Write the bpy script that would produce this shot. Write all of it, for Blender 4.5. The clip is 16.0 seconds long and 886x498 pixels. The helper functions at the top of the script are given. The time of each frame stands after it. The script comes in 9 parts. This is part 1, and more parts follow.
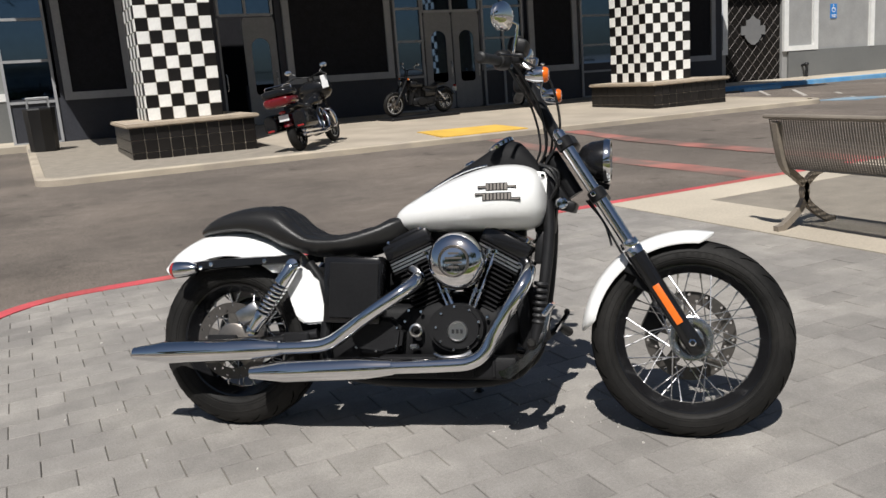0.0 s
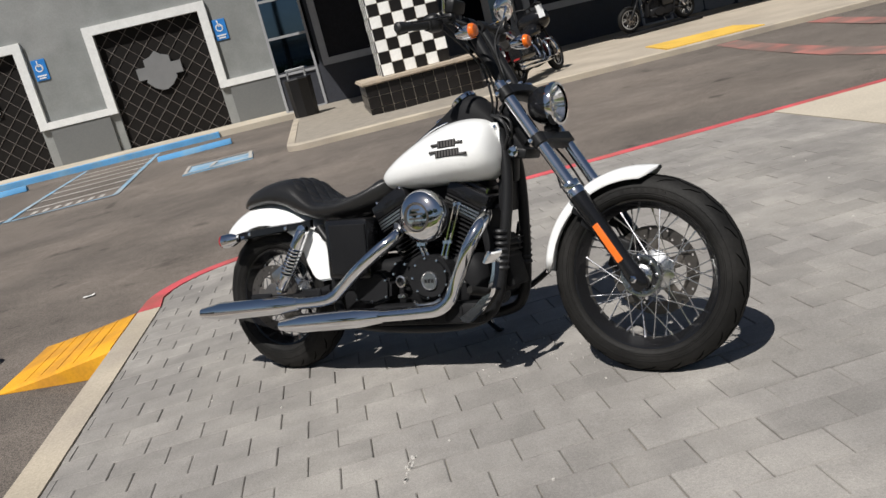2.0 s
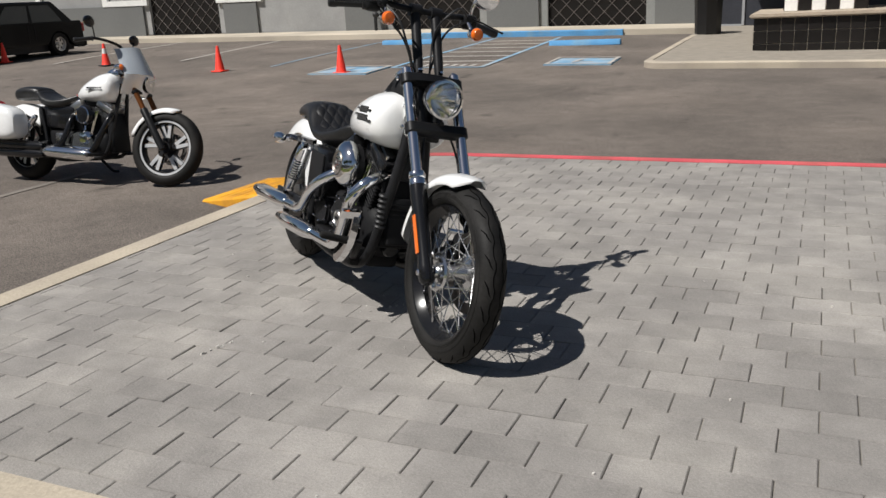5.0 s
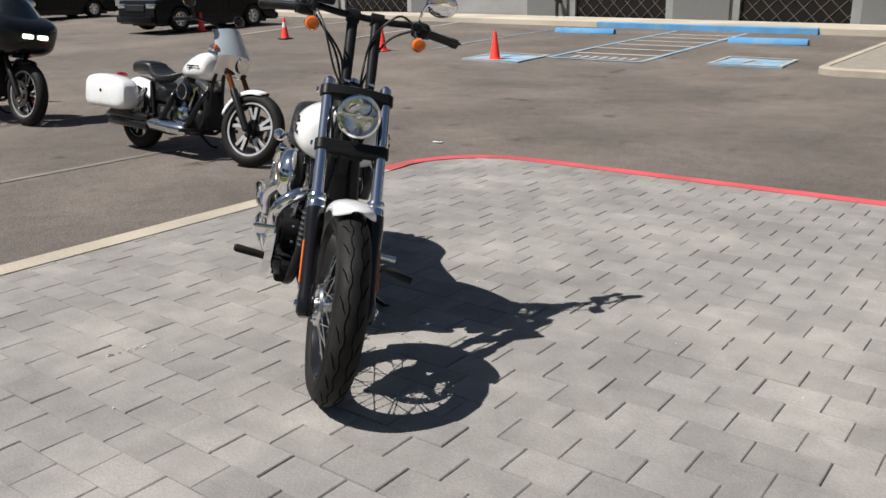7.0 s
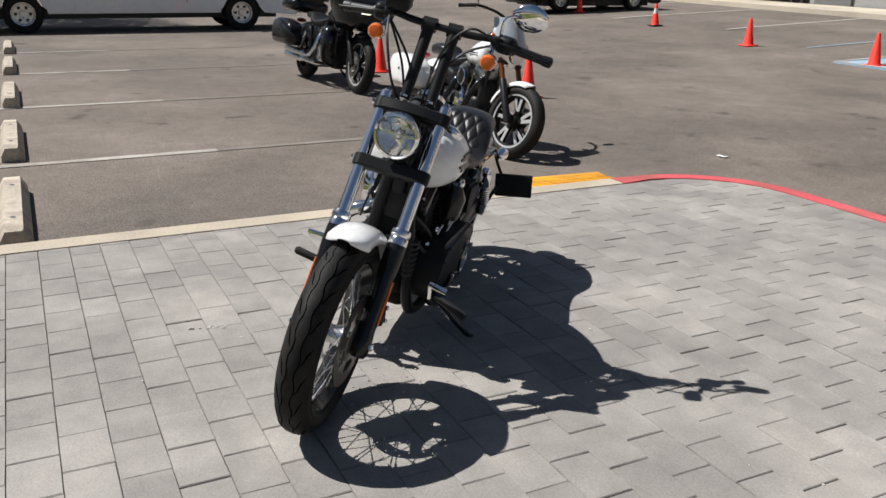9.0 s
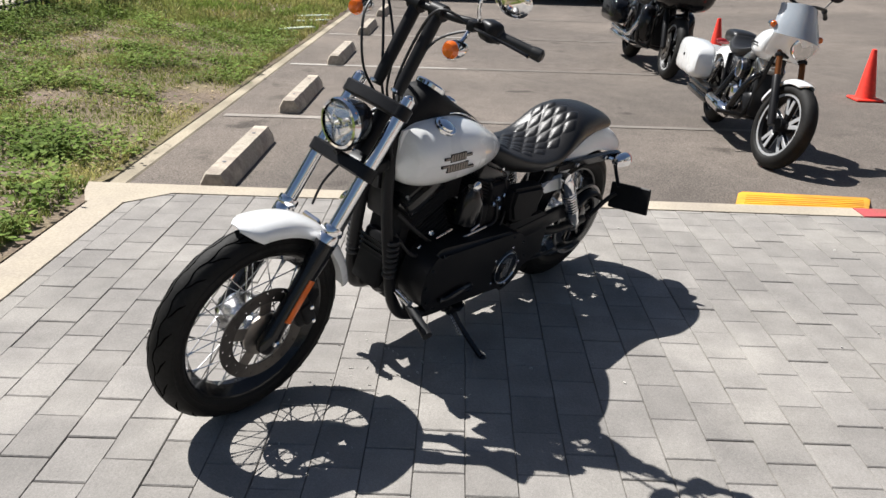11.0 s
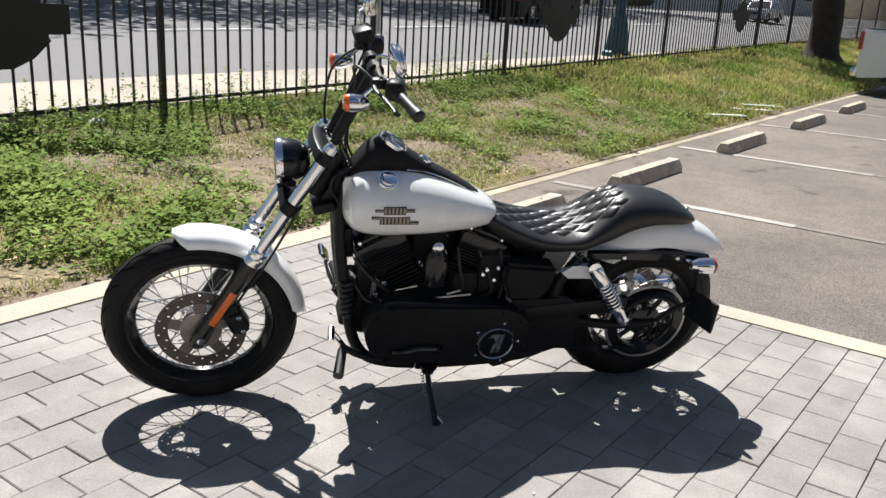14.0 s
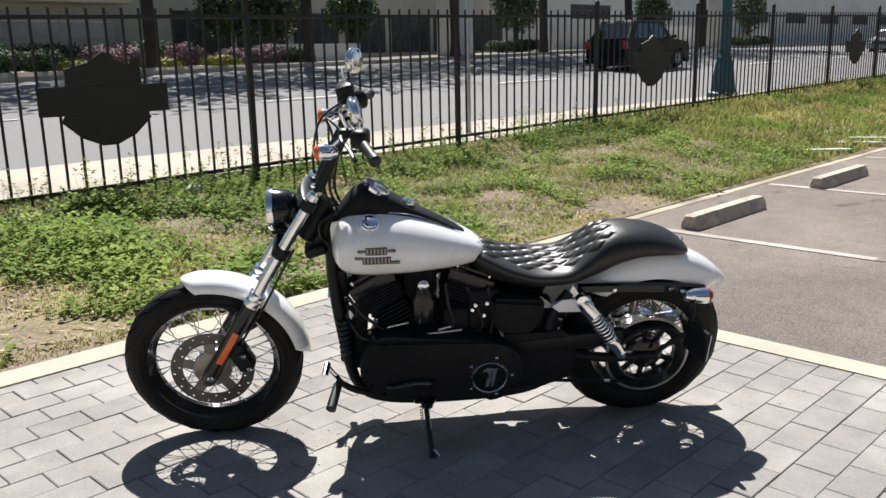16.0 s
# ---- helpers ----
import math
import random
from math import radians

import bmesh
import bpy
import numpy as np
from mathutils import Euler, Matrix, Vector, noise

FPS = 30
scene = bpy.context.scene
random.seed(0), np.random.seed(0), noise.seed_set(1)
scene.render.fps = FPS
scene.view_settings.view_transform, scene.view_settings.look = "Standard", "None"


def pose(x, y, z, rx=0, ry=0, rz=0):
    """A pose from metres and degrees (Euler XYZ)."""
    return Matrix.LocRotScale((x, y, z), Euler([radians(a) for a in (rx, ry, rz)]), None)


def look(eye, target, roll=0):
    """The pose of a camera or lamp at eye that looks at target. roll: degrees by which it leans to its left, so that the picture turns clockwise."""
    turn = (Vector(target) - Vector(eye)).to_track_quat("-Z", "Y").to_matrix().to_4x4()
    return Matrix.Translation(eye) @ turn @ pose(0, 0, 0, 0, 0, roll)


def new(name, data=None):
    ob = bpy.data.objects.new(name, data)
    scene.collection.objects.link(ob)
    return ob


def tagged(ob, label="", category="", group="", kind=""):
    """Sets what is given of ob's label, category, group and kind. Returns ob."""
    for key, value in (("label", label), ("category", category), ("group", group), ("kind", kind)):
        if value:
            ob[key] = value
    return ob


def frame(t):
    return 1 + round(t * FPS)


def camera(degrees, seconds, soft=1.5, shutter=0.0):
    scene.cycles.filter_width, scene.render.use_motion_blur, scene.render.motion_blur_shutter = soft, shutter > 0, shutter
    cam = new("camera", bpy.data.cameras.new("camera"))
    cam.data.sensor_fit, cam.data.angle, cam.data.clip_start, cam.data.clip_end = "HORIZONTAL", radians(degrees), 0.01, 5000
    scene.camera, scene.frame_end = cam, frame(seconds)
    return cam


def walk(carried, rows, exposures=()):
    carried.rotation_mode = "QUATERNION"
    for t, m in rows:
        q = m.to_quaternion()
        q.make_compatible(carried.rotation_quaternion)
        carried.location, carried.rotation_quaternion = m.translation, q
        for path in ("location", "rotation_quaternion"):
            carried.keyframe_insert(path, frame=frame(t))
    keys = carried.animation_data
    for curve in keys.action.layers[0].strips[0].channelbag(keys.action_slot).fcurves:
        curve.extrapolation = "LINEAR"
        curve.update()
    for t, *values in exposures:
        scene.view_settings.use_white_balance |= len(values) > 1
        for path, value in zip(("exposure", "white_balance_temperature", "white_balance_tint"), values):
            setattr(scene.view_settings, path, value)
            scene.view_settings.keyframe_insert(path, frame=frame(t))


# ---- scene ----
cam = camera(55.1, 16.0)
PATH = [
    (0, (0.173, 0.029, 1.303), (1.02, 1.791, 0.884), -4.4),
    (0.5, (0.385, -0.073, 1.325), (1.068, 1.76, 0.909), -5.1),
    (1, (0.636, -0.171, 1.317), (1.173, 1.706, 0.881), -5.4),
    (1.5, (0.938, -0.39, 1.285), (1.31, 1.514, 0.802), -7.9),
    (2, (1.229, -0.51, 1.272), (1.398, 1.424, 0.791), -14.4),
    (2.5, (1.539, -0.632, 1.296), (1.498, 1.321, 0.869), -19.6),
    (3, (1.886, -0.826, 1.308), (1.56, 1.113, 0.941), -21.5),
    (3.5, (2.254, -0.875, 1.298), (1.77, 1.026, 0.909), -17.8),
    (4, (2.657, -0.902, 1.319), (2.069, 0.955, 0.863), -11.6),
    (4.5, (3.01, -0.829, 1.33), (2.303, 0.965, 0.799), -6.7),
    (5, (3.345, -0.581, 1.322), (2.552, 1.165, 0.751), -3.1),
    (7.5, (4.158, 0.462, 1.383), (2.862, 1.864, 0.788), -1.5),
    (8, (4.269, 0.725, 1.353), (2.808, 1.952, 0.753), -1.6),
    (8.5, (4.463, 1.049, 1.437), (2.824, 2.022, 0.83), -0.2),
    (9, (4.543, 1.38, 1.468), (2.843, 2.22, 0.833), 1.0),
    (9.5, (4.615, 1.721, 1.489), (2.825, 2.326, 0.834), 2.7),
    (12, (4.31, 3.418, 1.482), (2.491, 2.968, 0.786), 1.2),
    (12.5, (4.212, 3.671, 1.499), (2.465, 2.968, 0.827), 2.5),
    (13, (4.136, 3.971, 1.513), (2.456, 3.073, 0.907), 3.5),
    (13.5, (4.017, 4.271, 1.51), (2.402, 3.246, 0.925), 3.6),
    (14, (3.929, 4.53, 1.484), (2.374, 3.409, 0.913), 3.1),
    (14.5, (3.903, 4.812, 1.471), (2.394, 3.611, 0.943), 2.8),
    (15, (3.771, 4.92, 1.452), (2.295, 3.659, 0.971), 1.1),
    (15.5, (3.739, 5.007, 1.475), (2.31, 3.685, 1.017), 0.2),
    (16, (3.721, 5.014, 1.474), (2.336, 3.645, 1.022), -1.2),
]
walk(cam, [(t, look(eye, target, roll)) for t, eye, target, roll in PATH],
     exposures=[(0, 0.09, 6400, 10), (2.5, 0.03, 6400, 10), (5, 0.04, 6400, 10), (7.5, 0.31, 6350, 10), (9.5, 0.38, 6350, 10), (12, 0.83, 6300, 10), (16, 0.92, 6350, 10)])

# ---- light ----
SUN_AZ, SUN_EL = 233.7, 56.0        # where the sun stands: degrees from +x, and above the horizon
world = bpy.data.worlds.new("sky")
scene.world = world
world.use_nodes = True
wn = world.node_tree
sky = wn.nodes.new("ShaderNodeTexSky")
sky.sky_type, sky.sun_disc = "NISHITA", False
sky.sun_elevation, sky.sun_rotation = radians(SUN_EL), radians(90 - SUN_AZ)
sky.air_density, sky.dust_density, sky.ozone_density = 1.0, 1.0, 1.0
wn.links.new(sky.outputs[0], wn.nodes["Background"].inputs[0])
wn.nodes["Background"].inputs[1].default_value = 0.039
sun_data = bpy.data.lights.new("sun", "SUN")
sun_data.energy, sun_data.angle, sun_data.color = 5.0, radians(0.5), (1.0, 0.965, 0.91)
sun = new("sun", sun_data)
SUN_DIR = Vector((math.cos(radians(SUN_AZ)) * math.cos(radians(SUN_EL)), math.sin(radians(SUN_AZ)) * math.cos(radians(SUN_EL)), math.sin(radians(SUN_EL))))
sun.matrix_world = look(SUN_DIR * 40, (0, 0, 0))
scene.view_settings.exposure = 0.0


# ---- materials ----
def mat(name, col, rough=0.5, metal=0.0, var=0.12, scale=5.0, fine=60.0, bump=0.0, bscale=120.0, coat=0.0, rand=0.0,
        col2=None, patch=1.5, lo=0.45, hi=0.62, where="obj", trans=0.0, ior=1.45, island=0.0, spec=0.5, rvar=0.12, spots=None, grit=0, thin=0.0, mid=None, gritty=0.30):
    """A procedural surface: a base colour with variation at two scales, an optional second colour in patches, and fine relief."""
    m = bpy.data.materials.new(name)
    m.use_nodes = True
    nt = m.node_tree
    n, l = nt.nodes, nt.links
    bs = n["Principled BSDF"]
    if where == "world":
        co = n.new("ShaderNodeNewGeometry").outputs["Position"]
    else:
        co = n.new("ShaderNodeTexCoord").outputs["Object"]

    def noise_at(s, detail=4.0):
        t = n.new("ShaderNodeTexNoise")
        t.inputs["Scale"].default_value, t.inputs["Detail"].default_value = s, detail
        l.new(co, t.inputs["Vector"])
        return t.outputs["Fac"]

    def maths(op, a, b):
        t = n.new("ShaderNodeMath")
        t.operation = op
        for i, v in enumerate((a, b)):
            if isinstance(v, (int, float)):
                t.inputs[i].default_value = v
            else:
                l.new(v, t.inputs[i])
        return t.outputs[0]

    def ranged(v, a, b, fa=0.3, fb=0.7):
        t = n.new("ShaderNodeMapRange")
        t.inputs[1].default_value, t.inputs[2].default_value, t.inputs[3].default_value, t.inputs[4].default_value = fa, fb, a, b
        l.new(v, t.inputs[0])
        return t.outputs[0]

    big, small = noise_at(scale), noise_at(fine)
    f = maths("MULTIPLY", ranged(big, 1 - var, 1 + var), ranged(small, 1 - var * 0.7, 1 + var * 0.7))
    if rand:
        r = n.new("ShaderNodeObjectInfo").outputs["Random"]
        f = maths("MULTIPLY", f, ranged(r, 1 - rand, 1 + rand, 0, 1))
    if island:
        r = n.new("ShaderNodeNewGeometry").outputs["Random Per Island"]
        f = maths("MULTIPLY", f, ranged(r, 1 - island, 1 + island, 0, 1))
    rgb = n.new("ShaderNodeRGB")
    rgb.outputs[0].default_value = (*col, 1)
    base = rgb.outputs[0]
    if col2:
        mx = n.new("ShaderNodeMix")
        mx.data_type = "RGBA"
        l.new(ranged(noise_at(patch, 6.0), 0, 1, lo, hi), mx.inputs["Factor"])
        mx.inputs["A"].default_value, mx.inputs["B"].default_value = (*col, 1), (*col2, 1)
        base = mx.outputs["Result"]
    if spots:
        f = maths("MULTIPLY", f, ranged(noise_at(spots[0], 3.0), 1.0, spots[2], spots[1], spots[1] + 0.09))
    if grit:
        f = maths("MULTIPLY", f, ranged(noise_at(grit, 2.0), 1 - gritty, 1 + gritty))
    if mid:
        f = maths("MULTIPLY", f, ranged(noise_at(mid[0], 5.0), 1 - mid[1], 1 + mid[1]))
    sc = n.new("ShaderNodeVectorMath")
    sc.operation = "SCALE"
    l.new(base, sc.inputs[0])
    l.new(f, sc.inputs["Scale"])
    l.new(sc.outputs[0], bs.inputs["Base Color"])
    l.new(ranged(big, max(0.0, rough - rvar * rough), min(1.0, rough + rvar * rough)), bs.inputs["Roughness"])
    bs.inputs["Metallic"].default_value = metal
    bs.inputs["Coat Weight"].default_value = coat
    bs.inputs["Coat Roughness"].default_value = 0.04
    bs.inputs["Specular IOR Level"].default_value = spec
    bs.inputs["Transmission Weight"].default_value = trans
    bs.inputs["IOR"].default_value = ior
    if bump:
        b = n.new("ShaderNodeBump")
        b.inputs["Strength"].default_value, b.inputs["Distance"].default_value = min(1.0, bump), 0.01
        l.new(noise_at(bscale, 5.0), b.inputs["Height"])
        l.new(b.outputs[0], bs.inputs["Normal"])
    if thin:
        tl, ms = n.new("ShaderNodeBsdfTranslucent"), n.new("ShaderNodeMixShader")
        ms.inputs[0].default_value = thin
        l.new(sc.outputs[0], tl.inputs[0])
        l.new(bs.outputs[0], ms.inputs[1])
        l.new(tl.outputs[0], ms.inputs[2])
        l.new(ms.outputs[0], n["Material Output"].inputs[0])
    return m


M = {}
M["asphalt"] = mat("asphalt", (0.147, 0.126, 0.109), 0.9, var=0.19, scale=0.7, fine=90, bump=0.9, bscale=110, col2=(0.190, 0.161, 0.137), patch=0.25, where="world", spec=0.3, spots=(1.7, 0.65, 0.5), grit=120, gritty=0.5, mid=(4.5, 0.10))
M["concrete"] = mat("kerb_concrete", (0.45, 0.39, 0.305), 0.9, var=0.16, scale=1.2, fine=70, bump=0.3, bscale=90, col2=(0.38, 0.33, 0.27), patch=1.1, where="world", spec=0.3)
M["old_kerb"] = mat("weathered_kerb", (0.40, 0.345, 0.262), 0.95, var=0.2, scale=1.5, fine=60, bump=0.3, col2=(0.31, 0.268, 0.20), patch=1.3, where="world", spec=0.2)
M["walkway"] = mat("walkway_concrete", (0.52, 0.46, 0.37), 0.9, var=0.14, scale=0.6, fine=60, bump=0.2, col2=(0.42, 0.37, 0.30), patch=0.4, where="world", spec=0.3)
M["street_walk"] = mat("street_pavement_concrete", (0.40, 0.345, 0.285), 0.9, var=0.12, scale=0.6, fine=60, bump=0.2, col2=(0.33, 0.29, 0.24), patch=0.4, where="world", spec=0.3)
M["red_paint"] = mat("red_kerb_paint", (0.60, 0.09, 0.105), 0.75, var=0.18, scale=2, fine=60, bump=0.2, col2=(0.42, 0.10, 0.09), patch=2.5, where="world")
M["faded_red"] = mat("faded_red_paint", (0.36, 0.15, 0.125), 0.85, var=0.2, scale=1.5, fine=40, col2=(0.19, 0.13, 0.11), patch=1.2, lo=0.42, hi=0.6, where="world")
M["yellow"] = mat("yellow_paint", (0.75, 0.36, 0.02), 0.6, var=0.12, scale=3, fine=50, col2=(0.6, 0.28, 0.03), patch=4, bump=0.2)
M["tactile"] = mat("yellow_pavement_paint", (0.72, 0.45, 0.08), 0.8, var=0.12, scale=2, fine=50, where="world")
M["blue_paint"] = mat("blue_pavement_paint", (0.10, 0.30, 0.55), 0.8, var=0.15, scale=1.5, fine=50, col2=(0.16, 0.33, 0.5), patch=2, where="world")
M["white_line"] = mat("worn_white_line", (0.38, 0.35, 0.315), 0.85, var=0.2, scale=2, fine=50, col2=(0.26, 0.23, 0.20), patch=1.8, lo=0.44, hi=0.6, where="world")
M["fresh_line"] = mat("white_line_paint", (0.50, 0.47, 0.43), 0.85, var=0.15, scale=2, fine=50, col2=(0.36, 0.33, 0.30), patch=2, where="world")
M["square_blue"] = mat("faded_blue_square", (0.19, 0.35, 0.50), 0.85, var=0.18, scale=2, fine=50, col2=(0.34, 0.42, 0.48), patch=2.5, where="world")
M["paver"] = mat("grey_paver", (0.252, 0.236, 0.219), 0.9, var=0.10, scale=1.1, fine=85, bump=0.3, bscale=110, rand=0.10, col2=(0.31, 0.290, 0.265), patch=1.6, grit=260, gritty=0.13, mid=(8.0, 0.10), spots=(2.6, 0.70, 1.3), where="world", spec=0.3)
M["joint"] = mat("joint_sand", (0.23, 0.21, 0.18), 0.95, var=0.2, fine=90, where="world")
M["brown_paver"] = mat("brown_paver", (0.26, 0.23, 0.19), 0.9, var=0.15, fine=60, bump=0.3, island=0.12, where="world")
M["soil"] = mat("dry_soil", (0.175, 0.132, 0.096), 1.0, var=0.25, scale=1.5, fine=30, bump=0.8, bscale=25, col2=(0.20, 0.165, 0.085), patch=0.9, grit=60, where="world")
M["grass"] = mat("weedy_grass", (0.205, 0.272, 0.064), 0.85, spec=0.15, var=0.25, scale=0.8, fine=10, col2=(0.42, 0.385, 0.15), patch=0.7, lo=0.40, hi=0.60, island=0.35, where="world", thin=0.35)
M["leaf"] = mat("weed_leaf", (0.168, 0.245, 0.055), 0.85, spec=0.15, var=0.3, scale=1.2, fine=14, col2=(0.21, 0.27, 0.07), patch=1.1, island=0.35, where="world", thin=0.3)
# Far pavement concrete with its shade mixed into the base colours.
M["far_walk_shade"] = mat("shaded_far_paving", (0.20, 0.175, 0.145), 0.9, var=0.2, scale=0.4, fine=30, col2=(0.13, 0.12, 0.085), patch=0.4, where="world", spec=0.2)
M["fence_black"] = mat("black_fence_paint", (0.014, 0.0125, 0.0125), 0.55, var=0.2, fine=40)
M["road"] = mat("road_asphalt", (0.175, 0.17, 0.17), 0.9, var=0.12, scale=0.4, fine=40, bump=0.2, where="world", spec=0.3)
M["stop_concrete"] = mat("wheel_stop_concrete", (0.47, 0.415, 0.335), 0.95, var=0.22, scale=4, fine=50, bump=0.5, bscale=60, col2=(0.34, 0.29, 0.24), patch=5)
M["wall_grey"] = mat("grey_stucco", (0.225, 0.232, 0.224), 0.92, var=0.10, scale=0.35, fine=30, mid=(1.6, 0.09), col2=(0.262, 0.266, 0.258), patch=0.5, bump=0.25, bscale=70, where="world")
M["wall_light"] = mat("light_grey_stucco", (0.29, 0.29, 0.285), 0.92, var=0.10, scale=0.35, fine=30, mid=(1.6, 0.09), bump=0.25, bscale=70, where="world")
M["wall_dark"] = mat("dark_grey_stucco", (0.145, 0.148, 0.145), 0.92, var=0.08, scale=0.5, fine=30, bump=0.2, where="world")
M["trim_white"] = mat("white_trim_paint", (0.72, 0.72, 0.70), 0.8, var=0.05, fine=20)
M["trim_grey"] = mat("grey_frame_paint", (0.33, 0.335, 0.345), 0.6, var=0.06, fine=20, spec=0.3)
M["door_grey"] = mat("grey_door_paint", (0.25, 0.252, 0.255), 0.6, var=0.06, fine=20, spec=0.3)
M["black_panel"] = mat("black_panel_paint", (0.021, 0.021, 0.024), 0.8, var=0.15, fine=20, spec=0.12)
M["gate_black"] = mat("gate_black", (0.010, 0.0085, 0.0075), 0.7, var=0.2, fine=25, spec=0.2)
M["gate_bar"] = mat("gate_bar", (0.125, 0.11, 0.10), 0.5, 0.0, var=0.1)
M["glass_dark"] = mat("dark_window_glass", (0.10, 0.155, 0.24), 0.03, 1.0, var=0.05)
M["tile_black"] = mat("black_tile", (0.011, 0.0095, 0.009), 0.3, var=0.25, scale=3, fine=20, rand=0.3)
M["tile_white"] = mat("cream_tile", (0.88, 0.87, 0.83), 0.45, var=0.05, fine=20, rand=0.05)
M["grout"] = mat("grout", (0.42, 0.37, 0.30), 0.95)
M["cap_stone"] = mat("cast_stone_cap", (0.42, 0.35, 0.27), 0.9, var=0.15, fine=40, bump=0.2, where="world")
M["orange"] = mat("orange_plastic", (0.92, 0.048, 0.025), 0.55, var=0.08, fine=20)
M["white_plastic"] = mat("white_sleeve", (0.75, 0.73, 0.70), 0.5, var=0.06)
M["black_plastic"] = mat("black_plastic", (0.015, 0.015, 0.016), 0.5, var=0.1)
M["white_paint"] = mat("pearl_white_paint", (0.86, 0.86, 0.85), 0.28, var=0.02, coat=1.0)
M["gloss_black"] = mat("gloss_black_paint", (0.010, 0.010, 0.011), 0.2, var=0.05, coat=0.35, spec=0.3)
M["satin_black"] = mat("satin_black_metal", (0.013, 0.013, 0.014), 0.40, var=0.15, fine=90, bump=0.05, spec=0.22)
M["matt_black"] = mat("wrinkle_black", (0.012, 0.012, 0.013), 0.58, spec=0.18, var=0.15, fine=120, bump=0.15, bscale=300)
M["chrome"] = mat("chrome", (0.86, 0.86, 0.87), 0.06, 1.0, var=0.02)
M["disc"] = mat("disc_steel", (0.26, 0.235, 0.21), 0.38, 0.9, var=0.12, fine=70)
M["rotor"] = mat("dark_rotor_steel", (0.13, 0.118, 0.108), 0.42, 0.8, var=0.15, fine=70)
M["rotor_lip"] = mat("dull_lip_metal", (0.42, 0.41, 0.40), 0.45, 0.9, var=0.1, fine=70)
M["spoke"] = mat("plated_spoke", (0.60, 0.60, 0.61), 0.24, 0.9, var=0.03)
M["steel"] = mat("brushed_steel", (0.62, 0.61, 0.60), 0.28, 1.0, var=0.08, fine=90)
M["machined"] = mat("machined_wheel_face", (0.62, 0.62, 0.62), 0.38, 0.55, var=0.05)
# Flat black that paints the shade in tyre tread grooves.
M["groove"] = mat("tread_shadow", (0.003, 0.003, 0.003), 1.0, var=0.1, spec=0.0)
M["alu"] = mat("machined_aluminium", (0.72, 0.72, 0.72), 0.22, 1.0, var=0.05)
M["rubber"] = mat("tyre_rubber", (0.0105, 0.010, 0.0095), 0.66, var=0.25, scale=8, fine=80, bump=0.12, col2=(0.017, 0.016, 0.015), patch=5, spec=0.25)
M["leather"] = mat("black_vinyl", (0.016, 0.0155, 0.0155), 0.36, var=0.15, fine=200, bump=0.12, bscale=400)
M["amber"] = mat("amber_lens", (0.78, 0.15, 0.012), 0.15, var=0.05, coat=1.0)
M["amber_side"] = mat("amber_reflector", (0.85, 0.17, 0.02), 0.3, var=0.08, coat=0.5)
M["red_lens"] = mat("red_lens", (0.35, 0.02, 0.02), 0.15, var=0.05, coat=1.0)
M["lens_glass"] = mat("lamp_glass", (0.95, 0.97, 0.97), 0.02, trans=1.0, ior=1.45, var=0.01)
M["bowl"] = mat("silvered_bowl", (0.9, 0.9, 0.9), 0.05, 1.0, var=0.03)
M["clear_lens"] = mat("clear_lens", (0.9, 0.92, 0.92), 0.03, var=0.01, spec=0.8)
M["clear_lens"].node_tree.nodes["Principled BSDF"].inputs["Alpha"].default_value = 0.07
M["gauge_grey"] = mat("grey_dial", (0.16, 0.165, 0.17), 0.35, var=0.08, coat=0.6)
M["mirror"] = mat("mirror_silver", (0.9, 0.9, 0.9), 0.02, 1.0, var=0.0)


# ---- mesh helpers ----
def bm_new():
    return bmesh.new()


def part(name, bm, material, parent=None, label="", smooth=35.0, m=None):
    """Links a bmesh as one mesh object, under a thing or a part."""
    me = bpy.data.meshes.new(name)
    bmesh.ops.recalc_face_normals(bm, faces=bm.faces)
    bm.to_mesh(me)
    bm.free()
    for one in material if isinstance(material, (list, tuple)) else (material,):
        me.materials.append(one)
    if smooth:
        me.shade_smooth()
        me.set_sharp_from_angle(angle=radians(smooth))
    ob = new(name, me)
    if parent is not None:
        ob.parent = parent
    if m is not None:
        ob.matrix_basis = m
    if label:
        ob["label"] = label
    return ob


def raw(name, verts, faces, material, parent=None, smooth=0):
    me = bpy.data.meshes.new(name)
    me.from_pydata(verts, [], faces)
    me.materials.append(material)
    if smooth:
        me.shade_smooth()
        me.set_sharp_from_angle(angle=radians(smooth))
    ob = new(name, me)
    if parent is not None:
        ob.parent = parent
    return ob


def box(bm, c, s, rot=None, bevel=0.0, seg=1):
    """A box at c of full size s, turned by a Matrix."""
    m = Matrix.Translation(c) @ (rot.to_4x4() if rot is not None else Matrix.Identity(4)) @ Matrix.Diagonal((*s, 1))
    made = bmesh.ops.create_cube(bm, size=1.0, matrix=m)
    if bevel:
        edges = list({e for v in made["verts"] for e in v.link_edges})
        bmesh.ops.bevel(bm, geom=edges, offset=bevel, segments=seg, affect="EDGES", profile=0.5)


def frame_at(d, hint=(0, 0, 1)):
    d = Vector(d).normalized()
    h = Vector(hint)
    if abs(d.dot(h)) > 0.97:
        h = Vector((0, 1, 0)) if abs(d.y) < 0.9 else Vector((1, 0, 0))
    a = h.cross(d).normalized()
    return a, d.cross(a).normalized(), d


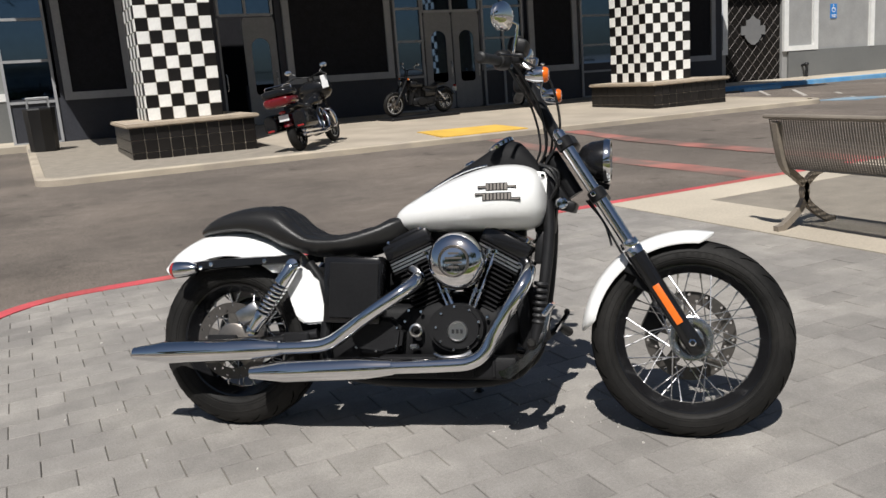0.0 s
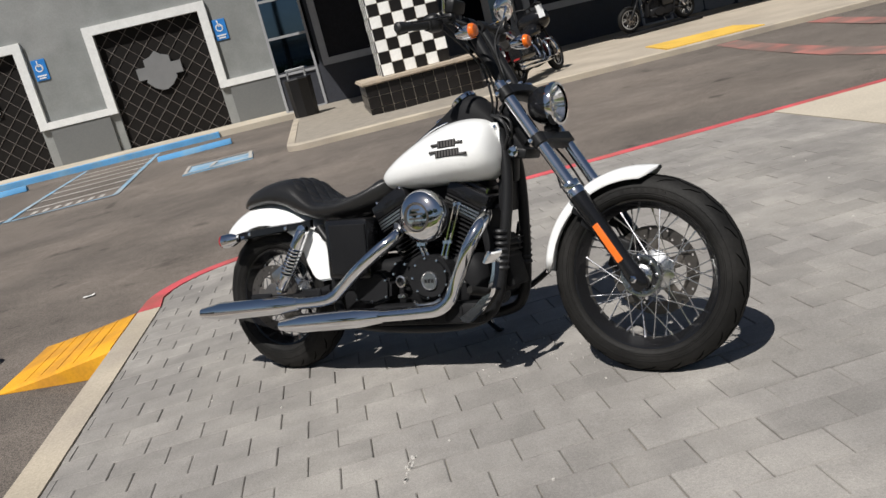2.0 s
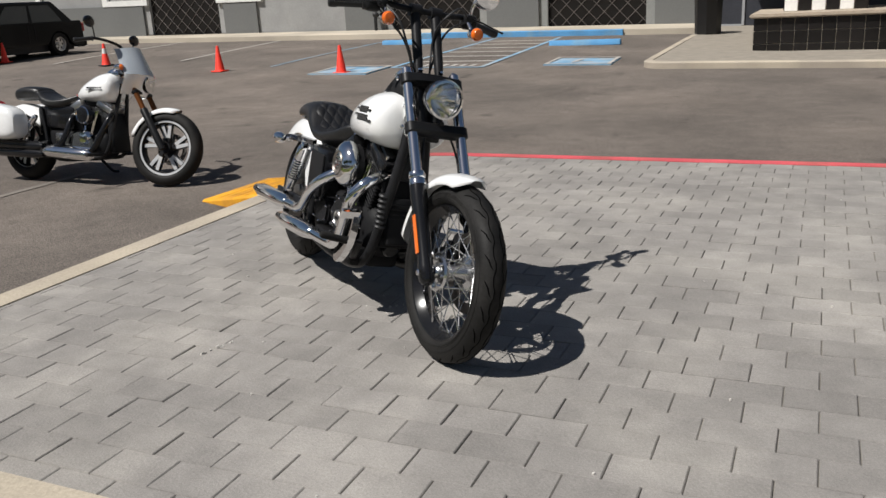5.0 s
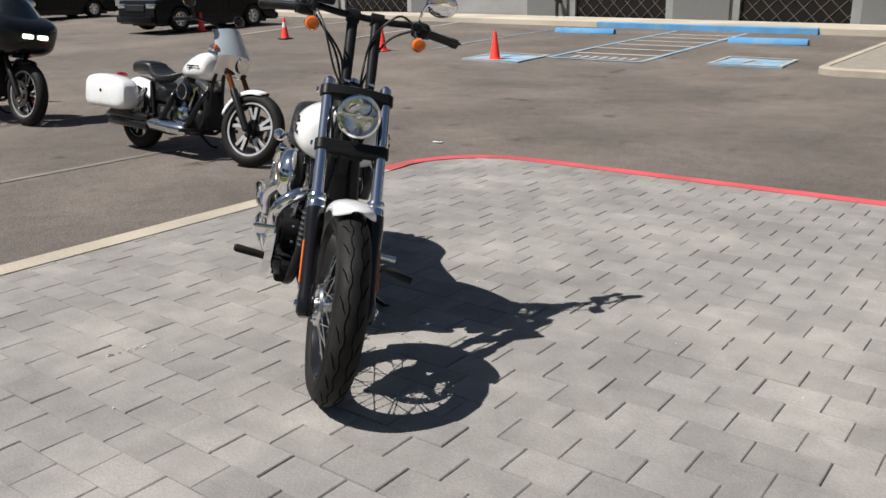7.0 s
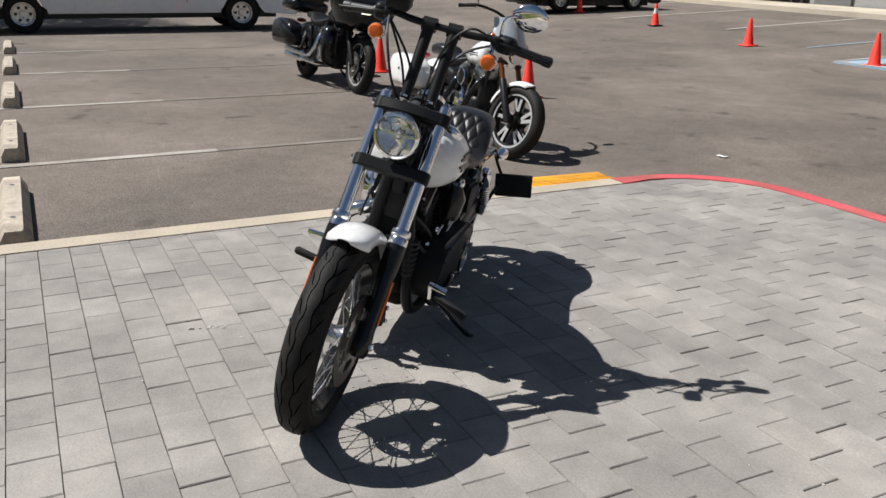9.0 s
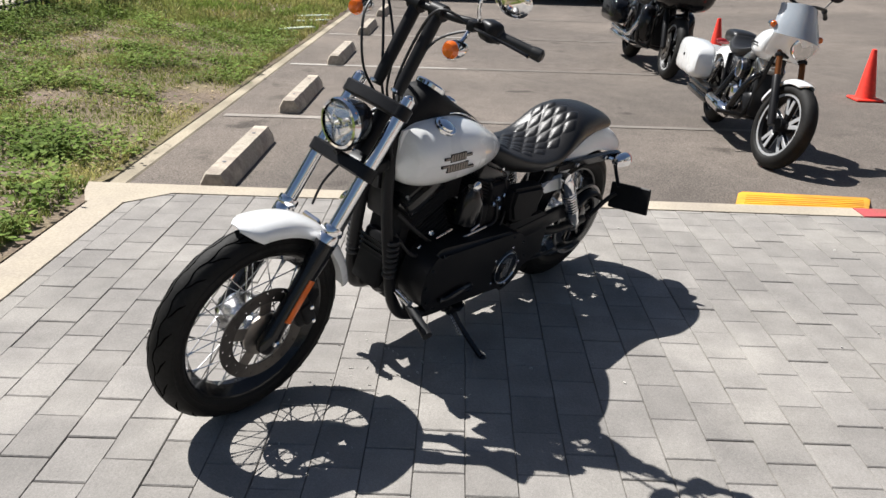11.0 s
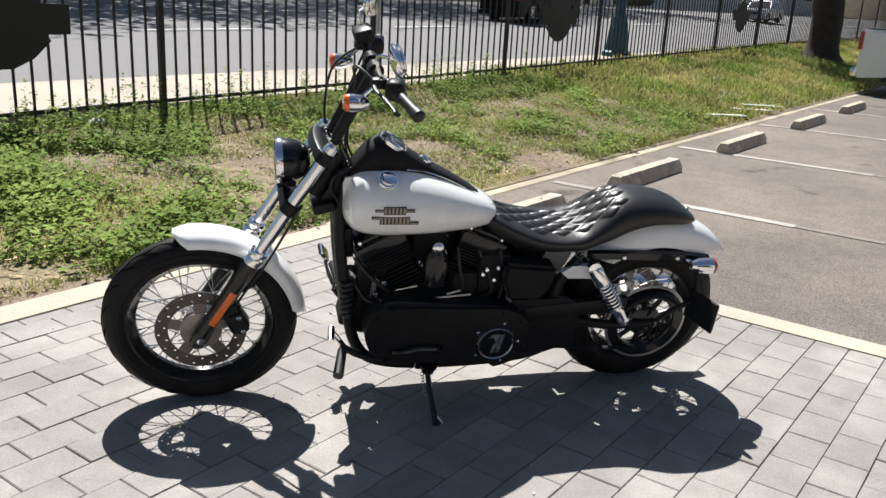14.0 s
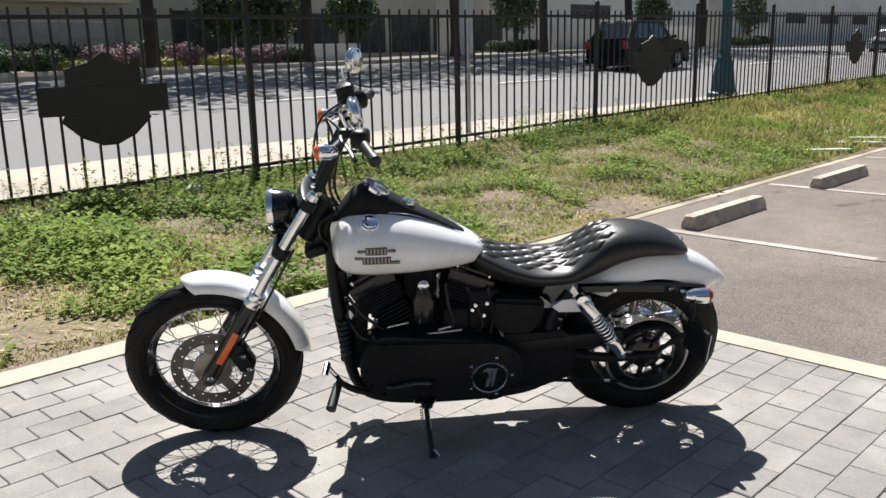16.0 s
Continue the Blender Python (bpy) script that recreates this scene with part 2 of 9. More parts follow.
def skin(bm, rings, closed=True, caps=True, loop=False):
    """Faces between rings of points of one length."""
    vs = [[bm.verts.new(p) for p in r] for r in rings]
    n = len(vs[0])
    pairs = list(zip(vs, vs[1:])) + ([(vs[-1], vs[0])] if loop else [])
    for a, b in pairs:
        for i in range(n if closed else n - 1):
            j = (i + 1) % n
            bm.faces.new((a[i], a[j], b[j], b[i]))
    if caps and closed and not loop:
        bm.faces.new(vs[0][::-1])
        bm.faces.new(vs[-1])
    return vs


def tube(bm, pts, r, seg=10, caps=True, flat=1.0, hint=(0, 0, 1)):
    """A tube along points; r: one radius or one a point; flat squeezes it along its second axis."""
    pts = [Vector(p) for p in pts]
    rs = r if isinstance(r, (list, tuple)) else [r] * len(pts)
    rings, last = [], None
    for i, p in enumerate(pts):
        d = (pts[min(i + 1, len(pts) - 1)] - pts[max(i - 1, 0)]).normalized()
        if last is None:
            a, b, _ = frame_at(d, hint)
        else:
            a = (last - d * last.dot(d)).normalized()
            b = d.cross(a)
        last = a
        rings.append([p + (a * math.cos(2 * math.pi * k / seg) + b * math.sin(2 * math.pi * k / seg) * flat) * rs[i] for k in range(seg)])
    skin(bm, rings, True, caps)


def bend(pts, n=6):
    """A smooth curve (Catmull-Rom) through points."""
    p = [Vector(q) for q in pts]
    out = []
    for i in range(len(p) - 1):
        a, b, c, d = p[max(i - 1, 0)], p[i], p[i + 1], p[min(i + 2, len(p) - 1)]
        for k in range(n):
            t = k / n
            out.append(0.5 * ((2 * b) + (c - a) * t + (2 * a - 5 * b + 4 * c - d) * t * t + (3 * b - a - 3 * c + d) * t ** 3))
    return out + [p[-1]]


def rod(bm, a, b, r0, r1=None, seg=12):
    tube(bm, [a, b], [r0, r0 if r1 is None else r1], seg)


def lathe(bm, prof, c=(0, 0, 0), axis=(0, 1, 0), seg=32, loop=False, caps=True):
    """Turns a profile of (radius, along) about an axis through c."""
    a, b, d = frame_at(axis)
    c = Vector(c)
    rings = [[c + d * h + (a * math.cos(2 * math.pi * k / seg) + b * math.sin(2 * math.pi * k / seg)) * max(r, 1e-4) for k in range(seg)] for r, h in prof]
    skin(bm, rings, True, caps and not loop, loop)


def ball(bm, c, s, seg=16, rings=10, rot=None):
    m = Matrix.Translation(c) @ (rot.to_4x4() if rot is not None else Matrix.Identity(4)) @ Matrix.Diagonal((*s, 1))
    bmesh.ops.create_uvsphere(bm, u_segments=seg, v_segments=rings, radius=1.0, matrix=m)


def slab(bm, poly, z0, z1):
    """A flat polygon (x, y) made thick."""
    lo, hi = [bm.verts.new((x, y, z0)) for x, y in poly], [bm.verts.new((x, y, z1)) for x, y in poly]
    n = len(poly)
    bm.faces.new(hi)
    bm.faces.new(lo[::-1])
    for i in range(n):
        j = (i + 1) % n
        bm.faces.new((lo[i], lo[j], hi[j], hi[i]))


def plate(bm, poly, o, u, v, w, thick):
    """A polygon of (a, b) on the plane o + a u + b v, made thick along w."""
    o, u, v, w = Vector(o), Vector(u), Vector(v), Vector(w)
    lo = [bm.verts.new(o + u * a + v * b) for a, b in poly]
    hi = [bm.verts.new(o + u * a + v * b + w * thick) for a, b in poly]
    bm.faces.new(lo[::-1])
    bm.faces.new(hi)
    for i in range(len(poly)):
        j = (i + 1) % len(poly)
        bm.faces.new((lo[i], lo[j], hi[j], hi[i]))


def empty(name, m=None, label="", category="", group="", kind=""):
    ob = new(name)
    ob.empty_display_size = 0.2
    if m is not None:
        ob.matrix_basis = m
    return tagged(ob, label, category, group, kind)


# ---- ground ----
LOT = -0.18


def lot_z(y):
    """The lot lies level by the plaza and rises a little towards the shop."""
    return LOT + 0.012 * min(max(y - 11.0, 0.0), 13.0)


def ground():
    xs = [-1500, -300, -80, -40, -25, -15, -8, -4, 0, 4, 8, 15, 25, 40, 80, 300, 1500]
    ys = [-1500, -300, -60, -20, -8, -4, 0, 4, 8, 11, 15, 19, 24, 30, 60, 300, 1500]
    verts = [(x, y, lot_z(y)) for y in ys for x in xs]
    n = len(xs)
    faces = [(j * n + i, j * n + i + 1, (j + 1) * n + i + 1, (j + 1) * n + i) for j in range(len(ys) - 1) for i in range(n - 1)]
    tagged(raw("ground", verts, faces, M["asphalt"]), "brown-grey worn asphalt of the car park", "ground", kind="structure")


ground()
KX0, KX1 = -0.38, -0.205          # kerb beside the parking bays, outer and inner edge
RY0, RY1 = 6.06, 6.20            # red kerb, inner and outer edge
GY0, GY1 = 0.735, 0.95            # kerb beside the grass
R_OUT = 0.86


def arc(cx, cy, r, a0, a1, n=12):
    return [(cx + r * math.cos(radians(a0 + (a1 - a0) * i / n)), cy + r * math.sin(radians(a0 + (a1 - a0) * i / n))) for i in range(n + 1)]


def kerb_strip(name, outer, inner, z0, z1, material, label, round_edge=0.02):
    bm = bm_new()
    rings = []
    for (ox, oy), (ix, iy) in zip(outer, inner):
        o, i = Vector((ox, oy, 0)), Vector((ix, iy, 0))
        d = (i - o).normalized()
        rings.append([o + Vector((0, 0, z0)), i + Vector((0, 0, z0)), i + Vector((0, 0, z1)), o + d * round_edge + Vector((0, 0, z1)), o + Vector((0, 0, z1 - round_edge))])
    skin(bm, rings)
    return tagged(part(name, bm, material), label, "kerb", kind="structure")


CX, CY = KX0 + R_OUT, RY1 - R_OUT
out_arc, in_arc = arc(CX, CY, R_OUT, 180, 90), arc(CX, CY, R_OUT - 0.14, 180, 90)
kerb_strip("kerb_bays", [(KX0, 0.60), (KX0, 5.16)], [(KX1, 0.95), (KX1, 5.16)], -0.4, 0.003, M["concrete"], "bare beige concrete kerb beside the parking bays")
kerb_strip("kerb_red", [(KX0, 5.165)] + out_arc[1:] + [(3, RY1), (14, RY1)], [(KX1, 5.165)] + in_arc[1:] + [(3, RY0), (14, RY0)], -0.4, 0.004, M["red_paint"], "concrete kerb with worn bright red paint")
kx = 0.0
for length in (1.62, 1.47, 1.51, 1.46, 1.5, 1.5, 1.5, 1.5, 1.94):
    dy = 0.006 * math.sin(kx * 5.1)
    kerb_strip("kerb_grass", [(kx + length - 0.007, GY0 + dy), (kx, GY0 + dy)], [(kx + length - 0.007, GY1 + dy), (kx, GY1 + dy)], -0.4, 0.004 + dy * 0.5, M["concrete"], "beige concrete kerb between grass and pavers")
    kx += length
bm = bm_new()
slab(bm, [(-0.002, GY0), (-0.002, GY1 + 0.01), (KX1, 1.17), (KX1, 0.95), (KX0, 0.60), (-0.2, 0.65)], -0.4, 0.0035)
tagged(part("kerb_corner", bm, M["concrete"], smooth=0), "wide beige concrete corner of the plaza kerb", "kerb", kind="structure")
kerb_strip("kerb_lot_edge", [(KX0 + 0.01, 0.615), (-60, 0.575)], [(KX0 + 0.01, 0.455), (-60, 0.415)], -0.4, LOT + 0.012, M["old_kerb"], "low beige concrete kerb along the grass")

# ---- plaza paving bed and concrete band ----
bm = bm_new()
slab(bm, [(KX1 + 0.001, GY1 - 0.02), (4.72, GY1 - 0.02), (4.72, RY0 + 0.01), (CX, RY0 + 0.01)] + [(x, y) for x, y in in_arc[::-1]], -0.4, -0.008)
plaza = tagged(part("plaza_floor", bm, M["joint"], smooth=0), "grey concrete block paving in running bond", "paving", kind="structure")
bm = bm_new()
slab(bm, [(4.72, GY1 - 0.02), (5.42, GY1 - 0.02), (5.42, 5.55), (14, 5.55), (14, RY0 + 0.005), (4.72, RY0 + 0.005)], -0.4, 0.004)
tagged(part("pavement_band", bm, M["walkway"], smooth=0), "cream concrete band beside the pavers", "paving", kind="structure")
bm = bm_new()
slab(bm, [(5.42, GY1 - 0.02), (14, GY1 - 0.02), (14, 5.55), (5.42, 5.55)], -0.4, 0.0)
tagged(part("pavement_bench", bm, M["brown_paver"], smooth=0), "brown textured concrete round the bench", "paving", kind="structure")


# ---- the site falls a little from west to east near the shop ----
def fall(x, y):
    return -0.014 * min(max(x, -45.0), 45.0) * min(max((y - 8.0) / 10.0, 0.0), 1.0)


def spart(name, bm, material, parent=None, label="", smooth=30.0):
    """A part of the shop side, set down on the falling ground."""
    for v in bm.verts:
        v.co.z += fall(v.co.x, v.co.y)
    return part(name, bm, material, parent, label, smooth)


for v in bpy.data.objects["ground"].data.vertices:
    v.co.z += fall(v.co.x, v.co.y)

# ---- shop pavement ----
WALL_Y, SHOP_Y, FLOOR = 26.85, 25.0, 0.13


def walk_z(y):
    return -0.02 + (FLOOR + 0.02) * min(max((y - 15.3) / 8.0, 0.0), 1.0)


def pavement(name, poly, label, material):
    bm = bm_new()
    slab(bm, poly, -0.4, 0.0)
    for v in bm.verts:
        if v.co.z > -0.1:
            v.co.z = walk_z(v.co.y)
    return tagged(spart(name, bm, material, smooth=0), label, "pavement", kind="structure")


def strips(x0, x1, y0, y1, n=8):
    """An outline with enough corners along x to follow the ground."""
    xs = [x0 + (x1 - x0) * i / n for i in range(n + 1)]
    return [(x, y0) for x in xs] + [(x, y1) for x in xs[::-1]]


M["shop_floor"] = mat("broom_finished_concrete", (0.41, 0.355, 0.285), 0.9, var=0.15, scale=0.8, fine=60, bump=0.2, where="world")
ya = 15.36
pavement("pavement_shop", [(4.9, ya), (11, ya), (18, ya), (18.6, ya + 0.5), (18.6, 22), (18.6, 26.8), (9, 26.8), (4.9, 26.8), (4.9, 22)], "beige concrete pavement in front of the shop", M["shop_floor"])
pavement("pavement_brown", [(0.5, ya), (2.7, ya), (4.898, ya), (4.898, 22), (4.898, 26.8), (2.7, 26.8), (0.3, 26.8), (0.3, 22), (0.3, ya + 0.3)], "brown brick paving round the first pillar", M["brown_paver"])
bm = bm_new()
rim = [(0.28, 26.0), (0.28, 20), (0.28, ya + 0.45)] + arc(0.73, ya + 0.45 - 0.16, 0.45, 180, 270, 6) + [(6, ya - 0.16), (12, ya - 0.16), (18, ya - 0.16)] + arc(18, ya + 0.6, 0.76, 270, 360, 5) + [(18.76, 22), (18.76, 26)]
inn = [(0.44, 26.0), (0.44, 20), (0.44, ya + 0.45)] + arc(0.73, ya + 0.45 - 0.16, 0.29, 180, 270, 6) + [(6, ya), (12, ya), (18, ya)] + arc(18, ya + 0.6, 0.6, 270, 360, 5) + [(18.6, 22), (18.6, 26)]
rings = [[(ox, oy, -0.5), (ix, iy, -0.5), (ix, iy, walk_z(iy) + 0.012), (ox + (ix - ox) * 0.2, oy + (iy - oy) * 0.2, walk_z(oy) + 0.012), (ox, oy, walk_z(oy) - 0.01)] for (ox, oy), (ix, iy) in zip(rim, inn)]
skin(bm, rings)
tagged(spart("kerb_shop", bm, M["concrete"]), "beige concrete kerb of the shop pavement", "kerb", kind="structure")
pavement("pavement_west", strips(-60, 0.28, 24.0, 26.8), "beige concrete pavement along the grey wall", M["walkway"])
pavement("pavement_east", strips(18.76, 60, 23.6, 26.8), "beige concrete pavement along the grey wall", M["walkway"])
bm = bm_new()
for x0, x1, y0 in ((-8.2, -1.9, 23.93), (21.5, 40, 23.5)):
    n = 6
    skin(bm, [[(x, y0, -0.5), (x, y0 + 0.25, -0.5), (x, y0 + 0.25, 0.136), (x, y0 + 0.02, 0.136), (x, y0, 0.12)] for x in [x0 + (x1 - x0) * i / n for i in range(n + 1)]])
tagged(spart("kerb_blue", bm, M["blue_paint"]), "concrete kerb painted blue", "kerb", kind="structure")
bm = bm_new()
slab(bm, [(7.75, ya + 0.02), (9.75, ya + 0.02), (9.95, ya + 1.7), (8.0, ya + 1.8)], -0.1, 0.0)
for v in bm.verts:
    v.co.z = walk_z(v.co.y) + (0.03 if v.co.z > -0.05 else -0.05)
tagged(spart("yellow_pavement_patch", bm, M["tactile"], smooth=0), "faded yellow warning paint on the pavement", "paint", kind="structure")


# ---- painted markings on the lot ----
def stripe(bm, a, b, w, lift=0.006):
    a, b = Vector((*a, 0)), Vector((*b, 0))
    s = (b - a).normalized().cross(Vector((0, 0, 1))) * (w / 2)
    n = max(1, int((b - a).length / 1.5))
    rows = [[bm.verts.new((p.x, p.y, lot_z(p.y) + lift)) for p in (a + (b - a) * i / n + s, a + (b - a) * i / n - s)] for i in range(n + 1)]
    for p, q in zip(rows, rows[1:]):
        bm.faces.new((p[0], p[1], q[1], q[0]))


bm = bm_new()
for x in (-3.24, -6.4, -9.7, -13.0):
    stripe(bm, (x, 2.9), (x - 0.03, 5.6), 0.09)
M["spent_line"] = mat("nearly_gone_line", (0.195, 0.172, 0.15), 0.85, var=0.2, scale=2, fine=50, col2=(0.16, 0.138, 0.118), patch=1.8, where="world")
tagged(part("bay_lines_spent", bm, M["spent_line"], smooth=0), "nearly worn-off bay lines on asphalt", "line marking", kind="structure")
bm = bm_new()
for x in (-3.24, -6.4, -9.7, -13.0):
    stripe(bm, (x + 0.03, 0.66), (x, 2.9), 0.11)
tagged(part("bay_lines", bm, M["white_line"], smooth=0), "worn white bay lines on asphalt", "line marking", kind="structure")
bm = bm_new()
for x in (28, 31, 34):
    stripe(bm, (x, 19.5), (x - 0.1, 23.9), 0.10)
for x, y in ((-11.95, 17.3), (-15.9, 16.8), (-19.9, 16.9)):
    stripe(bm, (x, y), (x - 0.21 * (23.9 - y), 23.9), 0.10)
for a, b in (((24.4, 23.1), (21.7, 20.0)), ((24.4, 21.45), (21.2, 18.05)), ((23.4, 18.9), (20.8, 16.2))):
    stripe(bm, a, b, 0.13)
tagged(spart("bay_lines_shop", bm, M["fresh_line"], smooth=0), "worn white bay lines by the shop", "line marking", kind="structure")
bm = bm_new()
for i in range(6):
    y = 16.75 + i * 1.12
    k = (y - 15.6) / 7.7
    stripe(bm, (-4.85 - 0.55 * k, y), (-3.05 - 0.55 * k, y + 0.12), 0.15)
for i in range(7):
    stripe(bm, (-4.55 + i * 0.21, 15.85), (-4.55 + i * 0.21 - 0.03, 16.25), 0.10)
tagged(spart("access_hatching", bm, M["fresh_line"], smooth=0), "worn white hatching of an access aisle", "line marking", kind="structure")
M["pale_blue"] = mat("faded_blue_line", (0.20, 0.36, 0.50), 0.85, var=0.2, scale=2, fine=50, col2=(0.32, 0.38, 0.42), patch=1.5, where="world")
bm = bm_new()
for a, b in (((-4.95, 15.6), (-5.5, 23.5)), ((-2.95, 15.6), (-3.55, 23.5)), ((-4.95, 15.6), (-2.95, 15.6)), ((-8.2, 15.9), (-8.9, 23.4))):
    stripe(bm, a, b, 0.11 if a[0] > -8 else 0.06, 0.011)
tagged(spart("access_outline", bm, M["pale_blue"], smooth=0), "faded blue outline of an access aisle", "line marking", kind="structure")
bm = bm_new()
bw = bm_new()
for x, y in ((-1.75, 15.9), (-6.3, 14.45), (19.3, 14.9)):
    slab(bm, [(x, y), (x + 1.35, y), (x + 1.25, y + 1.4), (x - 0.1, y + 1.4)], lot_z(y) - 0.05, lot_z(y + 0.7) + 0.014)
    for a, b in (((x, y + 0.06), (x + 1.35, y + 0.06)), ((x + 1.3, y), (x + 1.2, y + 1.4)), ((x + 0.05, y), (x - 0.05, y + 1.4)), ((x, y + 1.36), (x + 1.25, y + 1.36)), ((x + 0.5, y + 0.3), (x + 0.55, y + 1.0)), ((x + 0.5, y + 0.5), (x + 0.9, y + 0.4))):
        stripe(bw, a, b, 0.07, 0.03)
tagged(spart("access_squares", bm, M["square_blue"], smooth=0), "faded blue access squares painted on asphalt", "line marking", kind="structure")
tagged(spart("access_square_lines", bw, M["fresh_line"], smooth=0), "white outlines on the blue access squares", "line marking", kind="structure")
bm = bm_new()
for line in ([(7.58, 6.75), (7.76, 9.88), (8.34, 13.2), (8.75, 15.0)], [(9.3, 6.75), (9.47, 8.56), (9.9, 12.0), (10.6, 15.0)]):
    for a, b in zip(line, line[1:]):
        stripe(bm, a, b, 0.42)
stripe(bm, (7.4, 6.5), (12.0, 6.4), 0.3, 0.011)
tagged(spart("crossing_lines", bm, M["faded_red"], smooth=0), "faded red crossing stripes on asphalt", "line marking", kind="structure")


# ---- walls ----
def rect(bm, x0, x1, z0, z1, y0, y1):
    n = max(1, int((x1 - x0) / 6))
    for i in range(n):
        a, b = x0 + (x1 - x0) * i / n, x0 + (x1 - x0) * (i + 1) / n
        box(bm, ((a + b) / 2, (y0 + y1) / 2, (z0 + z1) / 2), (b - a, y1 - y0, z1 - z0))


GATES = [(-4.95, -1.80), (-10.55, -7.30), (-21.3, -17.95), (26.6, 29.8)]
GATE_TOP = 3.62


def wall(name, x0, x1, holes, top, material, label):
    bm = bm_new()
    at = x0
    for a, b in sorted(holes):
        rect(bm, at, a, -0.6, top, WALL_Y, WALL_Y + 0.3)
        rect(bm, a, b, GATE_TOP, top, WALL_Y, WALL_Y + 0.3)
        at = b
    rect(bm, at, x1, -0.6, top, WALL_Y, WALL_Y + 0.3)
    bmesh.ops.remove_doubles(bm, verts=bm.verts, dist=1e-4)
    return tagged(spart(name, bm, material, smooth=0), label, "wall", kind="structure")


wall("wall_west_low", -60, -11.95, [GATES[2]], 7.9, M["wall_light"], "light grey stucco wall with gates")
wall("wall_west", -11.95, 0.1, GATES[:2], 10.0, M["wall_grey"], "grey stucco wall with black lattice gates")
wall("wall_east", 24.6, 60, GATES[3:], 9.0, M["wall_light"], "light grey stucco wall with a lattice gate")
bm = bm_new()
rect(bm, -60, -11.97, 7.9, 8.12, WALL_Y - 0.12, WALL_Y + 0.4)
tagged(spart("coping", bm, M["wall_dark"], smooth=0), "dark coping along the wall top", "coping", kind="structure")
bm = bm_new()
for a, b in ((-60, -21.58), (-17.67, -16.16), (-12.4, -10.83), (-7.02, -5.23), (-1.52, 0.1), (24.6, 26.3), (30.1, 60)):
    rect(bm, a, b, -0.5, 1.26, WALL_Y - 0.10, WALL_Y + 0.01)
tagged(spart("wall_plinth", bm, M["wall_dark"], smooth=0), "darker grey plinth at the foot of the wall", "plinth", kind="structure")


def trim(bm, a, b, c, d):
    """White band: a frame from x a to b (with its jambs), top at GATE_TOP, and the sill band from b to the next frame."""
    w = 0.26
    y0, y1 = WALL_Y - 0.13, WALL_Y + 0.012
    rect(bm, a - w, b + w, GATE_TOP, GATE_TOP + w, y0, y1)
    rect(bm, a - w, a, c, GATE_TOP, y0, y1)
    rect(bm, b, b + w, d, GATE_TOP, y0, y1)


bm = bm_new()
for a, b in GATES:
    trim(bm, a, b, 1.26, 1.26)
trim(bm, -15.9, -12.66, 1.26, 1.26)
trim(bm, -27.0, -23.6, 1.26, 1.26)
trim(bm, 31.85, 35.2, 1.26, 1.26)
for a, b in ((-23.34, -21.56), (-17.69, -16.16), (-12.4, -10.81), (-7.04, -5.21), (-1.54, 0.08), (24.7, 26.34), (30.06, 31.59)):
    rect(bm, a, b, 1.26, 1.47, WALL_Y - 0.13, WALL_Y + 0.012)
tagged(spart("trim_white", bm, M["trim_white"], smooth=0), "white stucco band stepping round the gates", "trim", kind="structure")

SHIELD = [(-0.30, 0.30), (-0.12, 0.36), (0.0, 0.46), (0.12, 0.36), (0.30, 0.30), (0.30, 0.14), (0.52, 0.14), (0.52, -0.14), (0.33, -0.14), (0.36, -0.20),
          (0.22, -0.36), (0.06, -0.45), (-0.06, -0.45), (-0.22, -0.36), (-0.36, -0.20), (-0.33, -0.14), (-0.52, -0.14), (-0.52, 0.14), (-0.30, 0.14)]


def gate(x0, x1, shield, label):
    g = empty("lattice_gate", None, label, "gate")
    bm = bm_new()
    rect(bm, x0, x1, -0.3, GATE_TOP, WALL_Y + 0.12, WALL_Y + 0.2)
    spart("gate_panel", bm, M["gate_black"], g, smooth=0)
    bm = bm_new()
    y = WALL_Y + 0.105
    w, hgt, step = x1 - x0, GATE_TOP + 0.1, 0.49
    k = -hgt
    while k < w:
        for s in (1, -1):
            a, b = max(0.0, k), min(w, k + hgt)
            if b - a > 0.05:
                pa, pb = (a, a - k), (b, b - k)
                if s < 0:
                    pa, pb = (w - pa[0], pa[1]), (w - pb[0], pb[1])
                rod(bm, (x0 + pa[0], y, pa[1] - 0.1), (x0 + pb[0], y, pb[1] - 0.1), 0.011, seg=4)
        k += step
    spart("lattice", bm, M["gate_bar"], g, "thin crossed bars", smooth=0)
    bm = bm_new()
    c = ((x0 + x1) / 2 - 0.03, WALL_Y + 0.05, 2.2)
    plate(bm, [(a * 1.3, b * 1.3) for a, b in SHIELD], c, (1, 0, 0), (0, 0, 1), (0, -1, 0), 0.03)
    spart("shield", bm, shield, g, "plain shield-shaped plate", smooth=0)
    return g


M["shield_grey"] = mat("grey_shield", (0.20, 0.20, 0.20), 0.6, 0.2, var=0.05)
M["shield_white"] = mat("pale_shield", (0.62, 0.61, 0.60), 0.5, 0.2, var=0.05)
gate(*GATES[0], M["shield_grey"], "black lattice gate with a dull grey shield plate")
gate(*GATES[1], M["shield_white"], "black lattice gate with a pale silver shield plate")
gate(*GATES[2], M["shield_grey"], "black lattice gate with a dull grey shield plate")
gate(*GATES[3], M["shield_grey"], "black lattice gate with a dull grey shield plate")

M["sign_blue"] = mat("blue_sign", (0.03, 0.20, 0.55), 0.4, var=0.05)
M["sign_white"] = mat("sign_white", (0.8, 0.8, 0.8), 0.4, var=0.03)


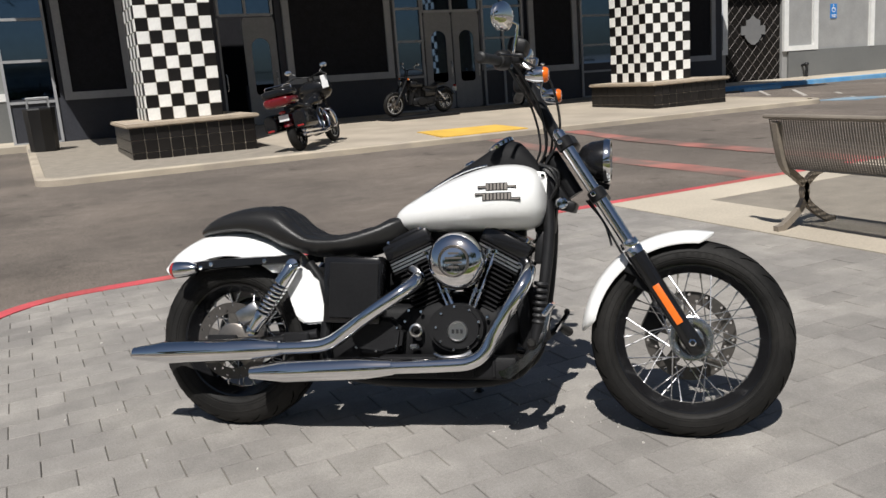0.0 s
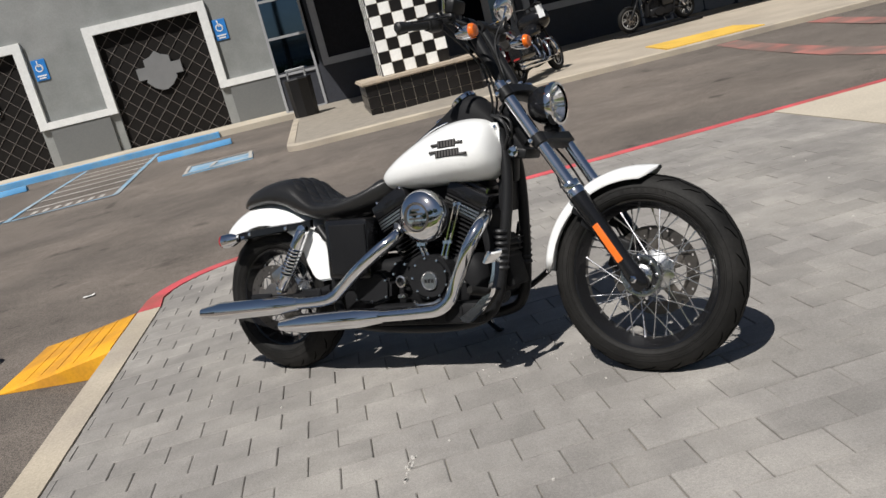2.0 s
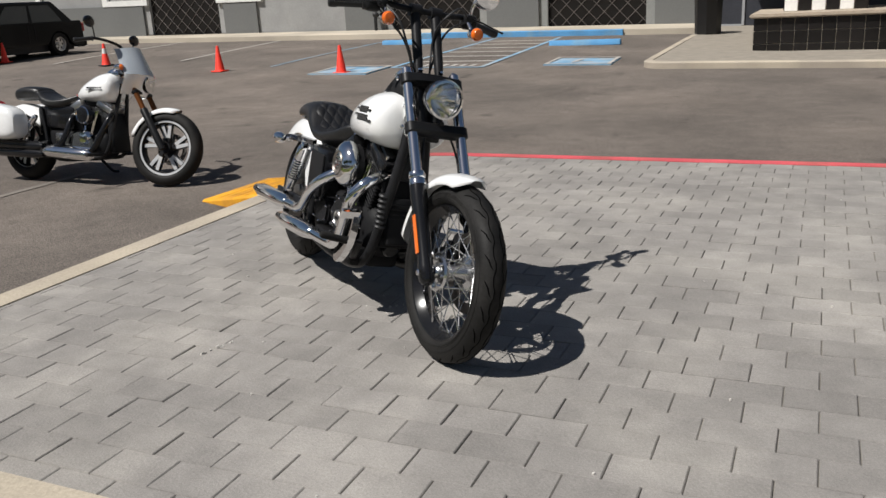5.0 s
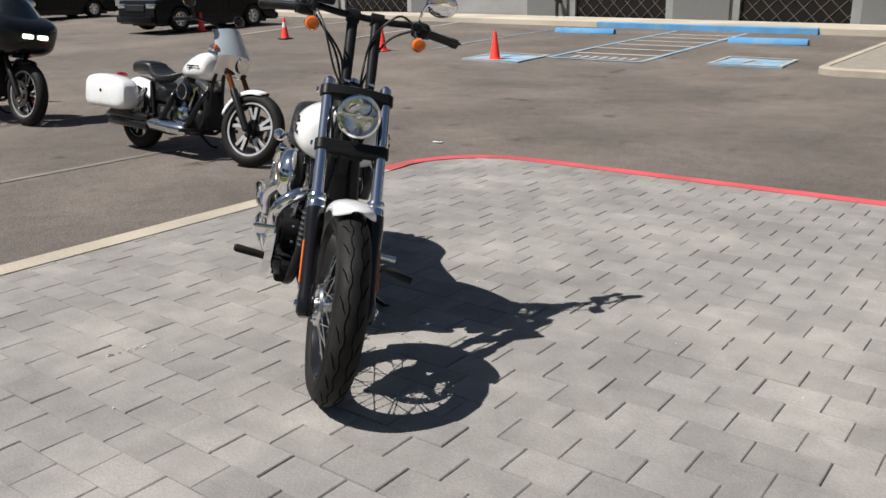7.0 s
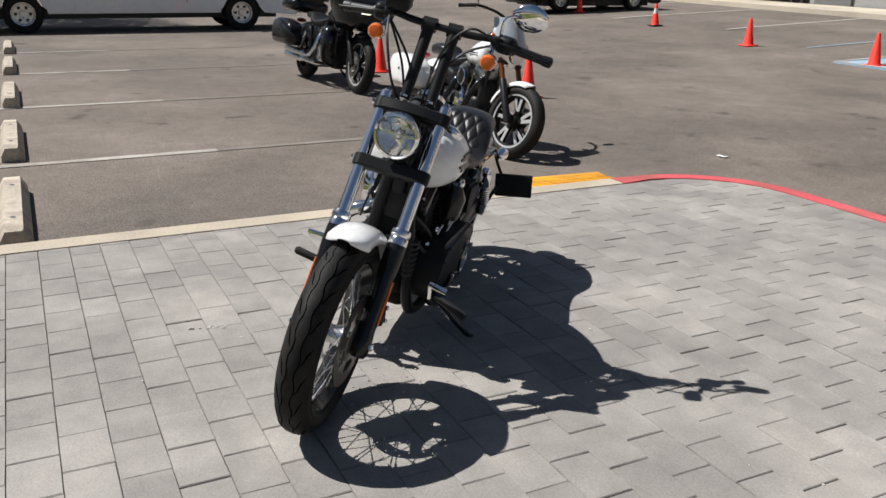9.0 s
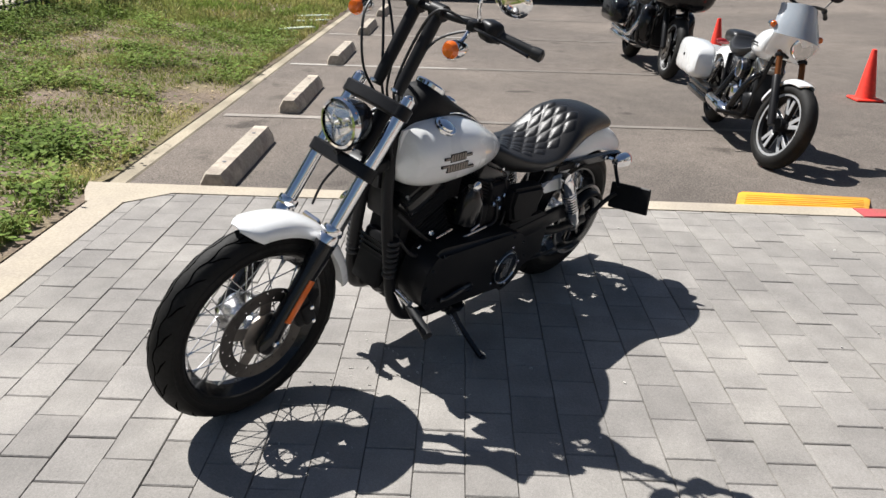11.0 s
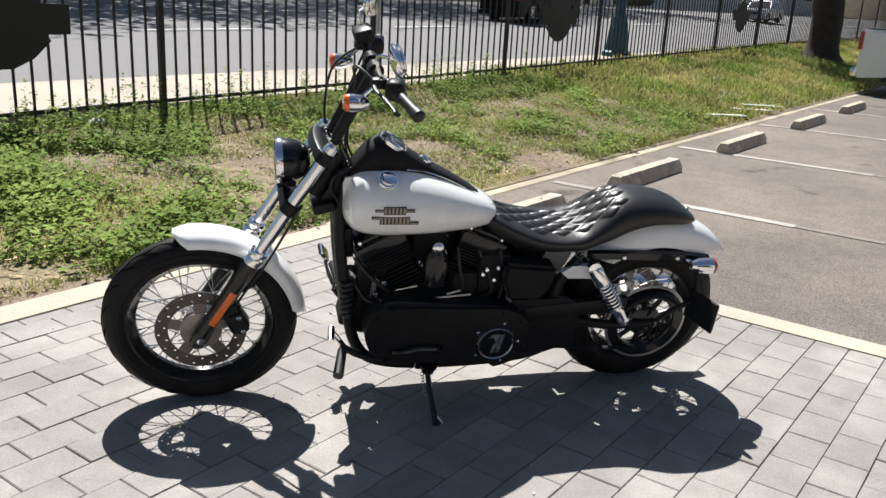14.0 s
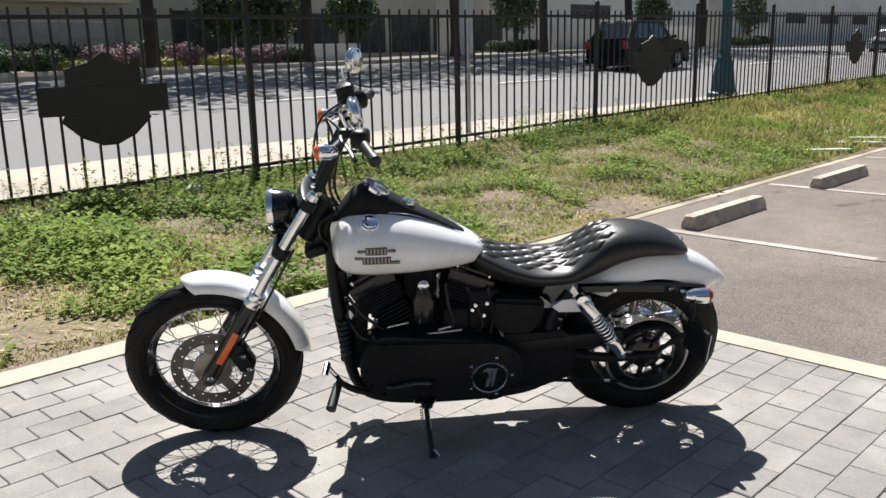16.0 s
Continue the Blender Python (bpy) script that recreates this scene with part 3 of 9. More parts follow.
def access_sign(x, z):
    s = empty("access_sign", None, "blue metal access sign with a white wheelchair symbol", "sign", "access signs")
    bm = bm_new()
    box(bm, (x, WALL_Y - 0.02, z), (0.40, 0.03, 0.62), bevel=0.008)
    spart("sign_plate", bm, M["sign_blue"], s)
    bm = bm_new()
    y = WALL_Y - 0.042
    lathe(bm, [(0.085, -0.004), (0.085, 0.004), (0.115, 0.004), (0.115, -0.004)], (x - 0.01, y, z + 0.06), (0, 1, 0), 20, loop=True)
    box(bm, (x - 0.03, y, z + 0.17), (0.03, 0.008, 0.13))
    box(bm, (x + 0.01, y, z + 0.11), (0.1, 0.008, 0.025))
    box(bm, (x + 0.07, y, z + 0.05), (0.025, 0.008, 0.11))
    ball(bm, (x - 0.03, y, z + 0.255), (0.026, 0.004, 0.026), 10, 6)
    box(bm, (x, y, z - 0.17), (0.28, 0.008, 0.04))
    box(bm, (x, y, z - 0.24), (0.2, 0.008, 0.04))
    spart("symbol", bm, M["sign_white"], s, "white wheelchair symbol and bars", smooth=0)


for x, z in ((-1.30, 2.95), (-6.72, 3.0), (26.1, 2.9), (32.9, 2.85)):
    access_sign(x, z)
bm = bm_new()
box(bm, (-9.1, WALL_Y - 0.06, 7.25), (0.75, 0.12, 0.75), bevel=0.02)
M["pink"] = mat("pink_box", (0.65, 0.28, 0.22), 0.6, var=0.05)
tagged(spart("wall_lamp_box", bm, M["pink"]), "small salmon-pink box fixed high on the wall", "box")
for x in (-11.05, 30.9):
    s = empty("wall_tap", None, "black pipe fitting low on the wall", "pipe", "wall pipes")
    bm = bm_new()
    tube(bm, bend([(x, WALL_Y - 0.1, 0.62), (x, WALL_Y - 0.3, 0.62), (x, WALL_Y - 0.36, 0.5), (x, WALL_Y - 0.36, 0.12)]), 0.06, 8)
    spart("pipe", bm, M["black_plastic"], s)
    bm = bm_new()
    ball(bm, (x, WALL_Y - 0.34, 0.66), (0.11, 0.1, 0.1), 10, 8)
    spart("valve", bm, M["black_plastic"], s)

# ---- shop front ----
bm = bm_new()
rect(bm, 0.1, 5.62, -0.5, 1.28, SHOP_Y, SHOP_Y + 0.3)
rect(bm, 6.33, 24.6, -0.5, 1.28, SHOP_Y, SHOP_Y + 0.3)
rect(bm, 5.62, 6.33, -0.5, FLOOR - 0.01, SHOP_Y, SHOP_Y + 0.3)
rect(bm, 0.1, 24.6, 4.6, 7.5, SHOP_Y, SHOP_Y + 0.3)
for a, b in ((1.32, 5.62), (7.35, 11.05), (16.0, 18.0), (19.6, 24.6)):
    rect(bm, a, b, 1.28, 4.6, SHOP_Y, SHOP_Y + 0.3)
for x in (0.1, 24.3):
    box(bm, (x + 0.15, (SHOP_Y + WALL_Y) / 2 + 0.3, 3.4), (0.3, WALL_Y - SHOP_Y, 8.0))
M["shop_navy"] = mat("charcoal_paint", (0.034, 0.036, 0.045), 0.6, var=0.12, fine=20, where="world")
tagged(spart("wall_shop", bm, M["shop_navy"], smooth=0), "charcoal painted shop front wall", "wall", kind="structure")
# Added back wall; its near-black colour stands in for indoor shade.
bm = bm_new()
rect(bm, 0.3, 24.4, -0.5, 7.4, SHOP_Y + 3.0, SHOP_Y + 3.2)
tagged(spart("wall_shop_inner", bm, M["black_panel"], smooth=0), "plain back wall coloured near-black for the shade inside the shop", "wall", kind="structure")


def framed_panel(x0, x1, z0, z1):
    s = empty("wall_panel", None, "matt black wall panel in a grey frame", "panel", "shop front panels")
    bm = bm_new()
    rect(bm, x0, x1, z0, z1, SHOP_Y - 0.03, SHOP_Y - 0.002)
    spart("panel_face", bm, M["black_panel"], s, smooth=0)
    bm = bm_new()
    w = 0.2
    rect(bm, x0 - w, x1 + w, z0 - w, z0, SHOP_Y - 0.09, SHOP_Y - 0.002)
    rect(bm, x0 - w, x0, z0, z1, SHOP_Y - 0.09, SHOP_Y - 0.002)
    rect(bm, x1, x1 + w, z0, z1, SHOP_Y - 0.09, SHOP_Y - 0.002)
    spart("panel_frame", bm, M["trim_grey"], s, "grey painted frame", smooth=0)


framed_panel(1.62, 3.0, 1.4, 4.6)
framed_panel(7.75, 10.75, 1.42, 4.6)
framed_panel(16.15, 17.7, 1.3, 4.6)
framed_panel(20.0, 24.0, 1.3, 4.6)


def shop_window(x0, x1, z0, rails, n=1):
    s = empty("shop_window", None, "tall dark shop window in a grey metal frame", "window", "shop windows")
    bm = bm_new()
    w = 0.07
    xs = [x0 + (x1 - x0) * i / n for i in range(n + 1)]
    for x in xs:
        rect(bm, x - w / 2, x + w / 2, z0, 4.6, SHOP_Y - 0.05, SHOP_Y + 0.1)
    for z in [z0] + rails + [4.56]:
        rect(bm, x0 + w / 2, x1 - w / 2, z - w / 2, z + w / 2, SHOP_Y - 0.046, SHOP_Y + 0.096)
    spart("window_frame", bm, M["trim_grey"], s, smooth=0)
    zs = [z0] + rails + [4.56]
    for a, b in zip(xs, xs[1:]):
        for c, d in zip(zs, zs[1:]):
            bm = bm_new()
            rect(bm, a + w / 2, b - w / 2, c + w / 2, d - w / 2, SHOP_Y + 0.02, SHOP_Y + 0.03)
            spart("pane", bm, M["glass_dark"], s, smooth=0)


shop_window(0.05, 1.2, FLOOR, [1.2, 2.25, 3.3])
shop_window(11.1, 12.0, FLOOR, [1.2, 2.3, 3.3])
shop_window(14.2, 15.7, FLOOR, [1.3, 2.3, 3.3], 2)
shop_window(18.1, 19.5, FLOOR, [1.0, 1.9, 2.9], 1)
shop_window(5.7, 7.25, 3.25, [3.9], 2)
shop_window(12.05, 14.1, 3.2, [3.9], 2)


def shop_door(x0, x1, open_deg=0.0):
    s = empty("shop_door", None, "grey metal shop door with an arched window", "door", "shop doors")
    w = x1 - x0
    h, t = 3.05, 0.06
    aw = 0.28 * w
    cx, z0, z1 = w / 2, 0.85, 2.2
    hole = [(cx - aw, z0 + aw * 0.4)] + [(cx - aw + aw * 0.4 * (1 - math.cos(radians(a))), z0 + aw * 0.4 * (1 - math.sin(radians(a)))) for a in (30, 60, 90)]
    hole += [(w - x, z) for x, z in hole[::-1]] + [(cx + aw * math.cos(radians(a)), z1 + aw * math.sin(radians(a))) for a in range(0, 181, 15)]
    outer = []
    for x, z in hole:
        dx, dz = x - cx, z - (z0 + z1) / 2
        k = min((w / 2) / max(abs(dx), 1e-6), (h / 2 + 0.0) / max(abs(dz), 1e-6))
        outer.append((cx + dx * k, min(max((z0 + z1) / 2 + dz * k, 0.0), h)))
    bm = bm_new()
    rot = Matrix.Rotation(radians(open_deg), 4, "Z")
    o = Vector((x0, SHOP_Y - 0.02, FLOOR))
    rings = [[o + rot @ Vector((x, yy, z)) for x, z in ring] for ring, yy in ((outer, 0), (hole, 0), (hole, t), (outer, t))]
    skin(bm, rings, True, False, True)
    rect(bm, 0, 0.001, 0, 0.001, 0, 0.001)
    spart("door_leaf", bm, M["door_grey"], s, smooth=20)
    bm = bm_new()
    vs = [bm.verts.new(o + rot @ Vector((x, 0.02, z))) for x, z in hole]
    bm.faces.new(vs)
    vs = [bm.verts.new(o + rot @ Vector((x, 0.04, z))) for x, z in hole]
    bm.faces.new(vs[::-1])
    spart("pane", bm, M["glass_dark"], s, smooth=0)
    bm = bm_new()
    pts = [(w * 0.9, -0.05, 1.0), (w * 0.9, -0.08, 1.05), (w * 0.9, -0.08, 1.45), (w * 0.9, -0.05, 1.5)]
    tube(bm, [o + rot @ Vector(p) for p in pts], 0.014, 8)
    spart("door_handle", bm, M["steel"], s)


shop_door(6.35, 7.3)
shop_door(5.68, 6.33, 78)
shop_door(12.1, 13.05)
shop_door(13.1, 14.05)


# ---- checkered pillars on tiled planters ----
def tile_mesh(name, size, material):
    bm = bm_new()
    box(bm, (0, 0, 0), (size - 0.012, 0.02, size - 0.012), bevel=0.004)
    me = bpy.data.meshes.new(name)
    bm.to_mesh(me)
    bm.free()
    me.materials.append(material)
    return me


TILE = 0.25
tile_w, tile_b = tile_mesh("tile_white", TILE, M["tile_white"]), tile_mesh("tile_black", TILE, M["tile_black"])
tile_p = tile_mesh("tile_plinth", 0.24, M["tile_black"])


def tile(me, parent, x, y, z, turn):
    ob = new("tile", me)
    ob.parent = parent
    ob.matrix_basis = pose(x, y, z, 0, 0, turn)


def pillar(px):
    y0, s = 18.1, 1.5
    low = fall(px + 0.75, 18.5)
    p = empty("checkered_pillar", Matrix.Translation((0, 0, low)), "square pillar clad in black and white checkered tiles", "pillar", "checkered pillars")
    bm = bm_new()
    box(bm, (px + s / 2, y0 + s / 2, 3.16), (s - 0.014, s - 0.014, 5.08))
    part("core", bm, M["grout"], p, smooth=0)
    for r in range(17):
        for c in range(6):
            me = tile_b if (r + c) % 2 else tile_w
            tile(me, p, px + (c + 0.5) * TILE, y0, 0.72 + (r + 0.5) * TILE, 0)
            tile(tile_w if (r + c) % 2 else tile_b, p, px, y0 + (c + 0.5) * TILE, 0.72 + (r + 0.5) * TILE, 90)
    b = empty("tiled_planter", Matrix.Translation((0, 0, low)), "low plinth of glossy black tiles under a tan stone cap", "plinth", "pillar plinths")
    x0, x1, ya_, yb = px - 0.48, px + 1.92, 17.24, 19.9
    bm = bm_new()
    box(bm, ((x0 + x1) / 2, (ya_ + yb) / 2, 0.25), (x1 - x0 - 0.014, yb - ya_ - 0.014, 0.78))
    part("core", bm, M["grout"], b, smooth=0)
    bm = bm_new()
    slab(bm, [(x0 - 0.09, ya_ - 0.09), (x1 + 0.09, ya_ - 0.09), (x1 + 0.09, yb), (x0 - 0.09, yb)], 0.64, 0.72)
    bmesh.ops.bevel(bm, geom=list(bm.edges), offset=0.025, segments=2, affect="EDGES")
    part("cap", bm, M["cap_stone"], b, "tan cast stone cap")
    for r in range(3):
        for c in range(10):
            tile(tile_p, b, x0 + (c + 0.5) * 0.24, ya_, 0.52 - r * 0.24, 0)
        for c in range(11):
            tile(tile_p, b, x0, ya_ + (c + 0.5) * 0.24, 0.52 - r * 0.24, 90)


pillar(2.54)
pillar(15.2)
bm = bm_new()
for i in range(5):
    a, b = -0.4 + 5.08 * i, -0.4 + 5.08 * (i + 1)
    box(bm, ((a + b) / 2, (19.2 + SHOP_Y - 0.01) / 2, 5.95), (b - a, SHOP_Y - 0.01 - 19.2, 0.5))
bmesh.ops.remove_doubles(bm, verts=bm.verts, dist=1e-4)
tagged(spart("porch_roof", bm, M["wall_dark"], smooth=0), "dark grey porch roof carried by the checkered pillars", "roof", kind="structure")


# ---- wheel stops ----
def wheel_stop(x, y, length, material, label, group, turn=0.0, z=None):
    s = empty("wheel_stop", pose(x, y, lot_z(y) + fall(x, y) if z is None else z, 0, 0, turn), label, "wheel stop", group)
    bm = bm_new()
    prof = [(-0.10, 0.0), (0.10, 0.0), (0.095, 0.06), (0.055, 0.13), (-0.055, 0.13), (-0.095, 0.06)]
    L = length / 2
    rings = [[(t, a * k, b * (1 if k > 0.9 else 0.93)) for a, b in prof] for t, k in ((-L, 0.86), (-L + 0.03, 1.0), (-L * 0.3, 1.0), (L * 0.4, 1.0), (L - 0.03, 1.0), (L, 0.86))]
    skin(bm, rings)
    part("block", bm, material, s, smooth=25)
    for t in (-L * 0.6, L * 0.6):
        bm = bm_new()
        lathe(bm, [(0.016, 0.0), (0.016, 0.006)], (t, 0, 0.128), (0, 0, 1), 8)
        part("pin", bm, M["steel"], s, "rusty fixing pin")


for x in (-1.55, -4.1, -7.1, -10.35, -13.5):
    wheel_stop(x, 1.22, 1.45, M["stop_concrete"], "weathered concrete wheel stop on the asphalt", "concrete wheel stops")
for x, y in ((-7.4, 21.7), (-2.15, 20.7), (24.0, 22.5)):
    wheel_stop(x, y, 1.8, M["blue_paint"], "blue painted wheel stop before the wall", "blue wheel stops")

# ---- kerb ramp ----
bm = bm_new()
rings = []
for f in (0.0, 0.03, 0.97, 1.0):
    yt, yk = 4.77 + 0.89 * f, 4.48 + 0.80 * f
    inset = 0.012 if f in (0.0, 1.0) else 0.0
    top = [(-1.21 + 0.05 * f + (-0.395 + 1.21 - 0.05 * f) * u, yt + (yk - yt) * u, LOT + 0.016 + 0.148 * u ** 1.15 - inset) for u in (0.0, 0.12, 0.5, 0.88, 1.0)]
    rings.append([(top[0][0], top[0][1], LOT + 0.002), (top[-1][0], top[-1][1], LOT + 0.002)] + top[::-1])
skin(bm, rings)
for i in range(5):
    u = 0.2 + 0.15 * i
    a, b = Vector((-1.19 + 0.8 * u, 4.82 - 0.29 * u, LOT + 0.016 + 0.148 * u ** 1.15)), Vector((-1.16 + 0.77 * u, 5.61 - 0.36 * u, LOT + 0.016 + 0.148 * u ** 1.15))
    rod(bm, a, b, 0.007, seg=6)
tagged(part("kerb_ramp", bm, M["yellow"]), "bright yellow plastic kerb ramp against the kerb", "ramp")


# ---- cones ----
def cone(x, y, sleeve, label, h=0.7):
    c = empty("traffic_cone", pose(x, y, lot_z(y) + fall(x, y)) @ Matrix.Scale(0.8, 4), label, "traffic cone", "traffic cones")
    bm = bm_new()
    box(bm, (0, 0, 0.02), (0.37, 0.37, 0.035), bevel=0.012)
    part("base", bm, M["orange" if not sleeve else "black_plastic"], c)
    bm = bm_new()
    lathe(bm, [(0.145, 0.035), (0.13, 0.06), (0.035, h - 0.01), (0.03, h), (0.001, h)], (0, 0, 0), (0, 0, 1), 24)
    part("body", bm, M["orange"], c)
    if sleeve:
        bm = bm_new()
        lathe(bm, [(0.088, h * 0.48), (0.058, h * 0.78)], (0, 0, 0), (0, 0, 1), 24, caps=False)
        part("sleeve", bm, M["white_plastic"], c, "white reflective sleeve")


cone(-5.65, 14.7, False, "bright orange traffic cone on a blue square")
cone(-9.0, 15.1, False, "bright orange traffic cone on asphalt")
cone(-13.6, 16.4, True, "orange traffic cone with a white sleeve")
cone(-18.2, 17.2, False, "bright orange traffic cone near the cars")
cone(-8.3, 6.55, False, "bright orange traffic cone behind the motorcycles")
cone(-5.1, 7.35, False, "bright orange traffic cone behind the motorcycles")


# ---- grass strip ----
def berm(x, y):
    k = min(max((0.5 - y) / 3.9, 0.0), 1.0)
    foot = -0.03 - 0.130 * min(max((-0.35 - x) / 0.5, 0.0), 1.0)
    z = foot + (0.07 - foot + 0.017 * min(max(-1.73 - x, 0.0), 22.0)) * k
    return z + 0.05 * (noise.noise(Vector((x * 0.9, y * 0.9, 0))) + 0.3) * min(1.0, k * 3)


def cover(x, y):
    """How thick the growth stands: bare patches and lush clumps."""
    bare = 0.0
    for cx, cy, rx, ry in ((0.05, -1.85, 0.42, 0.36), (-0.38, -1.45, 0.4, 0.33), (-0.5, -2.2, 0.32, 0.25), (0.25, -1.15, 0.2, 0.2), (-1.4, -1.75, 0.36, 0.34), (-1.05, -1.2, 0.36, 0.36), (-0.7, -0.6, 0.34, 0.38), (-0.25, -0.1, 0.32, 0.3), (0.35, 0.28, 0.4, 0.2), (1.6, 0.34, 0.55, 0.22), (2.15, 0.15, 0.4, 0.3), (3.2, -0.2, 0.6, 0.35), (-3.9, 0.15, 0.8, 0.3), (-3.2, -0.9, 0.5, 0.3), (-0.72, -2.75, 0.22, 0.3), (-9.5, 0.2, 0.6, 0.2), (-11.1, 0.2, 0.8, 0.2)):
        d = math.hypot((x - cx) / rx, (y - cy) / ry)
        bare = max(bare, min(1.0, max(0.0, (1.15 - d) * 1.5)))
    v = 0.66 - bare * 0.42 + 0.5 * noise.noise(Vector((x * 0.55, y * 0.75, 3.1))) + 0.45 * noise.noise(Vector((x * 1.9, y * 1.9, 7.7)))
    return min(max(v, 0.0), 1.0)


xs = [14 - 0.35 * i for i in range(90)] + [-17.5 - 1.6 * i for i in range(28)]
ys = [0.695 - 0.22 * i for i in range(20)]
verts = [(x, (y if x > KX0 else min(y, 0.48)), berm(x, y)) for x in xs for y in ys]
n = len(ys)
faces = [(i * n + j, i * n + j + 1, (i + 1) * n + j + 1, (i + 1) * n + j) for i in range(len(xs) - 1) for j in range(n - 1)]
tagged(raw("soil", verts, faces, M["soil"], smooth=60), "bare brown soil of the verge", "soil", kind="structure")


def blades(name, count, x0, x1, y0, y1, h0, h1, width, material, label, thresh, seed, wide=1.0):
    rng = random.Random(seed)
    vs, fs = [], []
    made = 0
    while made < count:
        x, y = rng.uniform(x0, x1), rng.uniform(y0, y1)
        c = cover(x, y)
        made += 1
        if c < thresh + rng.random() * 0.35 or (x < -0.40 and y > 0.43):
            continue
        z = berm(x, y) - 0.01
        tuft = max(0.0, noise.noise(Vector((x * 2.6, y * 2.6, 1.3))))
        h = (h0 + (h1 - h0) * rng.random() ** 2) * (0.45 + 0.65 * c + 1.1 * tuft)
        a = rng.uniform(0, 6.283)
        ca, sa = math.cos(a), math.sin(a)
        w = width * rng.uniform(0.6, 1.3)
        lean = h * rng.uniform(0.1, 0.9)
        b = rng.uniform(0, 6.283)
        lx, ly = math.cos(b) * lean, math.sin(b) * lean
        k = len(vs)
        vs += [(x - ca * w, y - sa * w, z), (x + ca * w, y + sa * w, z), (x + lx * 0.35 + ca * w * wide, y + ly * 0.35 + sa * w * wide, z + h * 0.6), (x + lx * 0.35 - ca * w * wide, y + ly * 0.35 - sa * w * wide, z + h * 0.6), (x + lx, y + ly, z + h * 0.9)]
        fs += [(k, k + 1, k + 2, k + 3), (k + 3, k + 2, k + 4)]
    return tagged(raw(name, vs, fs, material), label, "grass", kind="stuff")


def weeds(name, count, x0, x1, y0, y1, material, label, seed, big=1.0, least=0.25):
    """Low leafy weeds: rosettes of small broad leaves."""
    rng = random.Random(seed)
    vs, fs = [], []
    for _ in range(count):
        x, y = rng.uniform(x0, x1), rng.uniform(y0, y1)
        c = cover(x, y) * (0.75 + 0.7 * noise.noise(Vector((x * 1.3 + 9, y * 1.3, 4.0))))
        if c < least + 0.5 * rng.random() or (x < -0.35 and y > 0.38):
            continue
        z = berm(x, y)
        size = rng.uniform(0.05, 0.16) * (0.6 + 0.4 * big)
        for _ in range(rng.randint(6, 12)):
            a, up = rng.uniform(0, 6.283), rng.uniform(0.1, 1.3)
            px, py, pz = x + math.cos(a) * size * rng.random(), y + math.sin(a) * size * rng.random(), z + size * up * rng.random() * 1.2
            d = Vector((math.cos(a), math.sin(a), up * 0.6)).normalized()
            s = d.cross(Vector((0, 0, 1))).normalized() * rng.uniform(0.008, 0.02) * big
            L = d * rng.uniform(0.025, 0.06) * big
            p = Vector((px, py, pz))
            k = len(vs)
            sag = Vector((0, 0, -0.18 * L.length))
            vs += [tuple(p), tuple(p + L * 0.35 + s), tuple(p + L * 0.75 + s * 0.8 + sag * 0.5), tuple(p + L + sag), tuple(p + L * 0.75 - s * 0.8 + sag * 0.5), tuple(p + L * 0.35 - s)]
            fs += [(k, k + 1, k + 2, k + 3), (k, k + 3, k + 4, k + 5)]
    return tagged(raw(name, vs, fs, material), label, "weeds", kind="stuff")


blades("grass_near", 95000, -9, 5.0, -3.7, 0.60, 0.02, 0.085, 0.0040, M["grass"], "patchy green and yellowing grass", 0.18, 11)
M["dry_grass"] = mat("yellowing_grass", (0.34, 0.325, 0.12), 0.85, spec=0.15, var=0.25, scale=1.1, fine=10, col2=(0.22, 0.275, 0.075), patch=0.9, island=0.35, where="world", thin=0.35)
blades("grass_dry", 75000, -9.5, 4.8, -3.7, 0.60, 0.015, 0.06, 0.0036, M["dry_grass"], "short yellowing grass between green clumps", 0.06, 19)
blades("grass_far", 70000, -40, -8.5, -3.9, 0.44, 0.06, 0.19, 0.010, M["grass"], "long green and straw-coloured grass", 0.02, 12)
blades("grass_east", 26000, 5.0, 14, -3.7, 0.60, 0.03, 0.12, 0.006, M["grass"], "patchy green and yellowing grass", 0.18, 16)
blades("grass_edge", 6000, -9, 4.0, 0.30, 0.64, 0.03, 0.09, 0.004, M["grass"], "short grass along the kerb", 0.25, 15)
weeds("weeds_near", 9000, -9.0, 5.0, -3.6, 0.56, M["leaf"], "low leafy green weeds in the verge", 13)
weeds("weeds_lush", 5200, -1.6, 4.5, -3.2, 0.54, M["leaf"], "lush broad-leaved weeds near the kerb", 17, 1.22, 0.26)
weeds("weeds_broad", 1500, -9.0, -1.4, -3.3, 0.40, M["leaf"], "scattered broad-leaved weeds in the grass", 19, 1.15, 0.30)
weeds("weeds_east", 2500, 4.8, 14.0, -3.6, 0.6, M["leaf"], "low leafy green weeds in the verge", 18)
weeds("weeds_far", 2500, -26, -6.5, -3.7, 0.42, M["leaf"], "low leafy green weeds in the verge", 14)


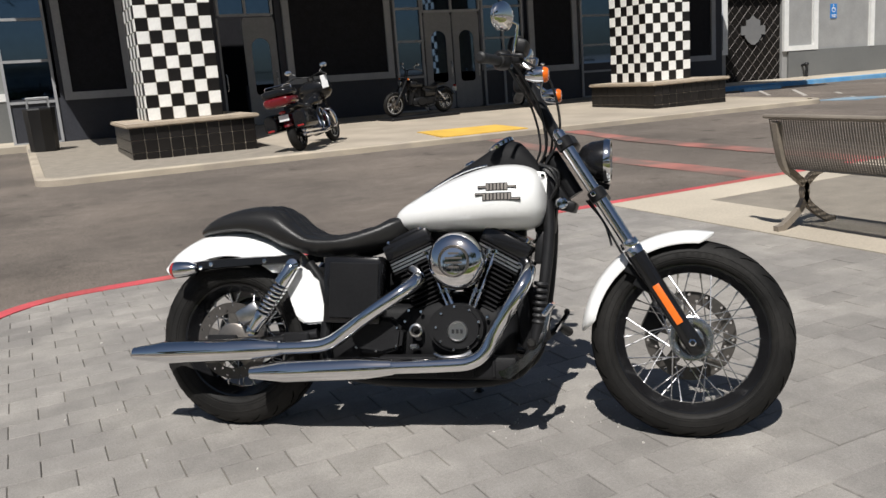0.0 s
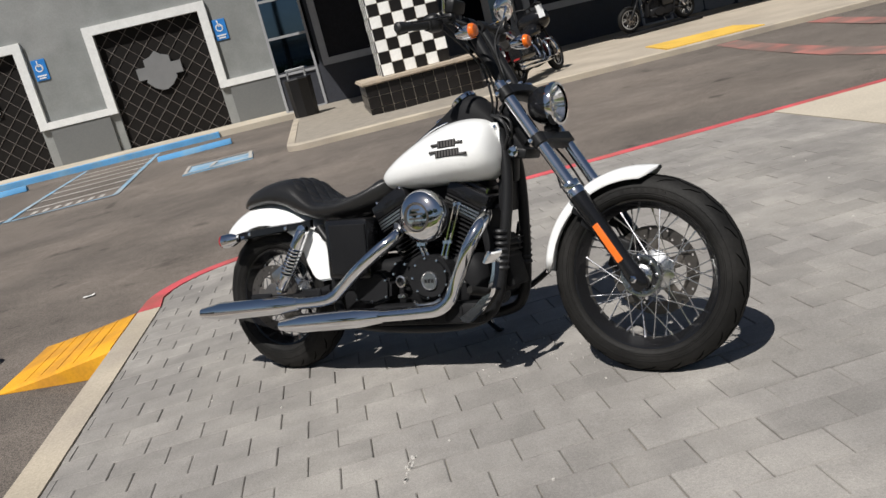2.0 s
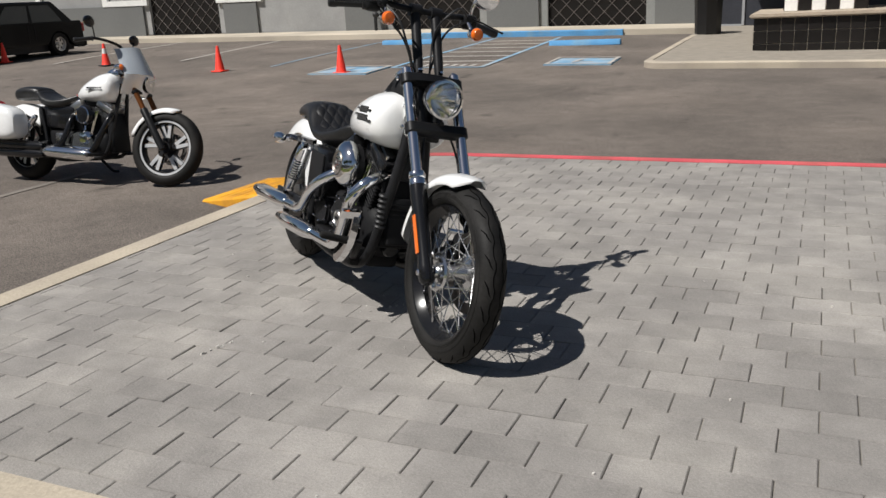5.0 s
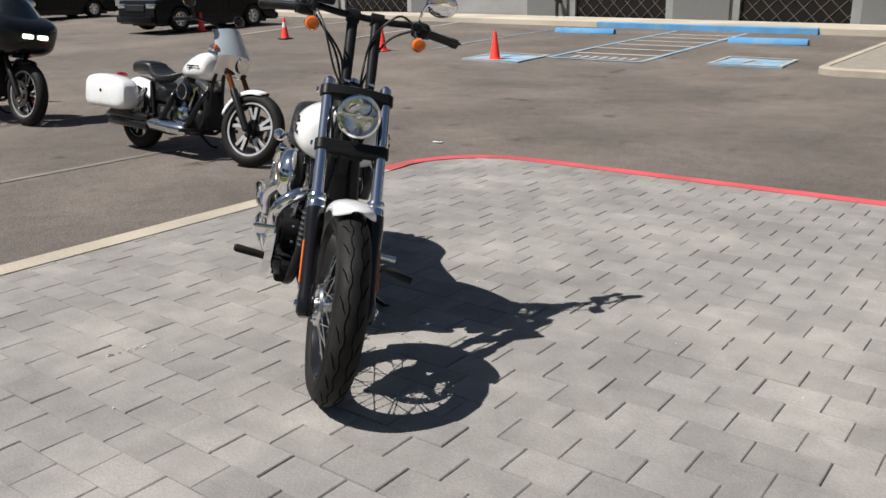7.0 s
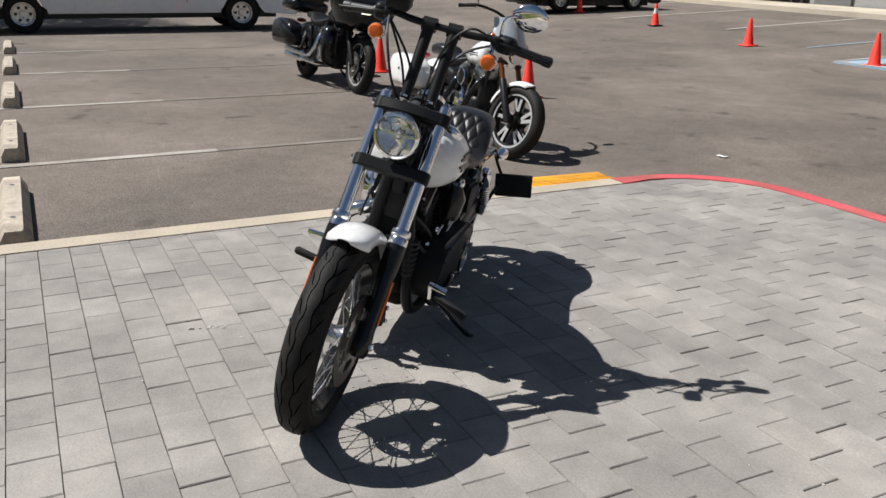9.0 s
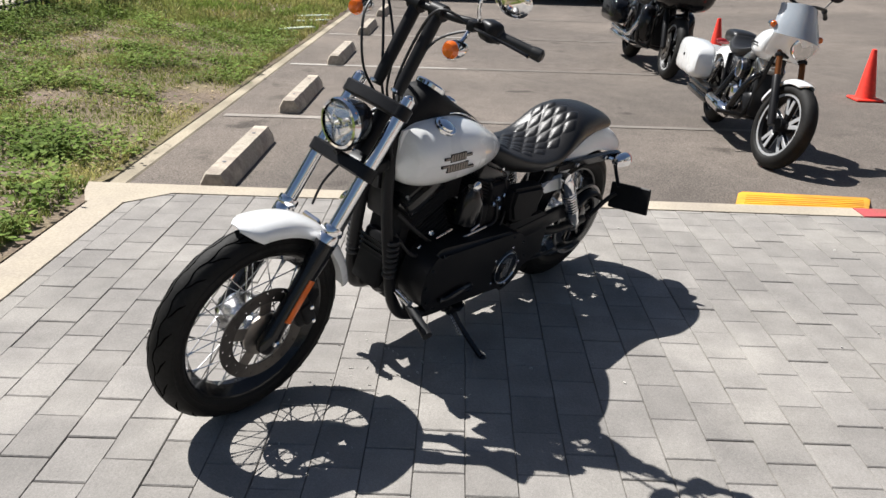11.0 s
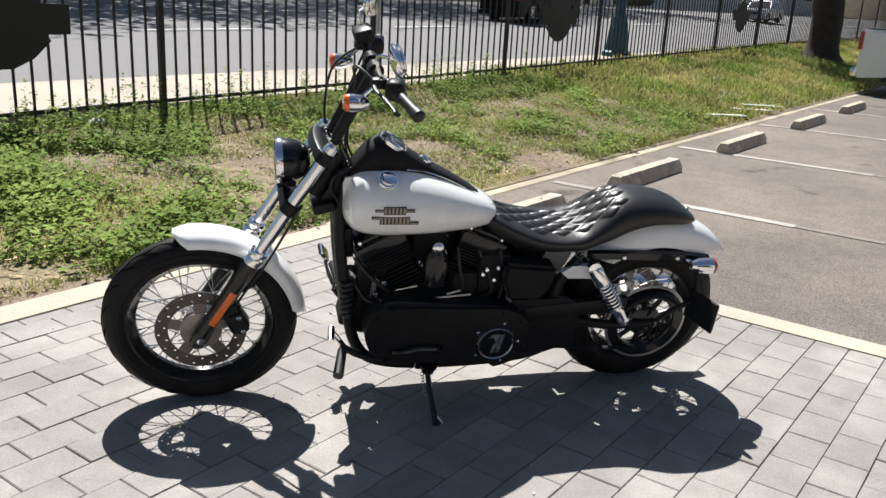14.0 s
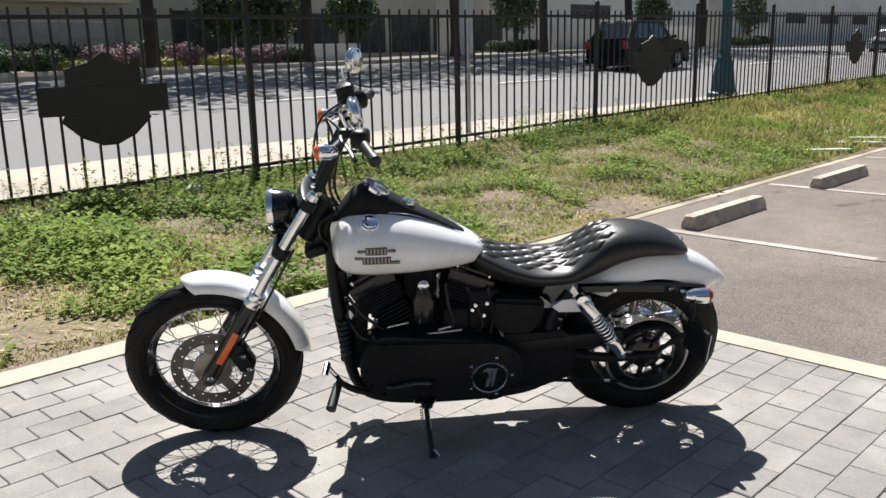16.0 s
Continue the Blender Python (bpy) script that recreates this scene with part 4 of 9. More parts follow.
def tall_weeds(count, x0, x1, y0, y1, seed):
    """Stalks with pairs of narrow leaves along the fence."""
    rng = random.Random(seed)
    vs, fs = [], []
    for _ in range(count):
        x, y = rng.uniform(x0, x1), rng.uniform(y0, y1)
        z, h = berm(x, y) - 0.02, rng.uniform(0.18, 0.55)
        a, lean = rng.uniform(0, 6.283), rng.uniform(0.02, 0.12)
        dx, dy = math.cos(a) * lean, math.sin(a) * lean
        k = len(vs)
        vs += [(x - 0.004, y, z), (x + 0.004, y, z), (x + dx, y + dy, z + h)]
        fs.append((k, k + 1, k + 2))
        for i in range(rng.randint(9, 18)):
            t = rng.uniform(0.25, 1.0)
            b = rng.uniform(0, 6.283)
            L, w = rng.uniform(0.03, 0.075), rng.uniform(0.007, 0.016)
            px, py, pz = x + dx * t, y + dy * t, z + h * t
            cx, cy = math.cos(b), math.sin(b)
            k = len(vs)
            vs += [(px, py, pz), (px + cx * L * 0.5 - cy * w, py + cy * L * 0.5 + cx * w, pz + 0.015), (px + cx * L, py + cy * L, pz + rng.uniform(-0.01, 0.03)), (px + cx * L * 0.5 + cy * w, py + cy * L * 0.5 - cx * w, pz + 0.015)]
            fs.append((k, k + 1, k + 2, k + 3))
    tagged(raw("weeds_tall", vs, fs, M["leaf"]), "taller leafy weeds growing along the fence", "weeds", kind="stuff")


tall_weeds(240, -9.0, 4.5, -3.75, -2.75, 31)


def dry_litter(count, x0, x1, y0, y1, seed):
    """Dead stalks, twigs and leaf scraps lying on the soil."""
    rng = random.Random(seed)
    vs, fs = [], []
    for _ in range(count):
        x, y = rng.uniform(x0, x1), rng.uniform(y0, y1)
        if x < -0.35 and y > 0.40:
            continue
        a, long, w = rng.uniform(0, 6.283), rng.uniform(0.015, 0.09), rng.uniform(0.0012, 0.0045)
        if rng.random() < 0.35:
            long, w = rng.uniform(0.012, 0.03), rng.uniform(0.006, 0.012)
        ca, sa = math.cos(a), math.sin(a)
        z0, z1 = (berm(x + e * ca * long, y + e * sa * long) + rng.uniform(0.004, 0.022) for e in (-1, 1))
        k = len(vs)
        vs += [(x - ca * long - sa * w, y - sa * long + ca * w, z0), (x - ca * long + sa * w, y - sa * long - ca * w, z0 + 0.002), (x + ca * long + sa * w, y + sa * long - ca * w, z1), (x + ca * long - sa * w, y + sa * long + ca * w, z1 + 0.002)]
        fs.append((k, k + 1, k + 2, k + 3))
    tagged(raw("dry_litter", vs, fs, M["straw"]), "dead stalks and leaf scraps on the soil", "litter", kind="stuff")


M["straw"] = mat("dead_stalk", (0.30, 0.235, 0.14), 0.9, var=0.3, fine=20, island=0.5, where="world", spec=0.15)
dry_litter(9000, -9.0, 4.6, -3.6, 0.62, 33)
M["board_green"] = mat("faded_green_board", (0.50, 0.56, 0.45), 0.8, var=0.15, fine=40)
for x, y, a in ((-9.42, 0.19, 159), (-10.72, 0.21, 155), (-11.5, 0.14, 152)):
    bm = bm_new()
    box(bm, (0, 0, 0.05), (0.92, 0.13, 0.022), bevel=0.005)
    ob = part("fallen_board", bm, M["board_green"], m=pose(x, y, berm(x, y), 0, 3, a))
    tagged(ob, "pale green weathered board lying in the grass", "board", "fallen boards")
bm = bm_new()
ball(bm, (0, 0, 0), (0.10, 0.06, 0.045), 12, 8)
for v in bm.verts:
    v.co += v.co.normalized() * 0.02 * noise.noise(v.co * 30)
M["pale_stone"] = mat("pale_stone", (0.5, 0.47, 0.42), 0.9, var=0.15)
tagged(part("stone", bm, M["pale_stone"], m=pose(-0.78, -3.12, berm(-0.78, -3.12) + 0.035)), "pale rounded stone lying in the grass", "stone")

# ---- iron fence ----
FY, BAY = -3.38, 3.4
fence = empty("iron_fence", None, "black iron picket fence along the pavement", "fence")


def fence_base(x):
    return 0.06 + 0.015 * min(max(-1.73 - x, -8.0), 28.0)


bm = bm_new()
box(bm, (0, 0, 0.98), (0.023, 0.023, 1.86), bevel=0.003)
picket_me = bpy.data.meshes.new("picket")
bm.to_mesh(picket_me)
bm.free()
picket_me.materials.append(M["fence_black"])
bm = bm_new()
box(bm, (0, 0, 0.92), (0.062, 0.062, 2.3), bevel=0.004)
lathe(bm, [(0.03, 2.07), (0.045, 2.10), (0.04, 2.13), (0.012, 2.16), (0.001, 2.20)], (0, 0, 0), (0, 0, 1), 10)
post_me = bpy.data.meshes.new("post")
bm.to_mesh(post_me)
bm.free()
post_me.materials.append(M["fence_black"])
far = bm_new()
count = 0
posts = [15.27 - BAY * i for i in range(20)]
for i, x in enumerate(posts):
    ob = new("post", post_me)
    ob.parent = fence
    ob.matrix_basis = pose(x, FY, fence_base(x) - 0.06)
    if i + 1 < len(posts):
        x1 = posts[i + 1]
        for z in (0.18, 1.84):
            bm = bm_new()
            a, b = Vector((x - 0.037, FY, fence_base(x) + z)), Vector((x1 + 0.037, FY, fence_base(x1) + z))
            box(bm, (a + b) / 2, ((b - a).length, 0.035, 0.04), Matrix.Rotation(-math.atan2(b.z - a.z, a.x - b.x) * -1, 3, "Y"))
            part("rail", bm, M["fence_black"], fence, smooth=0)
        k = 19
        for j in range(1, k):
            px = x + (x1 - x) * j / k
            if count < 290 and px > -40 and px < 6:
                ob = new("picket", picket_me)
                ob.parent = fence
                ob.matrix_basis = pose(px, FY, fence_base(px) + 0.02)
                count += 1
            else:
                box(far, (px, FY, fence_base(px) + 1.0), (0.023, 0.023, 1.86))
tagged(part("picket_far", far, M["fence_black"], fence, smooth=0), kind="stuff")
for x in (-0.03, -10.23, -20.43):
    q = empty("shield_plaque", pose(x, FY + 0.05, fence_base(x) + 1.05), "flat black shield-shaped plaque fixed on the fence", "plaque", "fence plaques")
    bm = bm_new()
    plate(bm, [(a * 1.27, b) for a, b in SHIELD if abs(a) < 0.4], (0, 0, 0), (-1, 0, 0), (0, 0, 1), (0, -1, 0), 0.02)
    part("shield", bm, M["fence_black"], q, smooth=0)
    bm = bm_new()
    box(bm, (0, -0.009, 0), (1.32, 0.022, 0.28), bevel=0.002)
    part("crossbar", bm, M["fence_black"], q, smooth=0)
    for z in (-0.25, 0.25):
        bm = bm_new()
        box(bm, (0, -0.03, z), (0.5, 0.03, 0.04))
        part("bracket", bm, M["fence_black"], q, smooth=0)

# ---- street beyond the fence ----
def street_z(y):
    return 0.10 + 0.035 * max(0.0, -6.6 - y)


def rise(x, y=-25.5):
    """The far side of the street climbs towards the west."""
    return 0.014 * min(max(-4.0 - x, 0.0), 40.0) * min(max((-6.6 - y) / 9.0, 0.0), 1.0)


def climbing(ob):
    for v in ob.data.vertices:
        v.co.z += rise(v.co.x, v.co.y)
    return ob


bm = bm_new()
slab(bm, strips(-124, 36, -6.5, -3.95, 16), -0.3, 0.12)
tagged(part("pavement_street", bm, M["street_walk"], smooth=0), "pale concrete pavement beside the street", "pavement", kind="structure")
rows = [-6.52, -11, -15.6, -25.5]
xs = (-400, -100, -44, -24, -4, 60, 300)
verts = [(x, y, street_z(y) - 0.03 + rise(x, y)) for y in rows for x in xs]
faces = [(j * 7 + i, j * 7 + i + 1, (j + 1) * 7 + i + 1, (j + 1) * 7 + i) for j in range(3) for i in range(6)]
tagged(raw("road", verts, faces, M["road"]), "grey asphalt street with lane lines", "road", kind="structure")
bm = bm_new()
for y in (-13.2, -18.5):
    for i in range(14):
        x = 8 - i * 9.0
        box(bm, (x, y, street_z(y) - 0.012), (3.2, 0.12, 0.012))
tagged(climbing(part("lane_lines", bm, M["trim_white"], smooth=0)), "white dashed lane lines", "line marking", kind="structure")
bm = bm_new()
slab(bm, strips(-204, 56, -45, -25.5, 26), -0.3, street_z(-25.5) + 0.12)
tagged(climbing(part("pavement_far", bm, M["far_walk_shade"], smooth=0)), "concrete pavement across the street, coloured dark for shade", "pavement", kind="structure")
FZ = street_z(-25.5) + 0.12
bm = bm_new()
slab(bm, strips(-204, 56, -25.9, -25.48, 26), -0.3, street_z(-25.5) + 0.135)
tagged(climbing(part("kerb_far", bm, M["concrete"], smooth=0)), "pale concrete kerb across the street", "kerb", kind="structure")

# teal lamp post and a grey pole
lamp = empty("street_lamp", pose(-18.4, -6.0, 0.12), "dark teal cast-iron street lamp post", "lamp post")
bm = bm_new()
lathe(bm, [(0.42, 0), (0.42, 0.12), (0.34, 0.16), (0.30, 0.5), (0.25, 0.9), (0.20, 1.0), (0.21, 1.06), (0.15, 1.15), (0.15, 1.3)], (0, 0, 0), (0, 0, 1), 8)
M["teal"] = mat("teal_paint", (0.02, 0.075, 0.095), 0.5, var=0.15)
part("base", bm, M["teal"], lamp)
bm = bm_new()
lathe(bm, [(0.14, 1.3), (0.10, 6.0)], (0, 0, 0), (0, 0, 1), 16)
part("pole", bm, M["teal"], lamp)
pole = empty("sign_pole", pose(-7.1, -5.0, 0.12), "thin galvanised steel sign pole", "pole")
bm = bm_new()
rod(bm, (0, 0, 0), (0, 0, 3.4), 0.045, seg=10)
M["galv"] = mat("galvanised_steel", (0.42, 0.43, 0.44), 0.5, 0.7, var=0.1)
part("tube", bm, M["galv"], pole)

# planting bed, hedges and buildings across the street
M["hedge"] = mat("dark_foliage", (0.042, 0.068, 0.026), 0.7, var=0.4, scale=2, fine=12, island=0.4, where="world", thin=0.25)
M["lavender"] = mat("pink_blossom", (0.20, 0.125, 0.145), 0.8, var=0.3, scale=2, fine=12, island=0.4, where="world")
M["yellow_bush"] = mat("yellow_green_shrub", (0.26, 0.26, 0.04), 0.7, var=0.3, scale=2, fine=12, island=0.4, where="world")
M["bark"] = mat("dark_bark", (0.045, 0.035, 0.028), 0.95, var=0.35, scale=4, fine=30, bump=0.8, bscale=18)
M["beige"] = mat("beige_render", (0.56, 0.53, 0.47), 0.9, var=0.08, scale=0.4, fine=20, where="world")
M["blind_glass"] = mat("pale_blind_behind_glass", (0.42, 0.44, 0.44), 0.15, var=0.15, scale=1.2, fine=8, where="world")
# Shade inside the far openings is put into this dark grey.
M["opening_shade"] = mat("painted_opening_shade", (0.075, 0.075, 0.075), 0.9, var=0.4, scale=0.6, fine=5, where="world")
M["pale_wall"] = mat("pale_grey_wall", (0.64, 0.63, 0.61), 0.9, var=0.08, scale=0.4, fine=20, where="world")


def shrub(name, x, y, sx, sy, sz, material, label, seed, leaf=0.09, count=700, base=None):
    """A clump of many small leaves with an uneven outline."""
    rng = random.Random(seed)
    vs, fs = [], []
    z0 = FZ + rise(x) if base is None else base
    for _ in range(count):
        d = Vector((rng.gauss(0, 1), rng.gauss(0, 1), rng.gauss(0, 1))).normalized()
        r = rng.uniform(0.55, 1.0) * (1 + 0.3 * noise.noise(d * 2.2 + Vector((x, y, 0))))
        p = Vector((x + d.x * sx * r, y + d.y * sy * r, z0 + sz + d.z * sz * r))
        if p.z < z0:
            continue
        a = Vector((rng.gauss(0, 1), rng.gauss(0, 1), rng.gauss(0, 1))).normalized()
        b = a.cross(d).normalized() if abs(a.dot(d)) < 0.98 else Vector((1, 0, 0))
        L, w = a * leaf * rng.uniform(0.7, 1.4), b * leaf * 0.5
        k = len(vs)
        vs += [tuple(p - L), tuple(p + w), tuple(p + L), tuple(p - w)]
        fs.append((k, k + 1, k + 2, k + 3))
    me = raw("foliage", vs, fs, material)
    top = empty(name, None, label, "shrub", "street planting")
    me.parent = top
    return top


rng = random.Random(5)
KINDS = {"lavender": "mauve flowering shrub in the street bed", "hedge": "dark green shrub in the street bed", "yellow_bush": "yellow-green shrub in the street bed"}
for i, kind in enumerate(("hedge", "yellow_bush", "lavender", "lavender", "yellow_bush", "lavender", "yellow_bush", "lavender", "lavender", "lavender", "hedge")):
    low = 0.24 if kind == "yellow_bush" else 0.36 + 0.16 * rng.random()
    shrub("shrub", -8.6 - i * 1.15, -27.6 + rng.uniform(-0.5, 0.5) + (0.5 if kind == "yellow_bush" else 0.0), 0.95, 0.75, low, M[kind], KINDS[kind], 40 + i, 0.06, 2600)
for i in range(4):
    shrub("shrub", -7.0 + i * 2.2, -27.9, 1.4, 0.9, 0.55, M["hedge"], "dark green shrub in the street bed", 60 + i, 0.09, 1800)
for i in range(6):
    shrub("clipped_hedge", -15.5 + i * 4.4, -33.2, 2.4, 0.5, 0.62, M["hedge"], "dark clipped hedge under the windows", 70 + i, 0.09, 1800)
for i, (x, w, hh) in enumerate(((-19.0, 1.7, 1.5), (-21.6, 1.5, 1.5), (-26.6, 1.5, 1.4), (-40.5, 2.2, 1.9), (-57, 2.0, 2.1), (-74, 2.6, 2.4))):
    ever = shrub("evergreen_tree", x, -31.5, w, 1.2, hh, M["hedge"], "dark evergreen tree before the building", 80 + i, 0.13, 3000, FZ + rise(x) + 1.1)
    bm = bm_new()
    tube(bm, [(x, -31.5, FZ + rise(x) - 0.1), (x + 0.05, -31.5, FZ + rise(x) + 1.0), (x, -31.5, FZ + rise(x) + 2.2)], [0.16, 0.13, 0.10], 8)
    part("trunk", bm, M["bark"], ever, "dark bark")
shrub("hedge", -38, -29.5, 3.0, 0.6, 0.40, M["hedge"], "low clipped hedge across the street", 91, 0.10, 2200)
shrub("hedge", -70, -29.5, 5.0, 0.7, 0.45, M["hedge"], "low clipped hedge across the street", 92, 0.12, 2200)


def far_block(name, x0, x1, y, h, material, label, rows, sill, wh, ww, gap, over=0.0, glass="glass_dark", bar=True):
    b = empty(name, Matrix.Translation((0, 0, rise((x0 + x1) / 2))), label, "building")
    bm = bm_new()
    box(bm, ((x0 + x1) / 2, y - 4, FZ + h / 2 - 0.6), (x1 - x0, 8, h + 1.2))
    part("wall", bm, material, b, smooth=0)
    bm = bm_new()
    box(bm, ((x0 + x1) / 2, y - 3.9 + over / 2, FZ + h + 0.15), (x1 - x0 + 0.4, 8.4 + over, 0.5))
    part("roof", bm, material, b, smooth=0)
    x = x0 + gap
    while x + ww < x1:
        for r in range(rows):
            w = part("window", bm_box((x + ww / 2, y + 0.02, FZ + sill + r * 3.2 + wh / 2), (ww, 0.06, wh)), M[glass], b, smooth=0)
            if bar:
                part("window_frame", bm_box((x + ww / 2, y + 0.04, FZ + sill + r * 3.2 + wh * 0.62), (ww, 0.08, 0.06)), M["trim_white"], w, smooth=0)
        x += ww + gap


def bm_box(c, s, bevel=0.0):
    bm = bm_new()
    box(bm, c, s, bevel=bevel)
    return bm


far_block("low_building", -15.4, 16, -36, 3.2, M["beige"], "low beige building with a deep eave and a band of windows", 1, 1.55, 1.25, 1.15, 0.12, over=1.6, glass="blind_glass")
# Flat dark sheets on solid walls stand in for shaded openings.
far_block("white_building", -46, -15.5, -37, 6.5, M["beige"], "shaded building with dark sheets in place of shade in open parking bays", 1, 0.25, 2.35, 3.3, 0.55, glass="opening_shade", bar=False)
far_block("end_building", -190, -46.2, -40, 8.0, M["pale_wall"], "long pale building far down the street", 1, 2.6, 1.2, 6.0, 5.0, glass="opening_shade", bar=False)
bm = bm_new()
box(bm, (-22.6, -29.6, FZ + rise(-22.6) + 0.35), (5.6, 0.3, 1.0))
tagged(part("garden_wall", bm, M["pale_wall"], smooth=0), "low pale wall behind the flower bed", "wall")
bm = bm_new()
box(bm, (-62, -32.0, FZ + rise(-50) + 0.7), (34, 0.3, 2.0))
tagged(part("street_wall", bm, M["pale_wall"], smooth=0), "pale plain wall down the street", "wall")
for i, x in enumerate((-31.3, -62.0)):
    bm = bm_new()
    box(bm, (x, -28.3, FZ + rise(x) + 2.5), (1.7, 1.2, 5.4), bevel=0.02)
    tagged(part("street_column", bm, M["pale_wall"]), "square pale concrete column by the street", "column", "street columns")


def tree(x, y, z, h, r, crown, seed, label, leaf=0.22, count=5000):
    t = empty("tree", pose(x, y, z), label, "tree", "street trees")
    rng = random.Random(seed)
    bm = bm_new()
    pts = [(0, 0, -0.1), (0.05, 0.02, h * 0.25), (0.1 * r, -0.1, h * 0.6), (0.25, 0.1, h)]
    tube(bm, bend(pts, 5), [r * 1.5, r * 1.2, r * 1.05] + [r] * 6 + [r * 0.9] * 4 + [r * 0.8] * 3, 12)
    for i in range(6):
        a = i * 1.05 + rng.random()
        e = Vector((math.cos(a) * crown * 0.6, math.sin(a) * crown * 0.6, h + crown * rng.uniform(0.2, 0.7)))
        tube(bm, bend([(0.2, 0.05, h * 0.85), Vector((0.2, 0, h)) * 0.6 + e * 0.4, e], 4), [r * 0.5 - r * 0.04 * k for k in range(9)], 7)
    M_b = M["bark"]
    part("trunk", bm, M_b, t)
    vs, fs = [], []
    for _ in range(count):
        d = Vector((rng.gauss(0, 1), rng.gauss(0, 1), rng.gauss(0, 0.7)))
        d.normalize()
        q = crown * rng.uniform(0.45, 1.0) * (1 + 0.35 * noise.noise(d * 2.5 + Vector((seed, 0, 0))))
        p = Vector((0, 0, h + crown * 0.55)) + Vector((d.x, d.y, d.z * 0.75)) * q
        a = Vector((rng.gauss(0, 1), rng.gauss(0, 1), rng.gauss(0, 1))).normalized()
        b = a.cross(d).normalized() if abs(a.dot(d)) < 0.98 else Vector((1, 0, 0))
        k = len(vs)
        vs += [tuple(p - a * leaf), tuple(p + b * leaf * 0.5), tuple(p + a * leaf), tuple(p - b * leaf * 0.5)]
        fs.append((k, k + 1, k + 2, k + 3))
    raw("crown", vs, fs, M["hedge"], t)


tree(-23.8, -1.9, 0.35, 4.5, 0.45, 3.5, 3, "thick dark-barked tree at the end of the verge", 0.16, 6000)
for i, x in enumerate((7, -1, -12.5, -20, -29.5, -37, -46, -56)):
    tree(x, -26.6, FZ + rise(x), 8.6, 0.24, 6.0, 20 + i, "street tree that shades the far lane", 0.26, 4200)


# ---- motorcycle pieces, shared by all machines; x ahead, y to the rider's left, z up ----
def tyre(name, parent, c, r, w, tread=True):
    bm = bm_new()
    rim = r - w * 0.80
    prof = []
    for i in range(15):
        a = radians(-105 + 210 * i / 14)
        prof.append((r - w * 0.52 + w * 0.52 * math.cos(a), w * 0.5 * math.sin(a)))
    prof = [(rim + 0.004, -w * 0.33)] + prof + [(rim + 0.004, w * 0.33)]
    lathe(bm, prof, c, (0, 1, 0), 64, loop=True)
    t = part(name, bm, M["rubber"], parent, "black rubber tyre with a curved tread", smooth=50)
    if tread:
        for s in (-1, 1):
            bm = bm_new()
            for th, q in ((74, 0.0022), (92, 0.0026), (98, 0.002)):
                th = radians(th)
                lathe(bm, [(r - w * 0.52 + w * 0.52 * math.cos(th) + u * q, s * (w * 0.5 * math.sin(th) + v * q * 0.8)) for u, v in ((-1, -0.3), (-0.5, 0.8), (0.5, 0.8), (1, -0.3))], c, (0, 1, 0), 64, loop=True)
            for k in range(17):
                if k % 9 in (7, 8):
                    continue
                a0 = 1.2 + k * 0.085
                rr = r - w * 0.52 + w * 0.52 * math.cos(radians(83))
                box(bm, (c[0] + math.cos(a0) * rr, c[1] + s * w * 0.497, c[2] + math.sin(a0) * rr), (0.012, 0.0016, 0.013), Matrix.Rotation(-a0, 3, "Y"))
            part("sidewall_rib", bm, M["rubber"], t, "moulded sidewall ribs and plain bars", smooth=40)["kind"] = "stuff"
    if tread:
        # Thin black tubes on the tread draw the shade of its grooves.
        bm = bm_new()
        def on(th, aa):
            rr = r - w * 0.52 + (w * 0.52 - 0.0008) * math.cos(th)
            return Vector((c[0] + math.cos(aa) * rr, c[1] + (w * 0.5 - 0.0008) * math.sin(th), c[2] + math.sin(aa) * rr))
        n = 44
        for s in (-1, 1):
            ring = [on(s * radians(13 if k % 4 < 2 else 20), 2 * math.pi * k / (2 * n)) for k in range(2 * n + 1)]
            tube(bm, ring, 0.0022, 4, False)
        for k in range(22):
            for s in (-1, 1):
                a0 = 2 * math.pi * (k + (0.5 if s > 0 else 0)) / 22
                tube(bm, [on(s * radians(24 + 7 * j), a0 + 0.035 * j + (0.03 if j > 1 else 0)) for j in range(5)], [0.0012, 0.0026, 0.0028, 0.0026, 0.0012], 4)
        part("tread_groove", bm, M["groove"], t, "thin black lines drawn for the shade in the tread grooves", smooth=0)["kind"] = "stuff"
    return t


